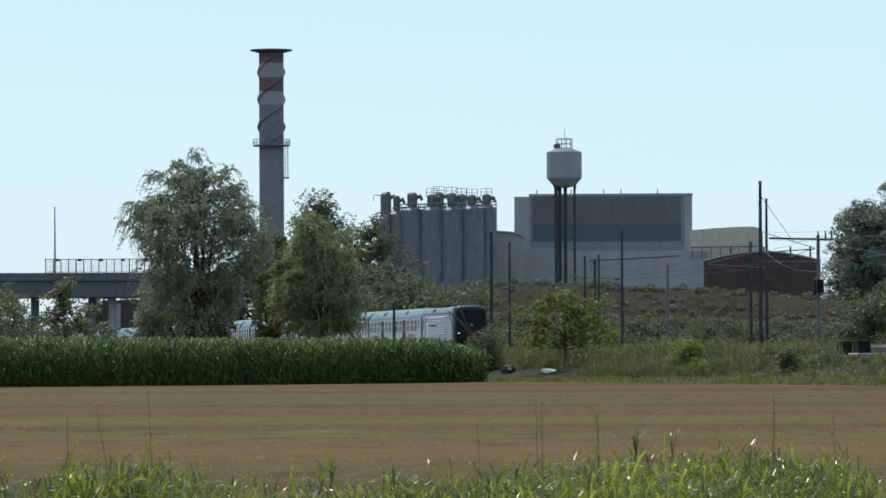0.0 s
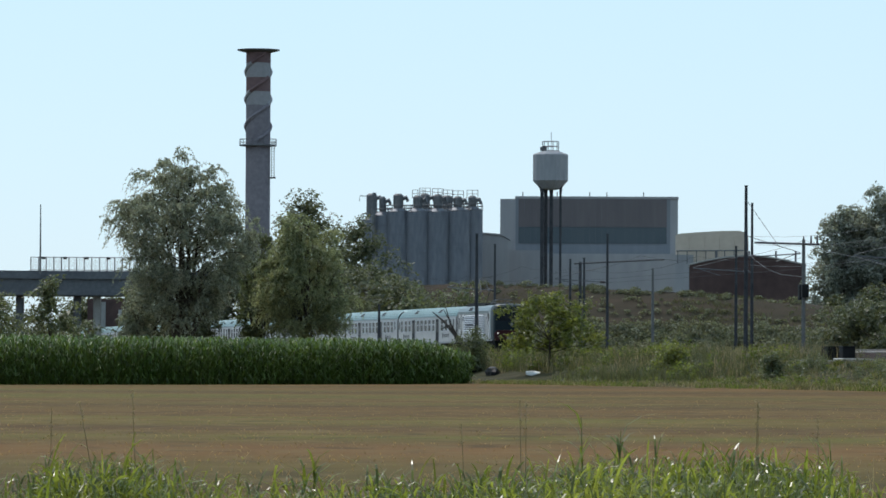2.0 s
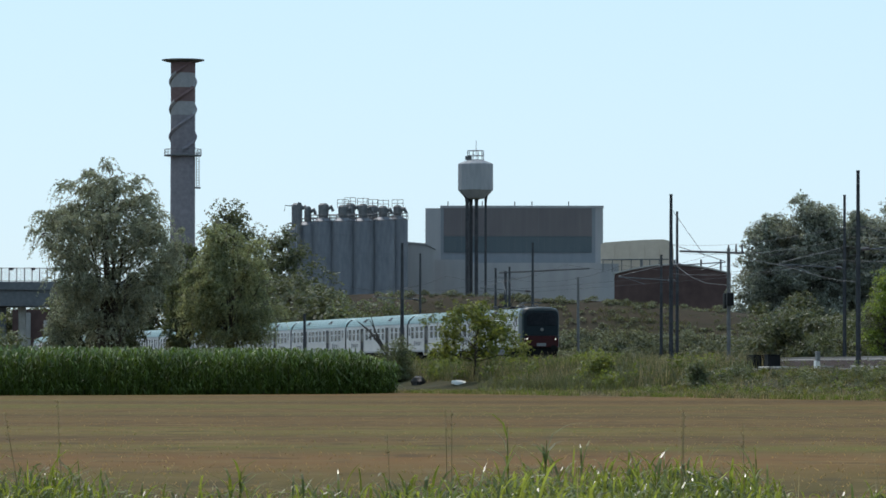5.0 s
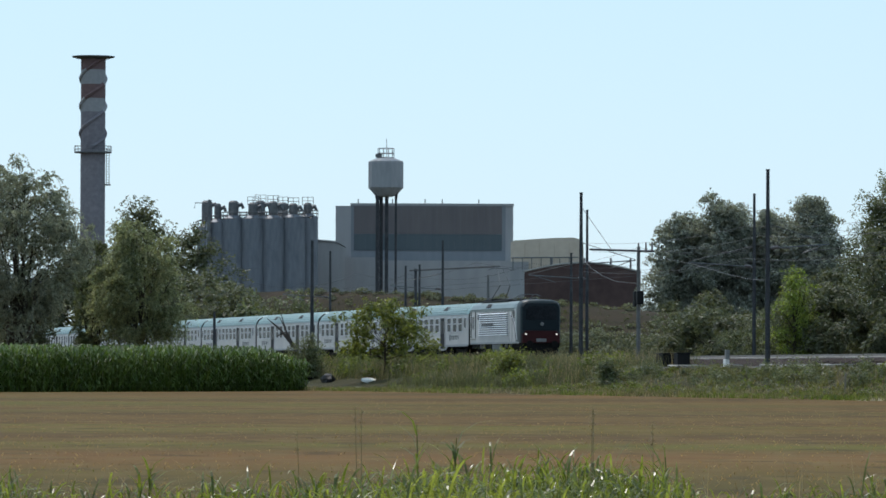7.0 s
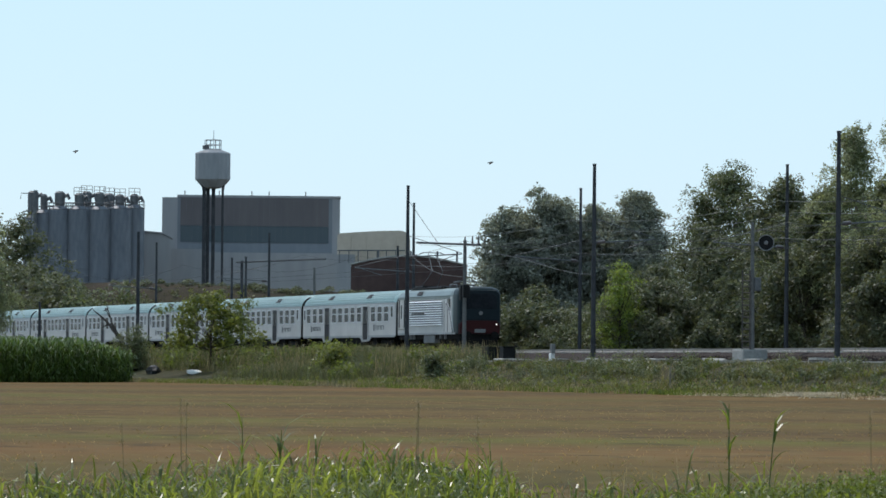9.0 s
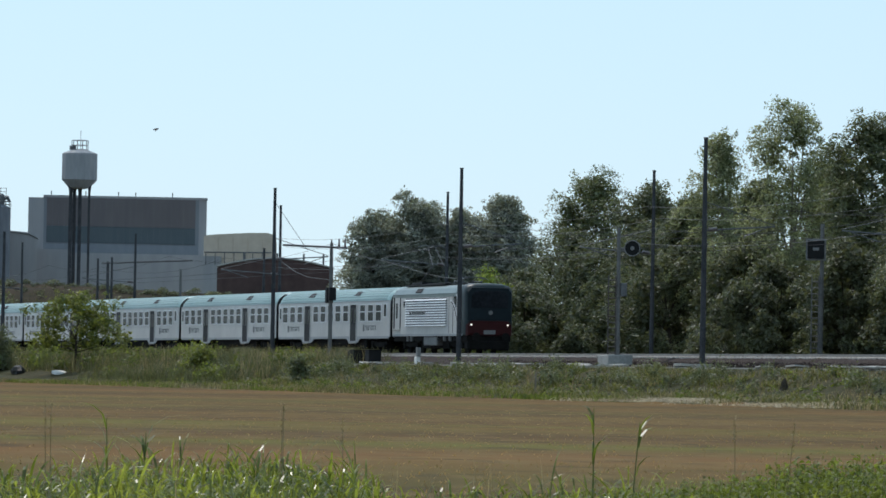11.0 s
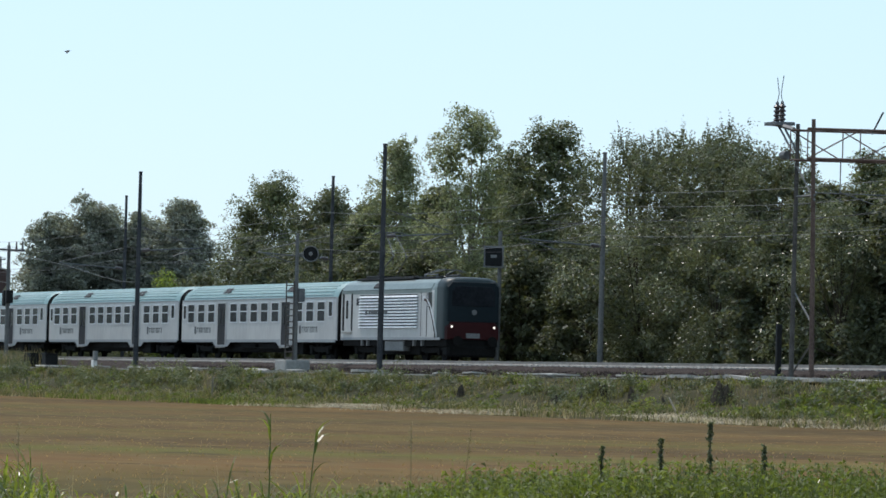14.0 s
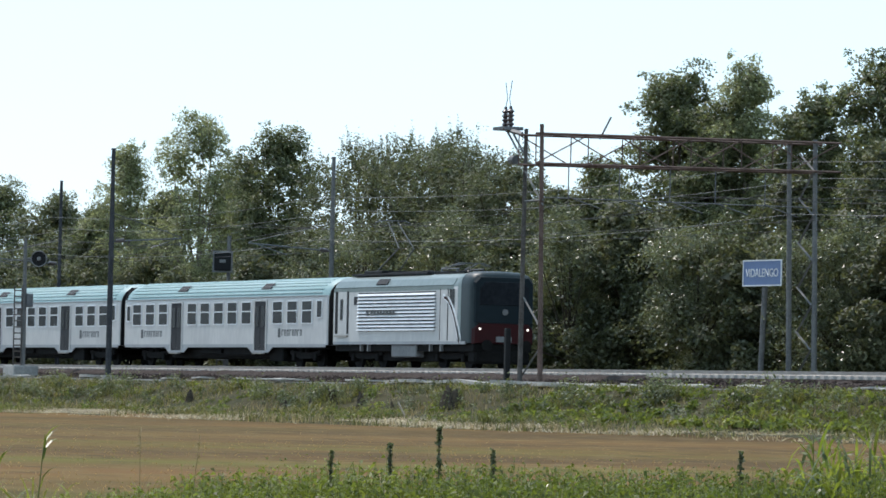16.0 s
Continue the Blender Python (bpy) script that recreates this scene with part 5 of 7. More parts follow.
def plant(kind, x, y, top, r, n, seed):
    name, label, leaf, bark, size, foot, share, clumps, airy = KINDS[kind]
    rng = np.random.default_rng(seed)
    z0 = ground_z(x, y)
    h = (top - z0) * (1.05 if kind == "grey" else 1.03)
    t = thing(name, label, "bush" if name in ("bush", "ivy_shrub") else "tree", m=pose(x, y, z0))
    # clump centres fill a lobed envelope; smaller sprays roughen its outline
    low = name in ("bush", "ivy_shrub")
    far = math.hypot(x, y) > 400
    n = int(n * (2.6 if far else 3.3) * (1.6 if x < -600 else 1.0))
    n = int(n * (2.6 if kind == "grey" else 1.6 if kind == "poplar_s" else 1.3 if kind == "ivy" else 1.7 if kind == "poplar_d" and not far else 0.7 if kind == "fig" else 1.0))
    size *= 1.0 if far else 0.50
    n = int(n * (1.0 if far else 1.4))
    r *= 1.85 if 85 < y < 112 and kind not in ("yellow", "bare") else 1.4 if kind == "grey" else 1.75 if y > 112 else 1.4 if kind == "dark" else 1.2
    shape = [1, 1, 1, 0.98, 0.92, 0.75] if kind == "acacia" else [0.95, 1, 1, 0.92, 0.7, 0.3] if kind == "grey" else [0.8, 0.88, 1, 1.05, 0.92, 0.4] if kind == "ivy" else [1, 1, 1, 0.95, 0.75, 0.35] if low else [0.75, 0.95, 1.0, 0.78, 0.48, 0.12] if kind in ("poplar_s", "bare") else  [0.72, 0.92, 1.0, 0.92, 0.68, 0.25]
    c0 = (0.26 + 0.085 * r) * (1.25 if far else 0.8 if kind == "fig" else 2.0 if kind == "ivy" else 1.25)
    clumps = int(np.clip(2.9 * airy * 1.5 * r * h / (math.pi * c0 * c0), 30, 300))
    zc0 = h * foot
    u = (np.arange(clumps) + rng.uniform(0, 1, clumps)) / clumps
    a = rng.uniform(0, math.tau, clumps)
    lobe = np.array([0.98 + (0.9 if kind == "ivy" else 0.55) * noise.noise((math.cos(q) * 1.1 + seed, math.sin(q) * 1.1, w * 2.6)) for q, w in zip(a, u)])
    wide = np.interp(u, [0, 0.1, 0.35, 0.62, 0.86, 1.0], shape) * lobe
    o = np.maximum(0, r * wide - 0.3 * c0) * rng.uniform(0, 1, clumps) ** 0.4
    top_ = 1 - 0.10 * np.array([0.5 + noise.noise((math.cos(q) + seed * 3, math.sin(q), 5)) for q in a])
    z = np.maximum(zc0 + (h - zc0 - 0.5 * c0) * u * np.where(u > 0.6, top_, 1), 0.4 * c0)
    cs = np.column_stack([o * np.cos(a), o * np.sin(a), z])
    rs = c0 * rng.uniform(0.65, 1.35, clumps)
    m = clumps * 3
    par = rng.integers(0, clumps, m)
    d = rng.normal(size=(m, 3))
    d /= np.linalg.norm(d, axis=1)[:, None]
    c2 = cs[par] + d * rs[par][:, None] * rng.uniform(0.7, 1.5, m)[:, None]
    c2[:, 2] = np.clip(c2[:, 2], 0.1, h)
    r2 = rs[par] * rng.uniform(0.2, 0.45, m)
    spikes = []
    if kind in ("acacia", "poplar_s"):
        # upright leafy shoots stand out of the crown's top
        k3, tall = (75, 1.25) if kind == "acacia" else (16, 0.7)
        up = rng.integers(int(clumps * 0.55), clumps, k3)
        c3 = cs[up] + np.stack([rng.normal(0, rs[up] * 0.5), rng.normal(0, rs[up] * 0.5), rs[up] * rng.uniform(0.2, 0.6, k3)], 1)
        reach = tall * rng.uniform(0.5, 1.1, k3)
        sway = rng.normal(0, 0.14, (k3, 2))
        line = np.vstack([c3 + np.column_stack([sway * (reach * q)[:, None], reach * q]) for q in np.linspace(0, 1, 9)])
        wide = np.repeat(np.linspace(0.17, 0.05, 9), k3)
        spikes = [leaves(rng, line, wide, k3 * 60, size * 0.85)]
    n1 = int(n * 0.72)
    core = leaves(rng, cs * np.array([0.72, 0.72, 0.97]), rs * 0.6, int(n * (0.14 if kind in ("ivy", "dark", "acacia", "poplar_d") else 0.05)), size * 2.2)
    v = np.vstack(spikes + [core, leaves(rng, cs, rs, n1, size, shell=kind != "fig"), leaves(rng, c2, r2, n - n1, size)])
    v[..., 2] = np.maximum(v[..., 2], 0.02)
    quads("crown", v, leaf, t)
    tr = Shape()
    px, py = rng.normal(0, 0.04 * r, 2)
    hub = h * (0.35 if name not in ("bush", "ivy_shrub") else 0.2)
    w = 0.010 * h + 0.03
    tr.tube([(0, 0, -0.2), (px * 0.5, py * 0.5, hub * 0.6), (px, py, hub), (px * 2, py * 2, h * 0.66), (px * 3, py * 2, h * 0.80)], [w * 1.1, w * 0.9, w * 0.7, w * 0.35, w * 0.1], 8)
    for i in range(0, clumps, max(1, clumps // 16)):
        c = Vector(cs[i])
        st = Vector((px, py, min(hub, c.z * 0.6) + 0.02 * h))
        mid = st.lerp(c, 0.5) + Vector((0, 0, 0.05 * h * rng.uniform(-0.4, 1)))
        tr.tube([st, mid, c], [w * 0.42, w * 0.26, 0.015], 5)
    part("trunk", tr, bark, t)
    return t



def twiggy_tree(name, label, leaf, x, y, top, heights, radii, stems, twigs, long, seed, squeeze=1.0):
    """A many-stemmed tree whose fine twigs arch outwards and hang, set with narrow leaves.

    heights and radii give the crown's half width at shares of its height."""
    rng = np.random.default_rng(seed)
    z0 = ground_z(x, y)
    h = top - z0
    t = thing(name, label, "tree", m=pose(x, y, z0))
    wood, roots, away = Shape(), [], []
    for k in range(stems):
        q = k * 2.4 + seed
        f = math.sqrt((k + 0.4) / stems)
        zt = h * (0.93 - 0.28 * f * f + rng.uniform(-0.05, 0.03))
        rt = float(np.interp(zt / h, heights, radii)) * f * rng.uniform(0.75, 0.98)
        e = Vector((rt * math.cos(q), rt * math.sin(q) * squeeze, zt))
        line = [Vector((e.x * p ** 1.5, e.y * p ** 1.5, -0.2 + (zt + 0.2) * p ** 0.9)) + Vector(rng.normal(0, 0.16, 3)) * (p > 0.1) for p in (0, 0.2, 0.4, 0.6, 0.8, 1.0)]
        w = 0.008 * h * rng.uniform(0.6, 1.1)
        wood.tube(line, [w * 1.3, w, w * 0.8, w * 0.55, w * 0.3, 0.012], 6)
        for j in range(11):
            p = rng.uniform(0.28, 1.0)
            i = min(4, int(p * 5))
            st = line[i].lerp(line[i + 1], p * 5 - i)
            room = float(np.interp(st.z / h, heights, radii))
            g = rng.uniform(0, math.tau) if f < 0.5 else q + rng.normal(0, 0.9)
            ln = max(0.8, (room - math.hypot(st.x, st.y)) * rng.uniform(0.5, 1.0))
            en = st + Vector((ln * math.cos(g), ln * math.sin(g) * squeeze, ln * rng.uniform(0.15, 0.7)))
            if en.z > 0.94 * h or math.hypot(en.x, en.y) > 0.9 * float(np.interp(en.z / h, heights, radii)):
                en = st.lerp(en, 0.45)
            md = st.lerp(en, 0.5) + Vector((0, 0, 0.12 * ln))
            wood.tube([st, md, en], [w * 0.35, w * 0.22, 0.01], 4)
            for p2 in np.linspace(0.25, 1.0, 9):
                roots.append(st.lerp(en, p2) + Vector((0, 0, 0.2 * ln * p2 * (1 - p2))))
                away.append((math.cos(g), math.sin(g)))
    roots, away = np.array(roots), np.array(away)
    pick = rng.integers(0, len(roots), twigs)
    r0 = roots[pick] + rng.normal(0, 0.12, (twigs, 3))
    a = np.arctan2(away[pick][:, 1], away[pick][:, 0]) + rng.normal(0, 0.9, twigs)
    ln = long * rng.uniform(0.4, 1.2, twigs)
    rise, drop = rng.uniform(0.1, 0.9, twigs), rng.uniform(0.5, 1.35, twigs)
    per = 24
    i = np.repeat(np.arange(twigs), per)
    u = np.tile(np.linspace(0.1, 1.0, per), twigs)
    c = r0[i] + np.column_stack([np.cos(a)[i] * ln[i] * 0.7 * u, np.sin(a)[i] * ln[i] * 0.7 * u, ln[i] * (rise[i] * u - drop[i] * u ** 2.2)]) + rng.normal(0, 0.035, (len(i), 3))
    room = np.interp(c[:, 2] / h, heights, radii) * (1.04 + 0.10 * np.sin(3 * np.arctan2(c[:, 1], c[:, 0]) + seed) + 0.06 * np.sin(5 * c[:, 2]))
    c = c[(np.hypot(c[:, 0], c[:, 1] / squeeze) < room) & (c[:, 2] > 0.3)]
    m = len(c)
    d = np.column_stack([rng.normal(0, 0.55, (m, 2)), rng.normal(-0.55, 0.5, m)])
    d /= np.linalg.norm(d, axis=1)[:, None]
    e = np.cross(d, rng.normal(size=(m, 3)))
    e /= np.linalg.norm(e, axis=1)[:, None]
    sz = rng.uniform(0.07, 0.15, m)[:, None]
    quads("crown", np.stack([c - d * sz, c + d * sz * 0.6 + e * sz * 0.36, c + d * sz * 0.6 - e * sz * 0.36], 1), leaf, t)
    part("trunk", wood, BARK, t)
    return t


twiggy_tree("willow_tree", "large airy grey-green willow behind the maize", L_WILLOW, -331.8, 48.2, 16.9, (0.0, 0.12, 0.3, 0.5, 0.62, 0.75, 0.88, 1.0), (1.6, 2.3, 3.8, 5.6, 6.0, 4.9, 3.1, 0.9), 17, 4000, 1.5, 1)
twiggy_tree("young_tree", "light green tree with loose drooping twigs", L_LIGHT, -340.1, 58.3, 12.8, (0.0, 0.15, 0.35, 0.55, 0.72, 0.88, 1.0), (2.2, 3.8, 4.4, 4.0, 3.2, 2.2, 0.8), 13, 2900, 1.5, 2)
twiggy_tree("young_tree", "slim dull green tree beside the willow", L_MID, -345.0, 55.8, 11.6, (0.0, 0.2, 0.5, 0.8, 1.0), (1.5, 1.8, 1.8, 1.2, 0.4), 7, 900, 1.2, 5)
twiggy_tree("grey_shrub", "low grey-green shrub at the willow's foot", L_WILLOW, -335.0, 45.7, 7.6, (0.0, 0.3, 0.6, 1.0), (1.2, 1.5, 1.2, 0.3), 7, 420, 1.1, 6)
plant('dark', -345.0, 51.0, 7.2, 1.7, 2200, 86)
plant('dark', -343.0, 47.9, 5.8, 1.5, 1800, 87)
plant('dark', -690.0, 118.1, 26.5, 4.1, 2500, 3)
plant('dark', -669.0, 122.1, 22.0, 4.3, 2500, 4)
plant('bush', -417.1, 49.2, 8.6, 2.1, 1800, 5)
plant('bush', -447.5, 47.5, 7.5, 2.9, 1500, 6)
plant('bush', -396.4, 53.7, 7.9, 1.4, 700, 7)
plant('dark', -511.1, 95.9, 10.8, 3.8, 1800, 8)
plant('bush', -441.1, 89.1, 8.8, 2.5, 1600, 9)
plant('fig', -317.4, 71.0, 6.1, 3.3, 2300, 10)
plant('bush', -338.3, 70.0, 3.9, 1.3, 1000, 11)
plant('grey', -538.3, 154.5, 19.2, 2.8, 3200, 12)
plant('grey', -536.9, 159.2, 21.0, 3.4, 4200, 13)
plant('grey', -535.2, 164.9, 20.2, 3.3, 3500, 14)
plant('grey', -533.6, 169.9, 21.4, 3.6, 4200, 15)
plant('dark', -308.9, 91.0, 5.4, 2.2, 1600, 16)
plant('yellow', -289.8, 91.0, 7.9, 1.2, 1500, 17)
plant('bare', -313.1, 104.2, 13.7, 2.2, 2600, 18)
plant('poplar_d', -312.6, 105.8, 15.2, 2.3, 5000, 19)
plant('poplar_d', -306.5, 108.0, 13.8, 2.0, 4200, 20)
plant('dark', -282.1, 102.2, 10.1, 1.0, 1800, 21)
plant('dark', -266.0, 88.9, 3.9, 0.66, 2200, 22)
plant('dark', -284.2, 100.1, 13.2, 2.0, 3600, 23)
plant('dark', -257.8, 92.0, 8.9, 1.9, 3000, 24)
plant('poplar_s', -256.1, 94.1, 15.1, 1.6, 4000, 25)
plant('poplar_s', -247.6, 95.1, 16.2, 2.2, 5000, 26)
plant('poplar_d', -236.2, 95.1, 15.2, 2.0, 6000, 27)
plant('dark', -239.0, 91.0, 7.3, 1.8, 3000, 28)
plant('dark', -230.2, 91.5, 8.1, 1.6, 3000, 29)
plant('acacia', -226.5, 96.1, 14.2, 1.9, 5000, 30)
plant('acacia', -220.3, 96.6, 14.2, 1.8, 5000, 31)
plant('acacia', -213.7, 97.1, 13.5, 1.9, 5000, 32)
plant('acacia', -220.4, 95.1, 13.1, 1.8, 5000, 33)
plant('acacia', -212.9, 95.1, 13.0, 1.8, 5000, 34)
plant('acacia', -207.9, 95.6, 12.3, 1.4, 5000, 35)
plant('dark', -220.5, 91.1, 9.3, 1.4, 3000, 36)
plant('ivy', -214.6, 91.6, 9.7, 1.9, 4200, 37)
plant('ivy', -206.2, 91.6, 9.7, 1.7, 4200, 38)
# darker-leaved plants between the ivy colour in the hedge's unlit masses
plant('dark', -199.3, 91.6, 8.7, 1.7, 3600, 39)
plant('ivy', -190.8, 90.5, 9.4, 1.6, 4200, 40)
plant('dark', -188.9, 92.7, 9.8, 1.7, 4600, 41)
plant('ivy', -179.2, 91.1, 8.9, 1.6, 4600, 42)
plant('dark', -175.6, 92.5, 8.4, 1.5, 4000, 43)
plant('ivy', -166.0, 90.3, 8.3, 1.4, 4200, 44)
plant('dark', -163.5, 92.0, 8.5, 1.7, 4200, 45)
plant('poplar_d', -201.6, 97.1, 12.0, 1.6, 4500, 46)
plant('poplar_d', -193.4, 97.1, 16.1, 1.9, 7000, 47)
plant('poplar_s', -188.8, 98.1, 16.2, 1.6, 6000, 48)
plant('poplar_d', -189.8, 97.5, 14.6, 1.4, 5000, 90)
plant('poplar_d', -180.7, 97.1, 14.4, 1.4, 6000, 49)
plant('poplar_d', -174.3, 97.1, 15.8, 1.9, 7000, 50)
plant('bush', -517.2, 54.0, 9.9, 3.6, 2500, 51)
plant('dark', -674.3, 87.8, 10.7, 5.5, 2600, 52)
plant('dark', -550.4, 103.1, 12.8, 3.9, 2600, 53)
plant('dark', -491.0, 94.6, 9.7, 2.6, 2000, 54)
plant('bush', -299.1, 92.0, 5.1, 1.6, 1500, 55)
plant('dark', -291.1, 94.0, 6.7, 2.3, 2600, 56)
plant('dark', -268.7, 93.0, 7.3, 1.8, 3000, 57)
plant('dark', -250.3, 93.0, 8.5, 1.9, 3000, 58)
plant('grey', -533.8, 169.3, 18.5, 3.9, 3000, 59)
plant('dark', -170.7, 95.1, 12.0, 1.4, 5000, 60)
plant('dark', -177.9, 94.6, 10.8, 1.4, 4000, 61)
plant('dark', -202.0, 95.1, 10.7, 1.9, 5000, 62)
plant('dark', -256.7, 96.1, 10.0, 1.0, 2500, 63)
plant('ivy', -159.2, 92.6, 9.5, 1.7, 4200, 64)
plant('poplar_d', -261.4, 98.1, 12.8, 1.5, 5000, 65)
plant('poplar_d', -271.6, 98.1, 12.1, 1.3, 4000, 66)
plant('poplar_d', -250.9, 98.6, 13.1, 1.3, 4500, 67)
plant('dark', -294.9, 99.0, 10.4, 2.4, 3000, 68)
plant('dark', -280.3, 99.0, 10.7, 2.1, 3000, 69)
plant('dark', -304.8, 98.0, 8.1, 2.0, 2600, 70)
plant('grey', -536.2, 161.5, 20.7, 4.2, 4000, 71)
plant('grey', -533.8, 169.3, 21.1, 4.6, 4000, 72)
plant('dark', -324.9, 95.0, 5.6, 3.0, 2000, 73)
plant('dark', -309.0, 97.0, 5.7, 3.2, 2400, 74)
plant('dark', -584.8, 92.4, 15.6, 3.4, 3000, 75)
plant('dark', -582.6, 93.4, 15.5, 3.1, 2000, 76)
plant('dark', -521.7, 93.3, 12.2, 4.3, 3000, 77)
plant('dark', -815.8, 83.3, 11.3, 5.7, 1500, 78)
plant('dark', -844.5, 96.5, 10.6, 6.4, 1500, 79)
plant('dark', -873.0, 111.1, 11.2, 6.7, 1500, 80)
plant('dark', -851.7, 118.9, 10.6, 6.0, 1500, 81)
plant('dark', -820.6, 124.3, 10.8, 6.8, 1500, 82)
plant('bush', -466.4, 58.0, 5.4, 2.5, 900, 83)
plant('fresh', -277.0, 69.5, 2.5, 0.9, 600, 84)
plant('bush', -254.5, 69.3, 2.0, 0.5, 350, 85)
for i in range(6):
    plant('dark', -524.0, 150.0 + 4.6 * i, 9.5 + 1.5 * math.sin(2.2 * i), 2.2, 1300, 300 + i)
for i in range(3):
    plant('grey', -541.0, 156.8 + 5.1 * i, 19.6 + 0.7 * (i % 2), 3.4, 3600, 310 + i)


# a back row of trees closes the gaps behind the railway
for i in range(24):
    plant("dark" if i % 3 else "poplar_d", -262 + 6.2 * i, 104 + 2.5 * math.sin(i * 2.1), 10.0 + 1.3 * math.sin(i * 1.7) + (1.5 if i > 11 else 0), 2.9, 1300, 200 + i)


# ---- maize field ----
def build_maize():
    rng = np.random.default_rng(11)
    va, vb = Vector((-268.5, 22.0, 0)), Vector((-303.7, 63.0, 0))
    d, back = (vb - va).normalized(), Vector((-1, -0.05, 0)).normalized()
    L = (vb - va).length
    faces = []
    for row in range(9):
        for i in range(int(L / 0.17)):
            u = i * 0.17 + rng.uniform(-0.05, 0.05)
            p = va + d * u + back * (row * 0.72 + rng.uniform(-0.1, 0.1))
            h = 2.55 + rng.uniform(-0.25, 0.3) + 0.15 * noise.noise((u * 0.3, row, 0))
            if L - u < 4.0:
                h *= 0.66 + 0.085 * (L - u)
            p = np.array(p)
            faces.append([p + (-0.02, -0.015, 0), p + (0.02, 0.015, 0), p + (0.012, 0.01, h * 0.93), p + (-0.012, -0.01, h * 0.93)])
            for k in range(10):
                a = rng.uniform(0, math.tau)
                z = h * (0.01 + 0.098 * k) + rng.uniform(-0.05, 0.05)
                ln = rng.uniform(0.45, 0.8)
                o = np.array([math.cos(a), math.sin(a), 0])
                s = np.array([-o[1], o[0], 0]) * 0.042
                q0, q1, q2 = p + (0, 0, z), p + o * ln * 0.45 + (0, 0, z + 0.38), p + o * ln + (0, 0, z + rng.uniform(0.0, 0.3))
                faces.append([q0 - s, q0 + s, q1 + s, q1 - s])
                faces.append([q1 - s, q1 + s, q2 + s * 0.15, q2 - s * 0.15])
    tagged(quads("maize_field", np.array(faces), CORN), "tall green maize standing at the field's end", "maize", kind="stuff")


build_maize()


# ---- rough grass and weeds on the bank ----
def blades(rng, xy, zs, h, w, lean=0.35):
    n = len(xy)
    a = rng.uniform(0, math.tau, n)
    l = rng.normal(0, lean, (n, 2)) * h[:, None]
    base = np.column_stack([xy, zs])
    s = np.column_stack([np.cos(a), np.sin(a), np.zeros(n)]) * w[:, None]
    mid = base + np.column_stack([l * 0.35, h * 0.6])
    tip = base + np.column_stack([l, h])
    return np.concatenate([np.stack([base - s, base + s, mid + s * 0.7, mid - s * 0.7], 1), np.stack([mid - s * 0.7, mid + s * 0.7, tip + s * 0.1, tip - s * 0.1], 1)])


def ground_many(x, y):
    return np.interp(y, PROFILE_Y, PROFILE_Z)


def polar(rng, n, a0, a1, d0, d1):
    a, d = np.radians(rng.uniform(a0, a1, n)), rng.uniform(d0, d1, n)
    return np.column_stack([-d * np.sin(a), d * np.cos(a)])


def arching(rng, xy, h, w, lean, zs=None):
    """Long blades that rise and bend over, in four pieces each."""
    n = len(xy)
    a = rng.uniform(0, math.tau, n)
    o = np.column_stack([np.cos(a), np.sin(a), np.zeros(n)])
    s = np.column_stack([-o[:, 1], o[:, 0], np.zeros(n)]) * w[:, None]
    base = np.column_stack([xy, np.zeros(n) if zs is None else zs])
    pts = [base + o * (lean * h * k ** 2.2)[:, None] + np.column_stack([np.zeros((n, 2)), h * (k - 0.30 * lean * k ** 4)]) for k in (0, 0.4, 0.7, 0.88, 1.0)]
    wd = (0.8, 1.0, 0.85, 0.5, 0.05)
    return np.concatenate([np.stack([p - s * u, p + s * u, q + s * v, q - s * v], 1) for p, q, u, v in zip(pts, pts[1:], wd, wd[1:])])


def bare(x, y):
    """The trodden earth before the fig tree, where nothing grows."""
    return (x > -347) & (x < -296) & (y < 70.4) & (y > 64.8)


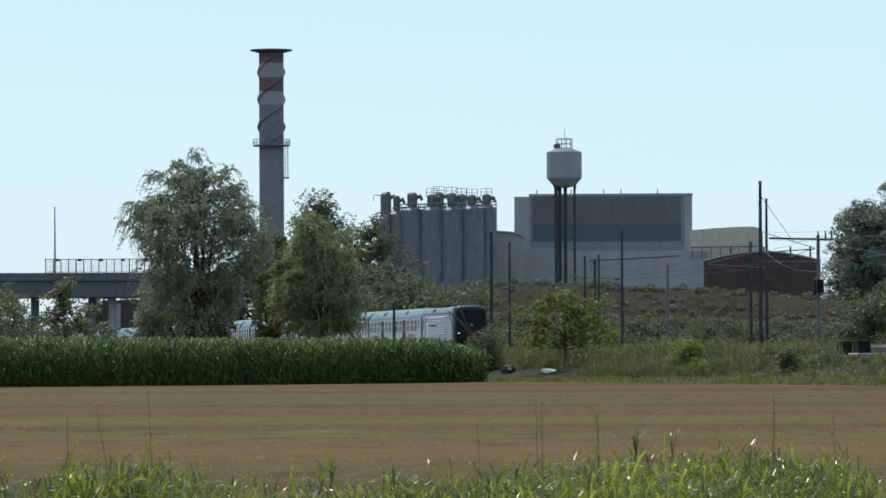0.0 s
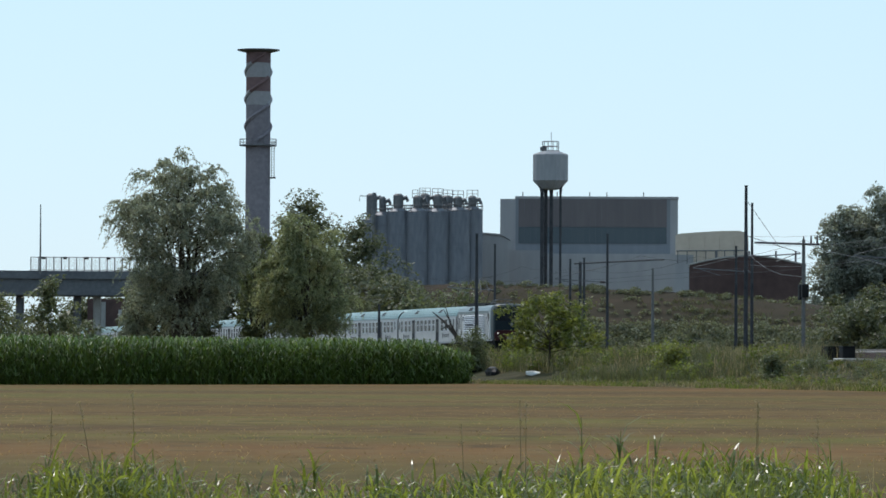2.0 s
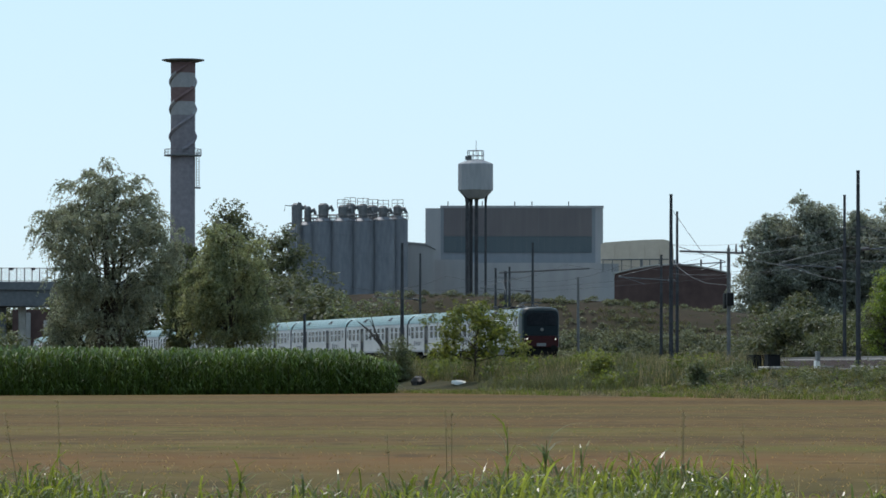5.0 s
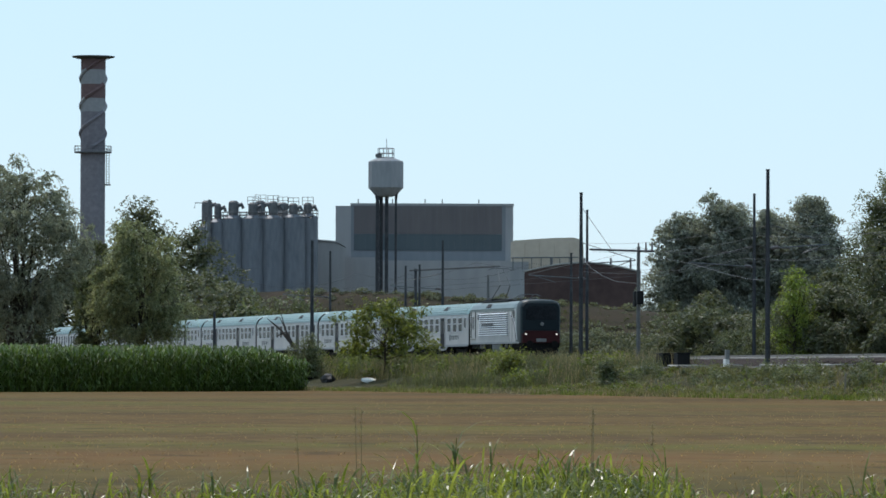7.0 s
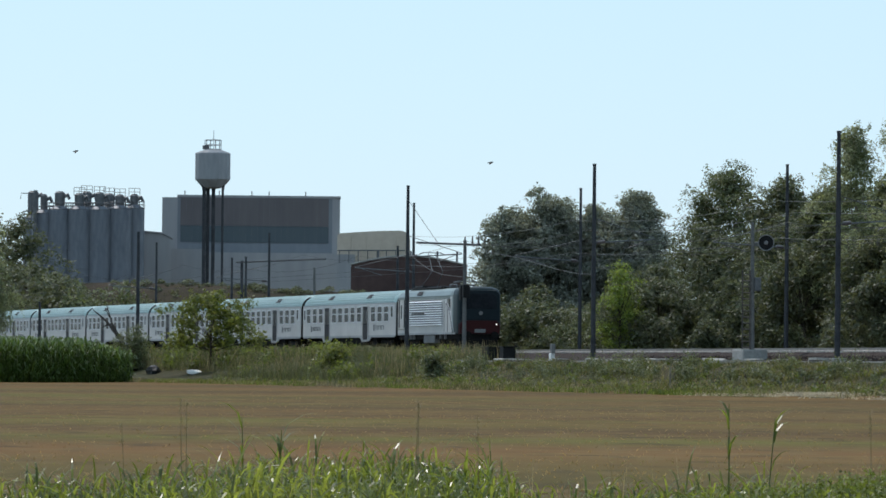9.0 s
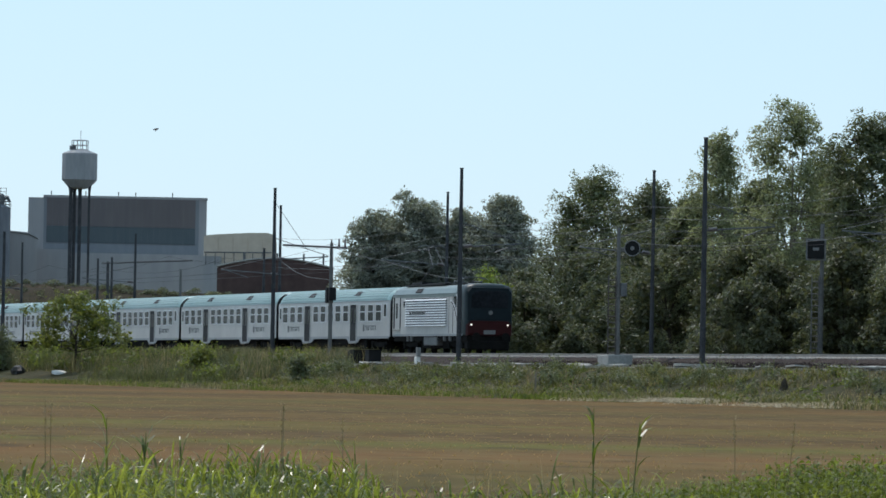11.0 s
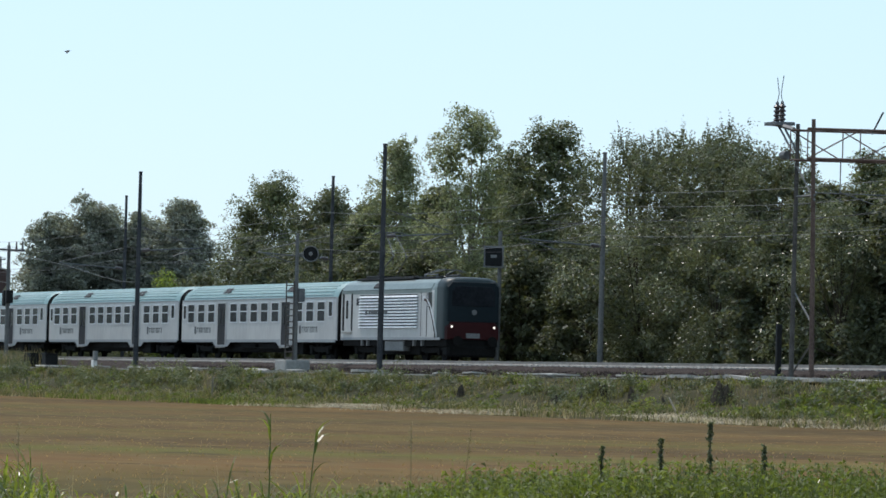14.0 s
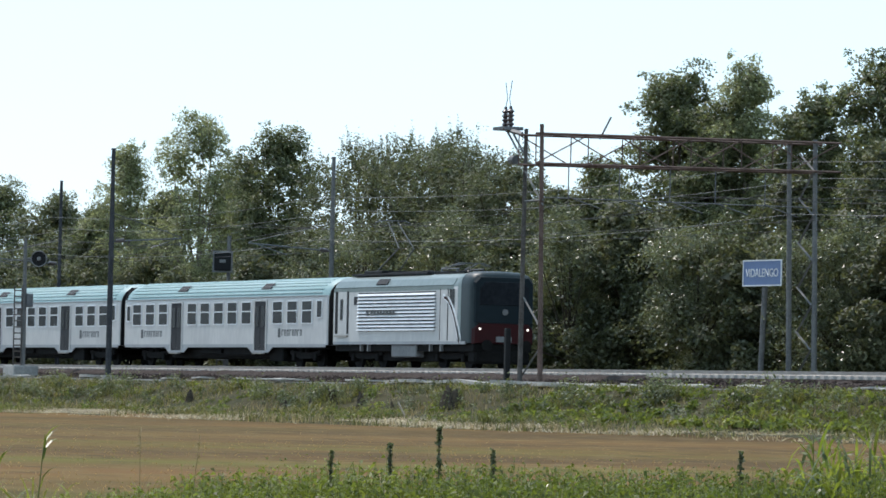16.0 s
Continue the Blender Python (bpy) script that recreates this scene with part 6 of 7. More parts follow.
def build_bank_weeds():
    rng = np.random.default_rng(21)

    def scatter(n, x0, x1, y0, y1, clump=None):
        x, y = rng.uniform(x0, x1, n), rng.uniform(y0, y1, n)
        keep = np.array([noise.noise((a * 0.12, b * 0.25, 7)) for a, b in zip(x, y)]) > (clump if clump is not None else -2)
        keep &= ~bare(x, y)
        return np.column_stack([x[keep], y[keep]])

    xy = scatter(36000, -330, -108, 63.0, 73.6, 0.0)
    h = rng.uniform(0.10, 0.36, len(xy))
    tagged(quads("bank_grass", blades(rng, xy, ground_many(xy[:, 0], xy[:, 1]) - 0.03, h, rng.uniform(0.010, 0.024, len(xy))), BANKGRASS), "rough green grass on the railway bank", "grass", kind="stuff")
    xy = scatter(26000, -335, -108, 62.6, 74.0, -0.3)
    h = rng.uniform(0.08, 0.34, len(xy))
    tagged(quads("bank_dry_grass", blades(rng, xy, ground_many(xy[:, 0], xy[:, 1]) - 0.03, h, rng.uniform(0.010, 0.022, len(xy))), DRYGRASS), "straw-coloured dry grass on the railway bank", "grass", kind="stuff")
    xy = scatter(34000, -400, -262, 66.0, 77.0)
    h = rng.uniform(0.4, 1.15, len(xy))
    tagged(quads("tall_grass", blades(rng, xy, ground_many(xy[:, 0], xy[:, 1]) - 0.03, h, rng.uniform(0.008, 0.022, len(xy))), TALLGRASS), "tall unmown grass beside the railway", "grass", kind="stuff")
    m = 20000
    x = -335 + 150 * rng.random(m) ** 0.9
    y = 64.1 + rng.normal(0, 0.9, m)
    keep = (np.array([noise.noise((a * 0.06, 8.2, b * 0.3)) for a, b in zip(x, y)]) > -0.05) & (y > 62.9)
    xy = np.column_stack([x, y])[keep]
    tagged(quads("toe_grass", blades(rng, xy, ground_many(xy[:, 0], xy[:, 1]) - 0.02, rng.uniform(0.08, 0.26, len(xy)), rng.uniform(0.012, 0.026, len(xy))), WEED), "fresh bright grass along the field's far edge", "grass", kind="stuff")
    xy = scatter(8000, -400, -262, 68.0, 77.0, -0.05)
    h = rng.uniform(0.7, 1.35, len(xy))
    tagged(quads("seeding_grass", blades(rng, xy, ground_many(xy[:, 0], xy[:, 1]) - 0.03, h, rng.uniform(0.008, 0.018, len(xy)), 0.2), DRYGRASS), "dry seeding grass heads beside the railway", "grass", kind="stuff")
    # leafy weeds
    m = 620
    x, y = rng.uniform(-330, -108, m), rng.uniform(65.2, 73.4, m)
    r = rng.uniform(0.10, 0.34, m)
    x = np.where(bare(x, y), x + 60, x)
    c = np.column_stack([x, y, ground_many(x, y) + r * 0.35])
    tagged(quads("bank_weeds", leaves(rng, c, r, 28000, 0.075, 0.85), WEED), "leafy green weeds on the railway bank", "weeds", kind="stuff")
    m = 330
    x, y = rng.uniform(-330, -108, m), rng.uniform(68.6, 72.8, m)
    r = rng.uniform(0.10, 0.34, m)
    x = np.where(bare(x, y), x + 60, x)
    c = np.column_stack([x, y, ground_many(x, y) + r * 0.6])
    tagged(quads("dark_weeds", leaves(rng, c, r, 16000, 0.07, 1.2), L_DARK), "dark dry weed clumps on the railway bank", "weeds", kind="stuff")
    m = 330
    x, y = rng.uniform(-152, -110, m), rng.uniform(67.0, 72.6, m)
    r = rng.uniform(0.12, 0.3, m)
    c = np.column_stack([x, y, ground_many(x, y) + 0.18])
    tagged(quads("broad_leaves", leaves(rng, c, r, 9000, 0.11, 0.5), WEED), "broad sunlit creeper leaves on the railway bank", "weeds", kind="stuff")
    x, y = rng.uniform(-190, -112, 22000), 64.9 + rng.normal(0, 1.1, 22000)
    keep = np.array([noise.noise((a * 0.13, b * 0.5, 2)) for a, b in zip(x, y)]) > 0.06
    xy = np.column_stack([x, y])[keep]
    tagged(quads("straw_litter", blades(rng, xy, ground_many(xy[:, 0], xy[:, 1]) + 0.02, rng.uniform(0.05, 0.16, len(xy)), np.full(len(xy), 0.022), 2.0), STRAW), "pale straw litter at the foot of the bank", "straw", kind="stuff")
    m = 260
    x, y = rng.uniform(-300, -110, m), rng.uniform(69.6, 72.3, m)
    r = rng.uniform(0.15, 0.42, m)
    keep = np.array([noise.noise((a * 0.09, 3.3, 5)) for a in x]) > -0.1
    x, y, r = x[keep], y[keep], r[keep]
    c = np.column_stack([x, y, ground_many(x, y) + r * 0.9])
    tagged(quads("tall_weeds", leaves(rng, c, r, 26000, 0.06, 1.3), L_MID), "tall tangled weeds along the top of the bank", "weeds", kind="stuff")
    xy = np.repeat(np.column_stack([x, y]), 40, 0) + rng.normal(0, 0.3, (len(x) * 40, 2))
    tagged(quads("weed_stems", blades(rng, xy, ground_many(xy[:, 0], xy[:, 1]) - 0.03, rng.uniform(0.2, 0.6, len(xy)), rng.uniform(0.005, 0.014, len(xy)), 0.3), BANKGRASS), "long stems of weeds along the top of the bank", "weeds", kind="stuff")
    # scrub on the road bank
    def slope(m, k, lo, hi, n, size, name, label):
        y = rng.uniform(92, 190, m)
        cx = np.interp(y, [92, 104, 128, 147, 175, 200], [-600, -512, -504, -496, -480, -465])
        cz = np.interp(y, [92, 104, 128, 147, 175, 200], [10.6, 10.1, 9.2, 7.2, 4.8, 3.0])
        o = np.interp(k, [0, 0.05, 0.3, 0.56, 0.78, 1.0], [26, 24, 17, 11, 6, 0])
        d = np.column_stack([cx, y]) / np.hypot(cx, y)[:, None]
        c = np.column_stack([cx - d[:, 0] * o, y - d[:, 1] * o, cz * k + 0.25])
        tagged(quads(name, leaves(rng, c, rng.uniform(lo, hi, m), n, size, 0.7, True), L_SCRUB), label, "scrub", kind="stuff")

    slope(2600, 0.58 * rng.random(2600) ** 1.1, 0.5, 1.3, 210000, 0.18, "bank_scrub", "dense low green scrub on the road bank")
    slope(520, rng.uniform(0.5, 0.97, 520), 0.2, 0.5, 22000, 0.13, "slope_tufts", "scattered low tufts on the bare earth slope")
    slope(120, rng.uniform(0.93, 1.0, 120), 0.25, 0.75, 12000, 0.15, "crest_scrub", "ragged low scrub along the bank's crest")
    # dry grass in level bands on the bare slope, and a pale edge along the crest
    m = 34000
    y, k = rng.uniform(92, 190, m), rng.choice([0.60, 0.70, 0.79, 0.88, 0.97, 1.0], m) + rng.normal(0, 0.018, m)
    keep = np.array([noise.noise((a * 0.11, b * 3.0, 15)) for a, b in zip(y, k)]) > -0.05
    y, k = y[keep], np.clip(k[keep], 0.5, 1.0)
    cx = np.interp(y, [92, 104, 128, 147, 175, 200], [-600, -512, -504, -496, -480, -465])
    cz = np.interp(y, [92, 104, 128, 147, 175, 200], [10.6, 10.1, 9.2, 7.2, 4.8, 3.0])
    o = np.interp(k, [0, 0.05, 0.3, 0.56, 0.78, 0.93, 1.0], [26, 24, 17, 11, 6, 2.5, 0])
    d = np.column_stack([cx, y]) / np.hypot(cx, y)[:, None]
    xy = np.column_stack([cx, y]) - d * o[:, None]
    tagged(quads("slope_dry_grass", blades(rng, xy, cz * k - 0.05, rng.uniform(0.12, 0.5, len(xy)), rng.uniform(0.02, 0.05, len(xy)), 0.6), TALLGRASS), "dry grass in bands on the bare earth slope", "grass", kind="stuff")
    # arching tussocks that hang over the steep part of the bank
    m = 1700
    x, y = -108 - 222 * rng.random(m) ** 1.5, rng.uniform(64.6, 73.0, m)
    keep = np.array([noise.noise((a * 0.10, b * 0.35, 17)) for a, b in zip(x, y)]) > 0.0
    keep &= ~bare(x, y)
    x, y = x[keep], y[keep]
    per = 26
    xy = np.repeat(np.column_stack([x, y]), per, 0) + rng.normal(0, 0.17, (len(x) * per, 2))
    hh = np.repeat(rng.uniform(0.25, 0.62, len(x)), per) * rng.uniform(0.6, 1.1, len(xy))
    v = arching(rng, xy, hh, rng.uniform(0.010, 0.021, len(xy)), rng.uniform(0.4, 1.6, len(xy)), ground_many(xy[:, 0], xy[:, 1]) - 0.04)
    tagged(quads("bank_tussocks", v, BANKGRASS), "arching green grass tussocks on the railway bank", "grass", kind="stuff")
    m = 150
    x, y = rng.uniform(-400, -265, m), rng.uniform(66.5, 76.5, m)
    y = np.where(bare(x, y), y + 5.8, y)
    r = rng.uniform(0.25, 0.8, m)
    c = np.column_stack([x, y, ground_many(x, y) + r * 0.7])
    tagged(quads("rank_weeds", leaves(rng, c, r, 26000, 0.12, 0.9), WEED), "rank green weeds in the unmown grass", "weeds", kind="stuff")


build_bank_weeds()


# ---- verge grass close to the camera ----
def shoots(rng, xy, top, per, long, wide):
    """Leafy grass shoots: upright stems with leaves that rise, arch over and hang at their tips."""
    n = len(xy)
    stem_h = top * rng.uniform(0.72, 0.96, n)
    tilt = rng.normal(0, 0.06, (n, 2))
    a = rng.uniform(0, math.tau, n)
    s = np.column_stack([np.cos(a), np.sin(a), np.zeros(n)]) * 0.003
    foot, head = np.column_stack([xy, np.zeros(n)]), np.column_stack([xy + tilt * stem_h[:, None], stem_h])
    out = [np.stack([foot - s, foot + s, head + s * 0.5, head - s * 0.5], 1)]
    i = np.repeat(np.arange(n), per)
    m = len(i)
    u = np.tile(np.linspace(0.45, 1.0, per), n) * rng.uniform(0.94, 1.03, m)
    root = foot[i] + (head - foot)[i] * u[:, None]
    a = rng.uniform(0, math.tau, m)
    o = np.column_stack([np.cos(a), np.sin(a), np.zeros(m)])
    side = np.column_stack([-o[:, 1], o[:, 0], rng.normal(0, 0.3, m)]) * (wide * rng.uniform(0.6, 1.25, m))[:, None]
    ln = long * rng.uniform(0.55, 1.3, m)
    rise, drop, reach = rng.uniform(0.75, 1.15, m), rng.uniform(0.35, 1.35, m) * np.where(u > 0.95, 0.55, 1.0), rng.uniform(0.35, 0.85, m)
    ks, wd = (0, 0.25, 0.5, 0.72, 0.88, 1.0), (0.7, 1.0, 1.0, 0.8, 0.5, 0.05)
    pts = [root + o * (ln * reach * (0.5 * k + 0.5 * k * k))[:, None] + np.column_stack([np.zeros((m, 2)), ln * (rise * k - drop * k ** 2.6)]) for k in ks]
    out += [np.stack([p - side * w0, p + side * w0, q + side * w1, q - side * w1], 1) for p, q, w0, w1 in zip(pts, pts[1:], wd, wd[1:])]
    return np.concatenate(out)


def herbs(rng, xy, top, per, size):
    """Leafy weeds: thin upright stems set with small pointed leaves, smaller towards the tip."""
    n = len(xy)
    h = top * rng.uniform(0.70, 1.0, n)
    tilt = rng.normal(0, 0.10, (n, 2))
    a = rng.uniform(0, math.tau, n)
    s = np.column_stack([np.cos(a), np.sin(a), np.zeros(n)]) * 0.002
    foot, head = np.column_stack([xy, np.zeros(n)]), np.column_stack([xy + tilt * h[:, None], h])
    i = np.repeat(np.arange(n), per)
    m = len(i)
    u = np.tile(np.linspace(0.45, 1.0, per), n) * rng.uniform(0.96, 1.02, m)
    a = rng.uniform(0, math.tau, m)
    up = rng.normal(0.15, 0.45, m)
    d = np.column_stack([np.cos(a), np.sin(a), up])
    d /= np.linalg.norm(d, axis=1)[:, None]
    e = np.column_stack([-np.sin(a), np.cos(a), rng.normal(0, 0.35, m)])
    ln = (size * rng.uniform(0.6, 1.4, m) * (1.45 - 0.8 * u))[:, None]
    p = foot[i] + (head - foot)[i] * u[:, None]
    mid = p + d * ln * 0.5 + np.array([0, 0, 0.004])
    tip = p + d * ln - np.column_stack([np.zeros((m, 2)), 0.35 * ln[:, 0]])
    return np.concatenate([np.stack([foot - s, foot + s, head + s * 0.5, head - s * 0.5], 1), np.stack([p, mid + e * ln * 0.28, tip, mid - e * ln * 0.28], 1)])


VERGE_YAW = [69.0, 69.6, 70.3, 70.8, 71.8, 72.4, 73.6, 74.1, 75.3, 76.2, 76.5, 77.4, 78.4, 78.8, 79.6, 80.3, 81.8, 82.2, 83.4, 83.7, 86.0]
VERGE_TOP = [0.48, 0.42, 0.42, 0.49, 0.47, 0.42, 0.40, 0.48, 0.48, 0.48, 0.54, 0.53, 0.48, 0.42, 0.43, 0.42, 0.42, 0.52, 0.50, 0.42, 0.43]


def build_verge():
    rng = np.random.default_rng(31)
    xy = polar(rng, 9000, 68.6, 86, 19.8, 24.5)
    yaw = np.degrees(np.arctan2(-xy[:, 0], xy[:, 1]))
    lump = np.array([noise.noise((a * 1.1, b * 1.1, 1)) for a, b in xy])
    patch = np.array([noise.noise((a * 0.4, b * 0.4, 12)) for a, b in xy])
    top = np.interp(yaw, VERGE_YAW, VERGE_TOP) + 0.15 * lump + 0.08 * patch + 0.08 * rng.random(len(xy)) ** 4
    keep = rng.random(len(xy)) < np.clip(0.42 + 2.0 * lump + 1.2 * patch, 0.03, 1) * np.interp(yaw, [68.6, 69.6, 73.6, 74.1, 79, 80, 86], [0.25, 0.5, 0.5, 1.0, 0.9, 0.6, 0.6])
    xy, top, yaw = xy[keep], top[keep], yaw[keep]
    tagged(quads("verge_grass", shoots(rng, xy, top, 7, 0.18, 0.0046), GRASS), "leafy sunlit grass at the field's near edge", "grass", kind="stuff")
    # taller tufts whose wide leaves arch over
    cl = np.vstack([polar(rng, 8, 76.3, 78.6, 20, 23), polar(rng, 5, 74.2, 76.2, 20, 23), polar(rng, 4, 82.1, 83.5, 20, 23), polar(rng, 3, 70.6, 72.0, 20, 23)])
    xy = np.repeat(cl, 22, 0) + rng.normal(0, 0.11, (len(cl) * 22, 2))
    yaw = np.degrees(np.arctan2(-xy[:, 0], xy[:, 1]))
    v = shoots(rng, xy, np.interp(yaw, VERGE_YAW, VERGE_TOP) * rng.uniform(0.85, 1.12, len(xy)), 7, 0.22, 0.0060)
    tagged(quads("grass_tufts", v, GRASS), "tall arching grass tufts at the field's near edge", "grass", kind="stuff")
    xy = polar(rng, 420, 62, 86, 19, 26)
    v = arching(rng, xy, rng.uniform(0.5, 0.76, len(xy)), rng.uniform(0.0012, 0.0022, len(xy)), rng.uniform(0.05, 0.5, len(xy)))
    tagged(quads("verge_dry_stems", v, DRYGRASS), "thin dry grass stems at the field's near edge", "grass", kind="stuff")
    xy = polar(rng, 11500, 59, 73.0, 20.3, 23.6)
    yaw = np.degrees(np.arctan2(-xy[:, 0], xy[:, 1]))
    lump = np.array([noise.noise((a * 1.3, b * 1.3, 9)) + 0.5 * noise.noise((a * 4, b * 4, 2)) for a, b in xy])
    top = np.interp(yaw, [59, 61.5, 64, 67.6, 68.8, 69.6, 71, 73.8], [0.82, 0.765, 0.735, 0.725, 0.70, 0.585, 0.50, 0.46]) + 0.085 * lump
    tagged(quads("verge_weeds", herbs(rng, xy, top, 16, 0.039), WEED), "dense leafy weeds at the field's near edge", "weeds", kind="stuff")
    xy = polar(rng, 900, 59, 69.4, 20.5, 24.5)
    yaw = np.degrees(np.arctan2(-xy[:, 0], xy[:, 1]))
    v = shoots(rng, xy, np.interp(yaw, [59, 64, 68, 69.4], [0.62, 0.57, 0.55, 0.48]) + rng.uniform(-0.08, 0.05, len(xy)), 6, 0.15, 0.0040)
    tagged(quads("weed_blades", v, GRASS), "narrow bright grass leaves growing through the weeds", "grass", kind="stuff")
    xy = polar(rng, 260, 59.5, 61.9, 20.5, 23.5)
    tagged(quads("reed_clump", shoots(rng, xy, rng.uniform(0.62, 0.92, len(xy)), 8, 0.24, 0.0075), GRASS), "tall reedy grass clump at the field's near edge", "grass", kind="stuff")


def build_stubble():
    rng = np.random.default_rng(41)

    def spread(n, level, sx, sy, k):
        a, d = np.radians(rng.uniform(60, 86, n)), 34 + 190 * rng.random(n) ** 1.5
        xy = np.column_stack([-d * np.sin(a), d * np.cos(a)])
        keep = np.array([noise.noise((p * sx, q * sy, k)) for p, q in xy]) > level
        return xy[keep & (xy[:, 1] < 62)]

    xy = spread(24000, -0.2, 0.35, 0.12, 3)
    tagged(quads("field_stubble", blades(rng, xy, np.zeros(len(xy)), rng.uniform(0.012, 0.045, len(xy)), rng.uniform(0.003, 0.008, len(xy)), 1.2), STUBBLE), "short dry stubble on the mown field", "stubble", kind="stuff")
    xy = spread(12000, 0.2, 0.16, 0.03, 6)
    tagged(quads("field_sprouts", blades(rng, xy, np.zeros(len(xy)), rng.uniform(0.008, 0.032, len(xy)), rng.uniform(0.003, 0.008, len(xy)), 1.8), SPROUT), "yellow-green sprouts in swaths on the mown field", "sprouts", kind="stuff")


build_stubble()


def stalk(yaw, top, kind, seed):
    """A single tall weed stalk in the verge: seedy dock, pale reed or thin grass head."""
    rng = np.random.default_rng(seed)
    a = radians(yaw)
    t = thing("weed_stalk", {"dock": "dark leafy seeding dock stalk in the verge", "reed": "tall green stalk with pale hanging leaves", "thin": "thin dry grass stalk with a seed head"}[kind], "weed", "tall stalks in the verge", m=pose(-22 * math.sin(a), 22 * math.cos(a), 0))
    b = rng.normal(0, 0.012 if kind == "dock" else 0.04, 2)
    w = {"dock": 0.006, "reed": 0.005, "thin": 0.003}[kind]
    part("stem", Shape().tube([(0, 0, 0), (b[0] * 0.3, b[1] * 0.3, top * 0.5), (b[0], b[1], top)], [w, w * 0.8, w * 0.35], 5), BARK if kind == "dock" else GRASS if kind == "reed" else DRYGRASS, t)
    k = {"dock": 260, "reed": 0, "thin": 26}[kind]
    if k:
        u = rng.uniform(0.66 if kind == "dock" else 0.86, 1.0, k)
        wide = np.where(kind == "dock", 0.007 * (1.02 - u) / 0.36 + 0.002, 0.006)
        u = np.clip(u ** np.where(kind == "dock", 1.25, 1.0), 0.62, 1.0)
        c = np.column_stack([b[0] * u + rng.normal(0, 1, k) * wide, b[1] * u + rng.normal(0, 1, k) * wide, u * top])
        tagged(quads("seed_head", leaves(rng, c, np.full(k, 0.008), k * 2, 0.010 if kind == "dock" else 0.005), L_MID if kind == "dock" else DRYGRASS, t), kind="stuff")
    else:
        n = 5
        xy = np.tile([[0.0, 0.0]], (n, 1))
        v = arching(rng, xy, rng.uniform(0.12, 0.2, n), rng.uniform(0.005, 0.008, n), rng.uniform(0.6, 1.2, n))
        v = v.reshape(4, n, 4, 3) + np.array([[b[0] * q, b[1] * q, top * q] for q in rng.uniform(0.7, 0.95, n)])[None, :, None, :]
        quads("leaf", v.reshape(-1, 3), GRASS, t)


stalk(77.70, 0.91, 'thin', 50)
stalk(78.35, 0.80, 'thin', 51)
stalk(83.26, 0.86, 'thin', 52)
stalk(82.22, 0.95, 'thin', 53)
stalk(76.97, 0.83, 'reed', 54)
stalk(82.62, 0.89, 'thin', 55)
stalk(74.94, 0.91, 'thin', 56)
stalk(76.60, 0.77, 'reed', 57)
stalk(71.27, 0.91, 'reed', 58)
stalk(70.86, 0.85, 'reed', 59)
stalk(66.08, 0.92, 'dock', 60)
stalk(66.64, 0.84, 'dock', 61)
stalk(65.41, 0.83, 'dock', 62)
stalk(67.44, 0.80, 'dock', 63)
stalk(61.66, 0.92, 'reed', 64)
stalk(77.66, 0.90, 'thin', 65)
stalk(74.20, 0.85, 'thin', 66)
stalk(69.60, 0.89, 'thin', 67)
stalk(69.07, 0.86, 'thin', 68)
stalk(74.99, 0.90, 'thin', 69)
stalk(62.52, 0.84, 'dock', 70)
stalk(80.20, 0.63, 'reed', 71)
stalk(80.25, 0.61, 'reed', 72)

build_verge()


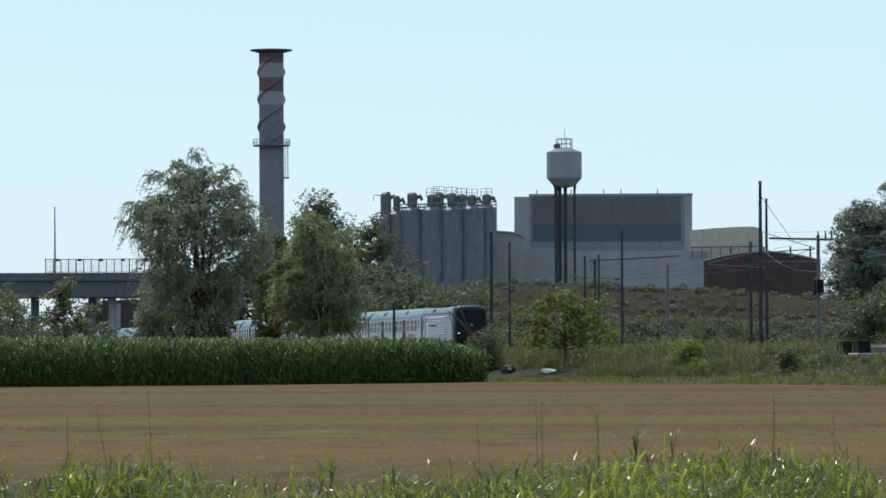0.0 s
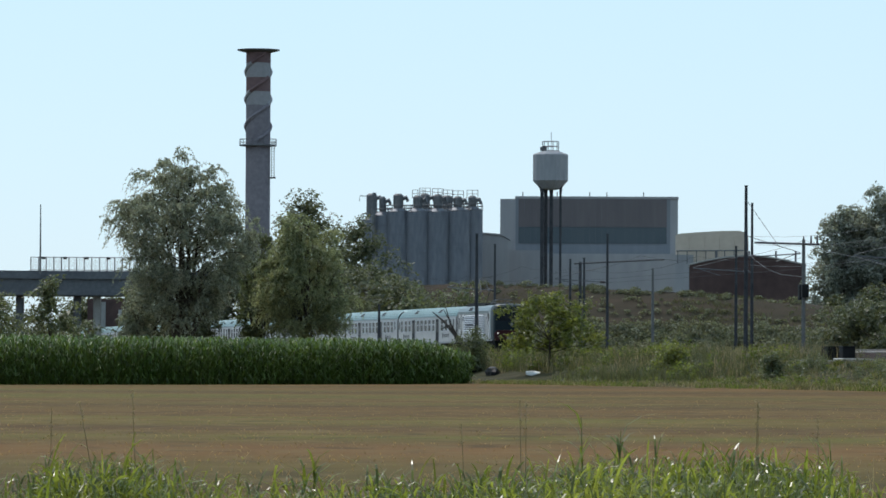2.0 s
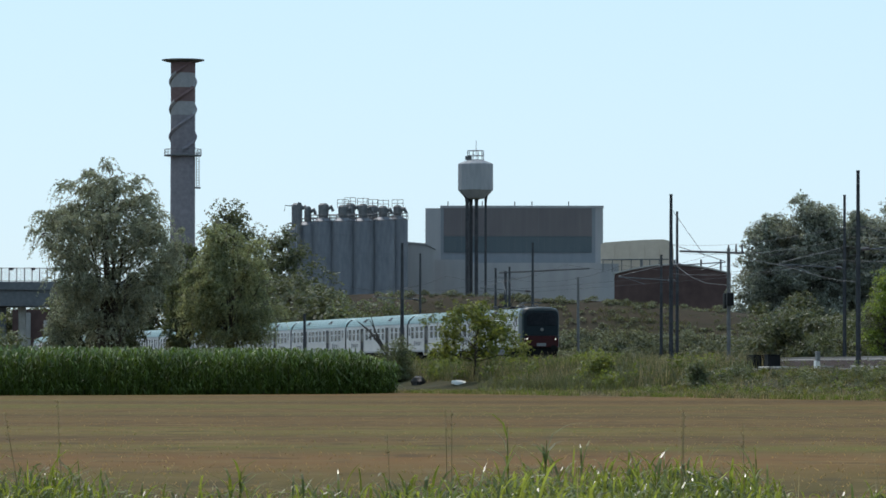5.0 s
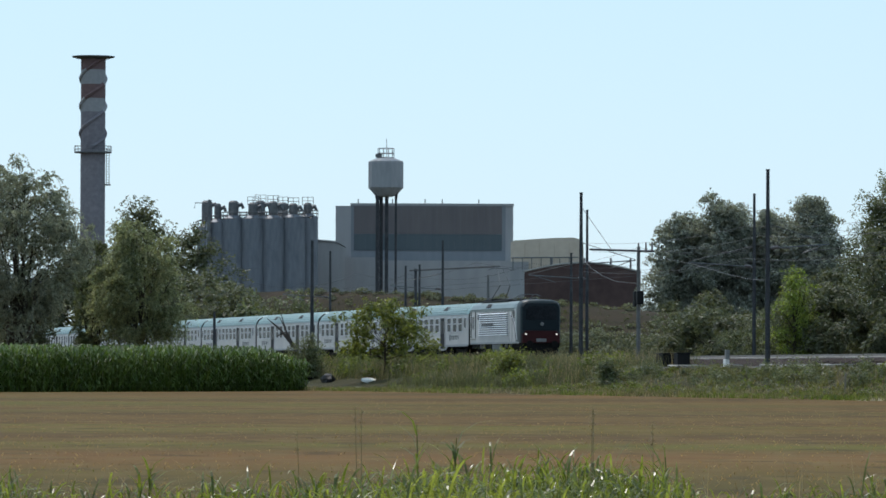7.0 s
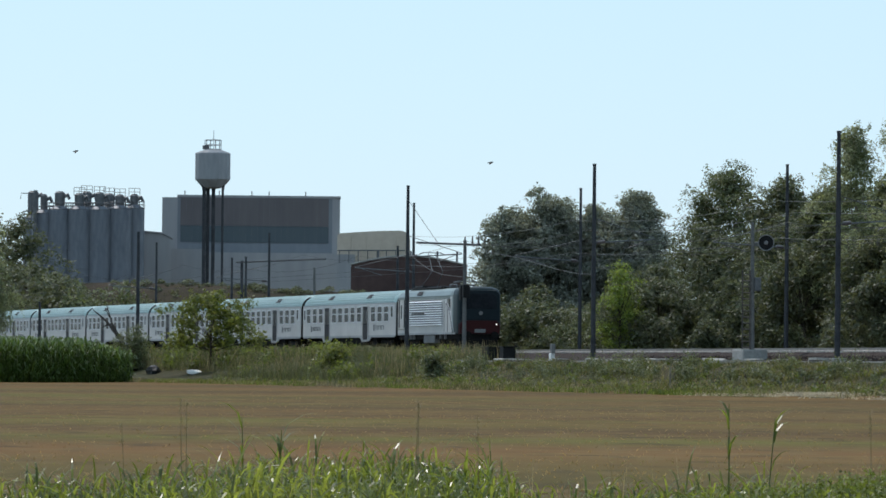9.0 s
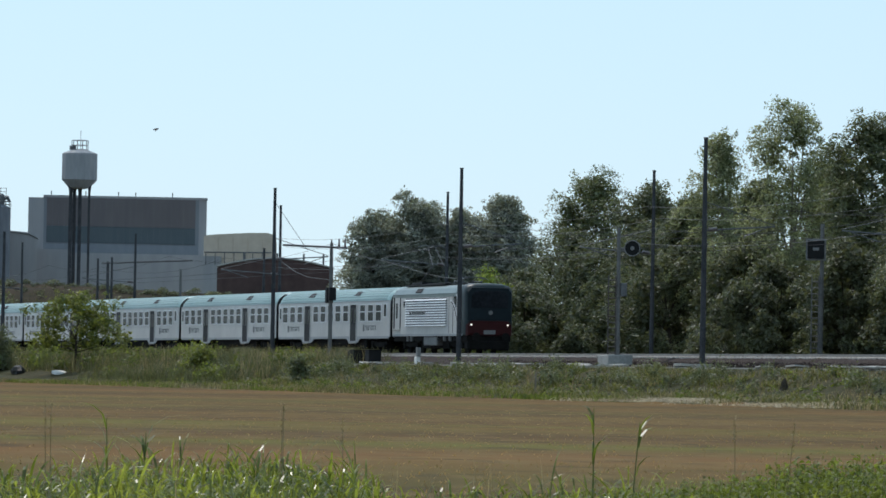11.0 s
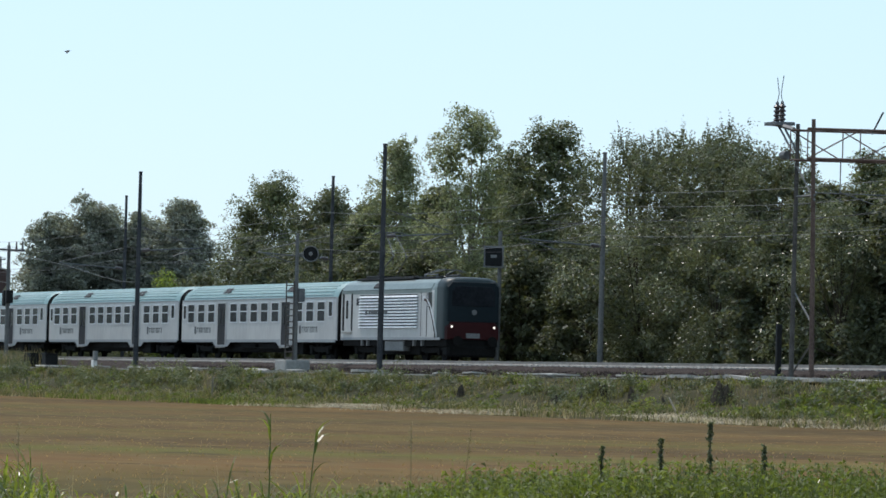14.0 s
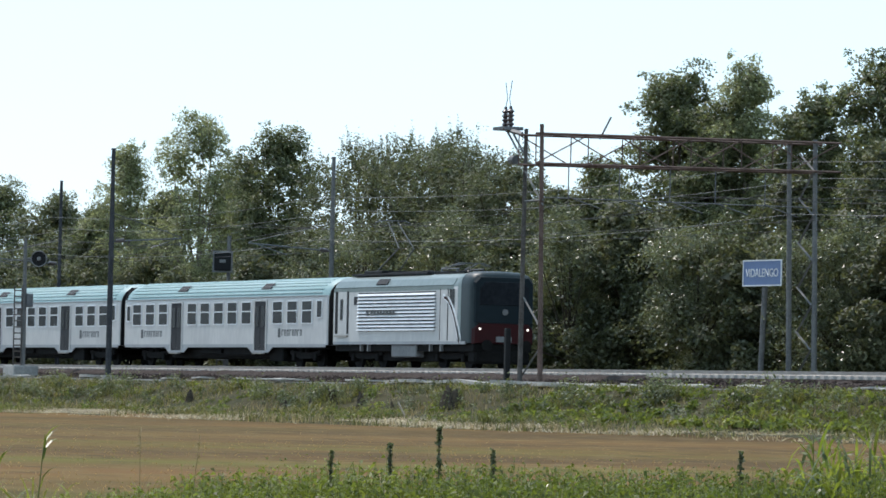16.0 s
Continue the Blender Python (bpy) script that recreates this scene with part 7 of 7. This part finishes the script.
# ---- small things along the bank ----
def build_bits():
    rng = random.Random(77)
    b = thing("bare_branch", "dark leaning bare branch in the rough grass", "branch", m=pose(-340.8, 70.6, 0.75))
    part("stem", Shape().tube([(0, 0, 0), (-2.2, 0, 1.1), (-4.4, 0, 2.2), (-10.2, 0, 3.7), (-14.9, 0, 4.5)], [0.20, 0.17, 0.14, 0.09, 0.03], 6), DARKBARK, b)
    for p, q in (((-4.4, 0, 2.2), (-9.5, -0.2, 4.6)), ((-9.0, 0, 3.4), (-13.0, 0.3, 3.2)), ((-7.0, 0, 2.9), (-11.0, 0.2, 4.9))):
        part("twig", Shape().tube([p, q], [0.08, 0.025], 5), DARKBARK, b)
    for x, y, s in ((-342.5, 70.0, 0.75), (-339.0, 70.2, 0.6), (-331.0, 70.0, 0.5)):
        k = thing("dark_stone", "dark lump of stone in the rough grass", "stone", m=pose(x, y, ground_z(x, y)))
        part("stone", Shape().loft([[(s * f * 2.2 * math.cos(a) * rng.uniform(0.8, 1.2), s * f * math.sin(a) * rng.uniform(0.8, 1.2), z * s) for a in [i * math.tau / 9 for i in range(9)]] for z, f in ((-0.2, 0.9), (0.3, 1.0), (0.8, 0.7), (1.05, 0.3))]), BLACK, k)
    k = thing("white_slab", "small white slab lying on the bank", "slab", m=pose(-317.9, 70.0, 0.78, 0, 7, 0))
    part("slab", Shape().loft([[(0.8 * f * math.cos(a), 0.5 * f * math.sin(a), z) for a in [i * math.tau / 8 for i in range(8)]] for z, f in ((-0.12, 1), (0.03, 1.0), (0.06, 0.7))]), WHITE_STONE, k)
    w = thing("marker_post", "short white marker post beside the track", "post", m=pose(-251.0, 75.0, 1.5))
    part("post", Shape().box(-0.3, 0.1, -0.12, 0.12, -0.2, 0.5, 0.03), WHITE_STONE, w, "white foot")
    part("cap", Shape().box(-0.12, 0.22, -0.1, 0.1, 0.5, 1.0, 0.03), GREYBOX, w)
    for x, s in ((-263.7, 1.0), (-260.4, 0.6)):
        c = thing("equipment_box", "low dark equipment box beside the track", "box", m=pose(x, 75.2, 1.5))
        part("box", Shape().box(-0.7 * s, 0.7 * s, -0.36, 0.36, -0.2, 0.82, 0.05), BLACK, c)
        part("lid", Shape().box(-0.75 * s, 0.75 * s, -0.40, 0.40, 0.82, 0.88, 0.02), BLACK, c)
    for i, (x, y, l) in enumerate(((-236.0, 74.0, 1.5), (-233.2, 73.8, 1.8), (-220.6, 74.0, 1.6), (-218.4, 73.7, 1.2), (-262.0, 73.6, 1.3), (-208.4, 74.9, 1.1), (-160.5, 74.5, 1.6), (-158.0, 74.3, 1.4), (-164.0, 74.3, 1.8), (-167.5, 74.5, 1.5), (-171.0, 74.4, 1.6), (-155.4, 74.2, 1.7), (-152.4, 73.9, 1.5))):
        d = thing("broken_slab", "broken pale concrete slab lying tilted on the bank", "slab", "broken slabs", m=pose(x, y, ground_z(x, y) + 0.12, rng.uniform(-4, 4), rng.uniform(-3, 3), rng.uniform(-25, 25)))
        part("slab", Shape().loft([[(l * a, 0.45 * q, z) for a, q in ((-1, -0.8), (0.3, -1), (1, -0.5), (0.9, 0.8), (-0.2, 1), (-0.9, 0.7))] for z in (-0.06, 0.06)]), PALE_CONC, d)
    for i, (x, h, r) in enumerate(((-182.3, 0.7, 0.25), (-157.8, 0.95, 0.38), (-163.4, 0.6, 0.16), (-165.6, 0.65, 0.2), (-204.0, 0.5, 0.2), (-168.0, 0.55, 0.14), (-169.2, 0.7, 0.16), (-171.5, 0.45, 0.2), (-161.0, 0.5, 0.14), (-174.8, 0.4, 0.15), (-192.0, 0.45, 0.18), (-214.0, 0.5, 0.16), (-232.0, 0.5, 0.2))):
        y = 69.8 + 0.7 * math.sin(i * 2.3)
        s = thing("tree_stump", "dark rotten tree stump on the weedy bank", "stump", "stumps on the bank", m=pose(x, y, ground_z(x, y) - 0.1, 0, rng.uniform(-12, 12), 0))
        sp = Shape()
        for q in range(6):
            ox, oy, rr, hh = rng.uniform(-r, r), rng.uniform(-0.5 * r, 0.5 * r), r * rng.uniform(0.35, 0.7), h * rng.uniform(0.45, 1.05)
            sp.loft([[(ox * u + rr * f * math.cos(a) * rng.uniform(0.7, 1.3), oy * u + rr * f * math.sin(a) * rng.uniform(0.7, 1.3), z * hh) for a in [k * math.tau / 7 for k in range(7)]] for z, f, u in ((0, 1.4, 1.0), (0.4, 1.0, 1.0), (0.8, 0.6, 1.15), (1.0, 0.15, 1.25))])
        part("stump", sp, BARK, s)
    for x, y, a in ((-155.2, 67.5, -52), (-207.5, 67.5, 10)):
        s = thing("pale_stick", "pale broken stick leaning on the bank", "stick", m=pose(x, y, ground_z(x, y), 0, a, 0))
        part("stick", Shape().tube([(0, 0, -0.1), (0, 0, 0.95)], [0.05, 0.03], 6), PALEBARK, s)
    c = thing("culvert", "concrete culvert mouth in the railway bank", "culvert", m=pose(-152.0, 73.2, 0.78))
    part("headwall", Shape().box(-1.6, 1.6, -0.1, 0.35, 0.62, 0.8, 0.03).box(-1.6, -1.1, -0.1, 0.35, -0.2, 0.62, 0.03).box(1.1, 1.6, -0.1, 0.35, -0.2, 0.62, 0.03), CONCRETE, c)
    # a black sheet closes the recess in place of the shade inside
    part("black_back", Shape().box(-1.1, 1.1, 0.2, 0.34, -0.2, 0.62), BLACK, c, "black sheet standing for the unlit inside")


build_bits()


def cable(pts):
    tagged(part("hanging_cable", Shape().tube(pts, 0.013, 5), GREYBOX), "pale sagging cable between railway poles", "cable", "hanging cables")


cable([(-272.4, 76, 8.4), (-266.5, 76, 7.75), (-260.6, 76, 7.3), (-252.8, 75.8, 6.55), (-248.5, 75.6, 6.25), (-245.2, 75.5, 6.15)])
cable([(-283.3, 75.5, 8.2), (-281.3, 75.5, 7.6), (-279, 75.6, 7.05), (-276.2, 75.7, 6.65), (-272.4, 76, 6.45)])


# ---- birds ----
def build_bird():
    b = thing("bird", "small dark bird in flight", "bird")
    part("body", Shape().tube([(-0.17, 0, 0.0), (-0.10, 0, 0.0), (0.02, 0, 0.0), (0.10, 0, 0.01), (0.15, 0, 0.02)], [0.008, 0.03, 0.045, 0.03, 0.008], 8), BLACK, b)
    for s in (-1, 1):
        part("wing", Shape().loft([[(0.07, 0, 0.012), (-0.06, 0, 0.012), (-0.06, 0, 0.0), (0.07, 0, 0.0)], [(0.05, s * 0.12, 0.012), (-0.05, s * 0.12, 0.012), (-0.05, s * 0.12, 0.004), (0.05, s * 0.12, 0.004)], [(-0.02, s * 0.26, 0.008), (-0.06, s * 0.26, 0.008), (-0.06, s * 0.26, 0.004), (-0.02, s * 0.26, 0.004)]]), BLACK, b)
    return b


BIRDS = [build_bird(), build_bird()]
FLIGHT = [
    ((0.0, -6.0, 2.1), (5.8, 4.9, 2.25), (8.2, 9.376, 2.364), (8.6, 10.43, 2.379), (9.0, 11.0, 2.529), (10.2, 12.6, 2.70), (11.4, 13.948, 2.981), (12.2, 14.913, 3.386), (12.6, 15.306, 3.535), (13.0, 15.546, 3.692), (14.2, 16.363, 3.882), (14.5, 16.58, 3.99), (16.0, 17.5, 4.5)),
    ((0.0, -2.0, 1.6), (6.0, 9.6, 1.75), (8.2, 14.165, 2.242), (8.6, 14.956, 2.413), (9.0, 15.887, 2.449), (10.2, 18.6, 2.6), (11.4, 23.5, 3.0), (16.0, 40.0, 4.5)),
]


# ---- what moves: the train along the track, the birds across the sky ----
def motions():
    times = [0.5 * i for i in range(33)]
    for ob, off in [(LOCO, 0.0)] + [(c, -26.4 * i) for i, c in enumerate(COACHES)]:
        walk(ob, [(t, pose(-423.32 + 10.749 * t + 0.21467 * t * t + off, 83.1, RAIL_Z)) for t in times])
    for bird, way in zip(BIRDS, FLIGHT):
        walk(bird, [(t, pose(-250 * math.cos(radians(b)), 250 * math.sin(radians(b)), EYE + 250 * radians(e), 0, -8, 80)) for t, b, e in way])
        for wing, s in zip([o for o in bird.children if o.name.startswith("wing")], (-1, 1)):
            walk(wing, [(0.1 * i, pose(0, 0, 0, s * (38 if i % 2 else -22))) for i in range(161)])


motions()
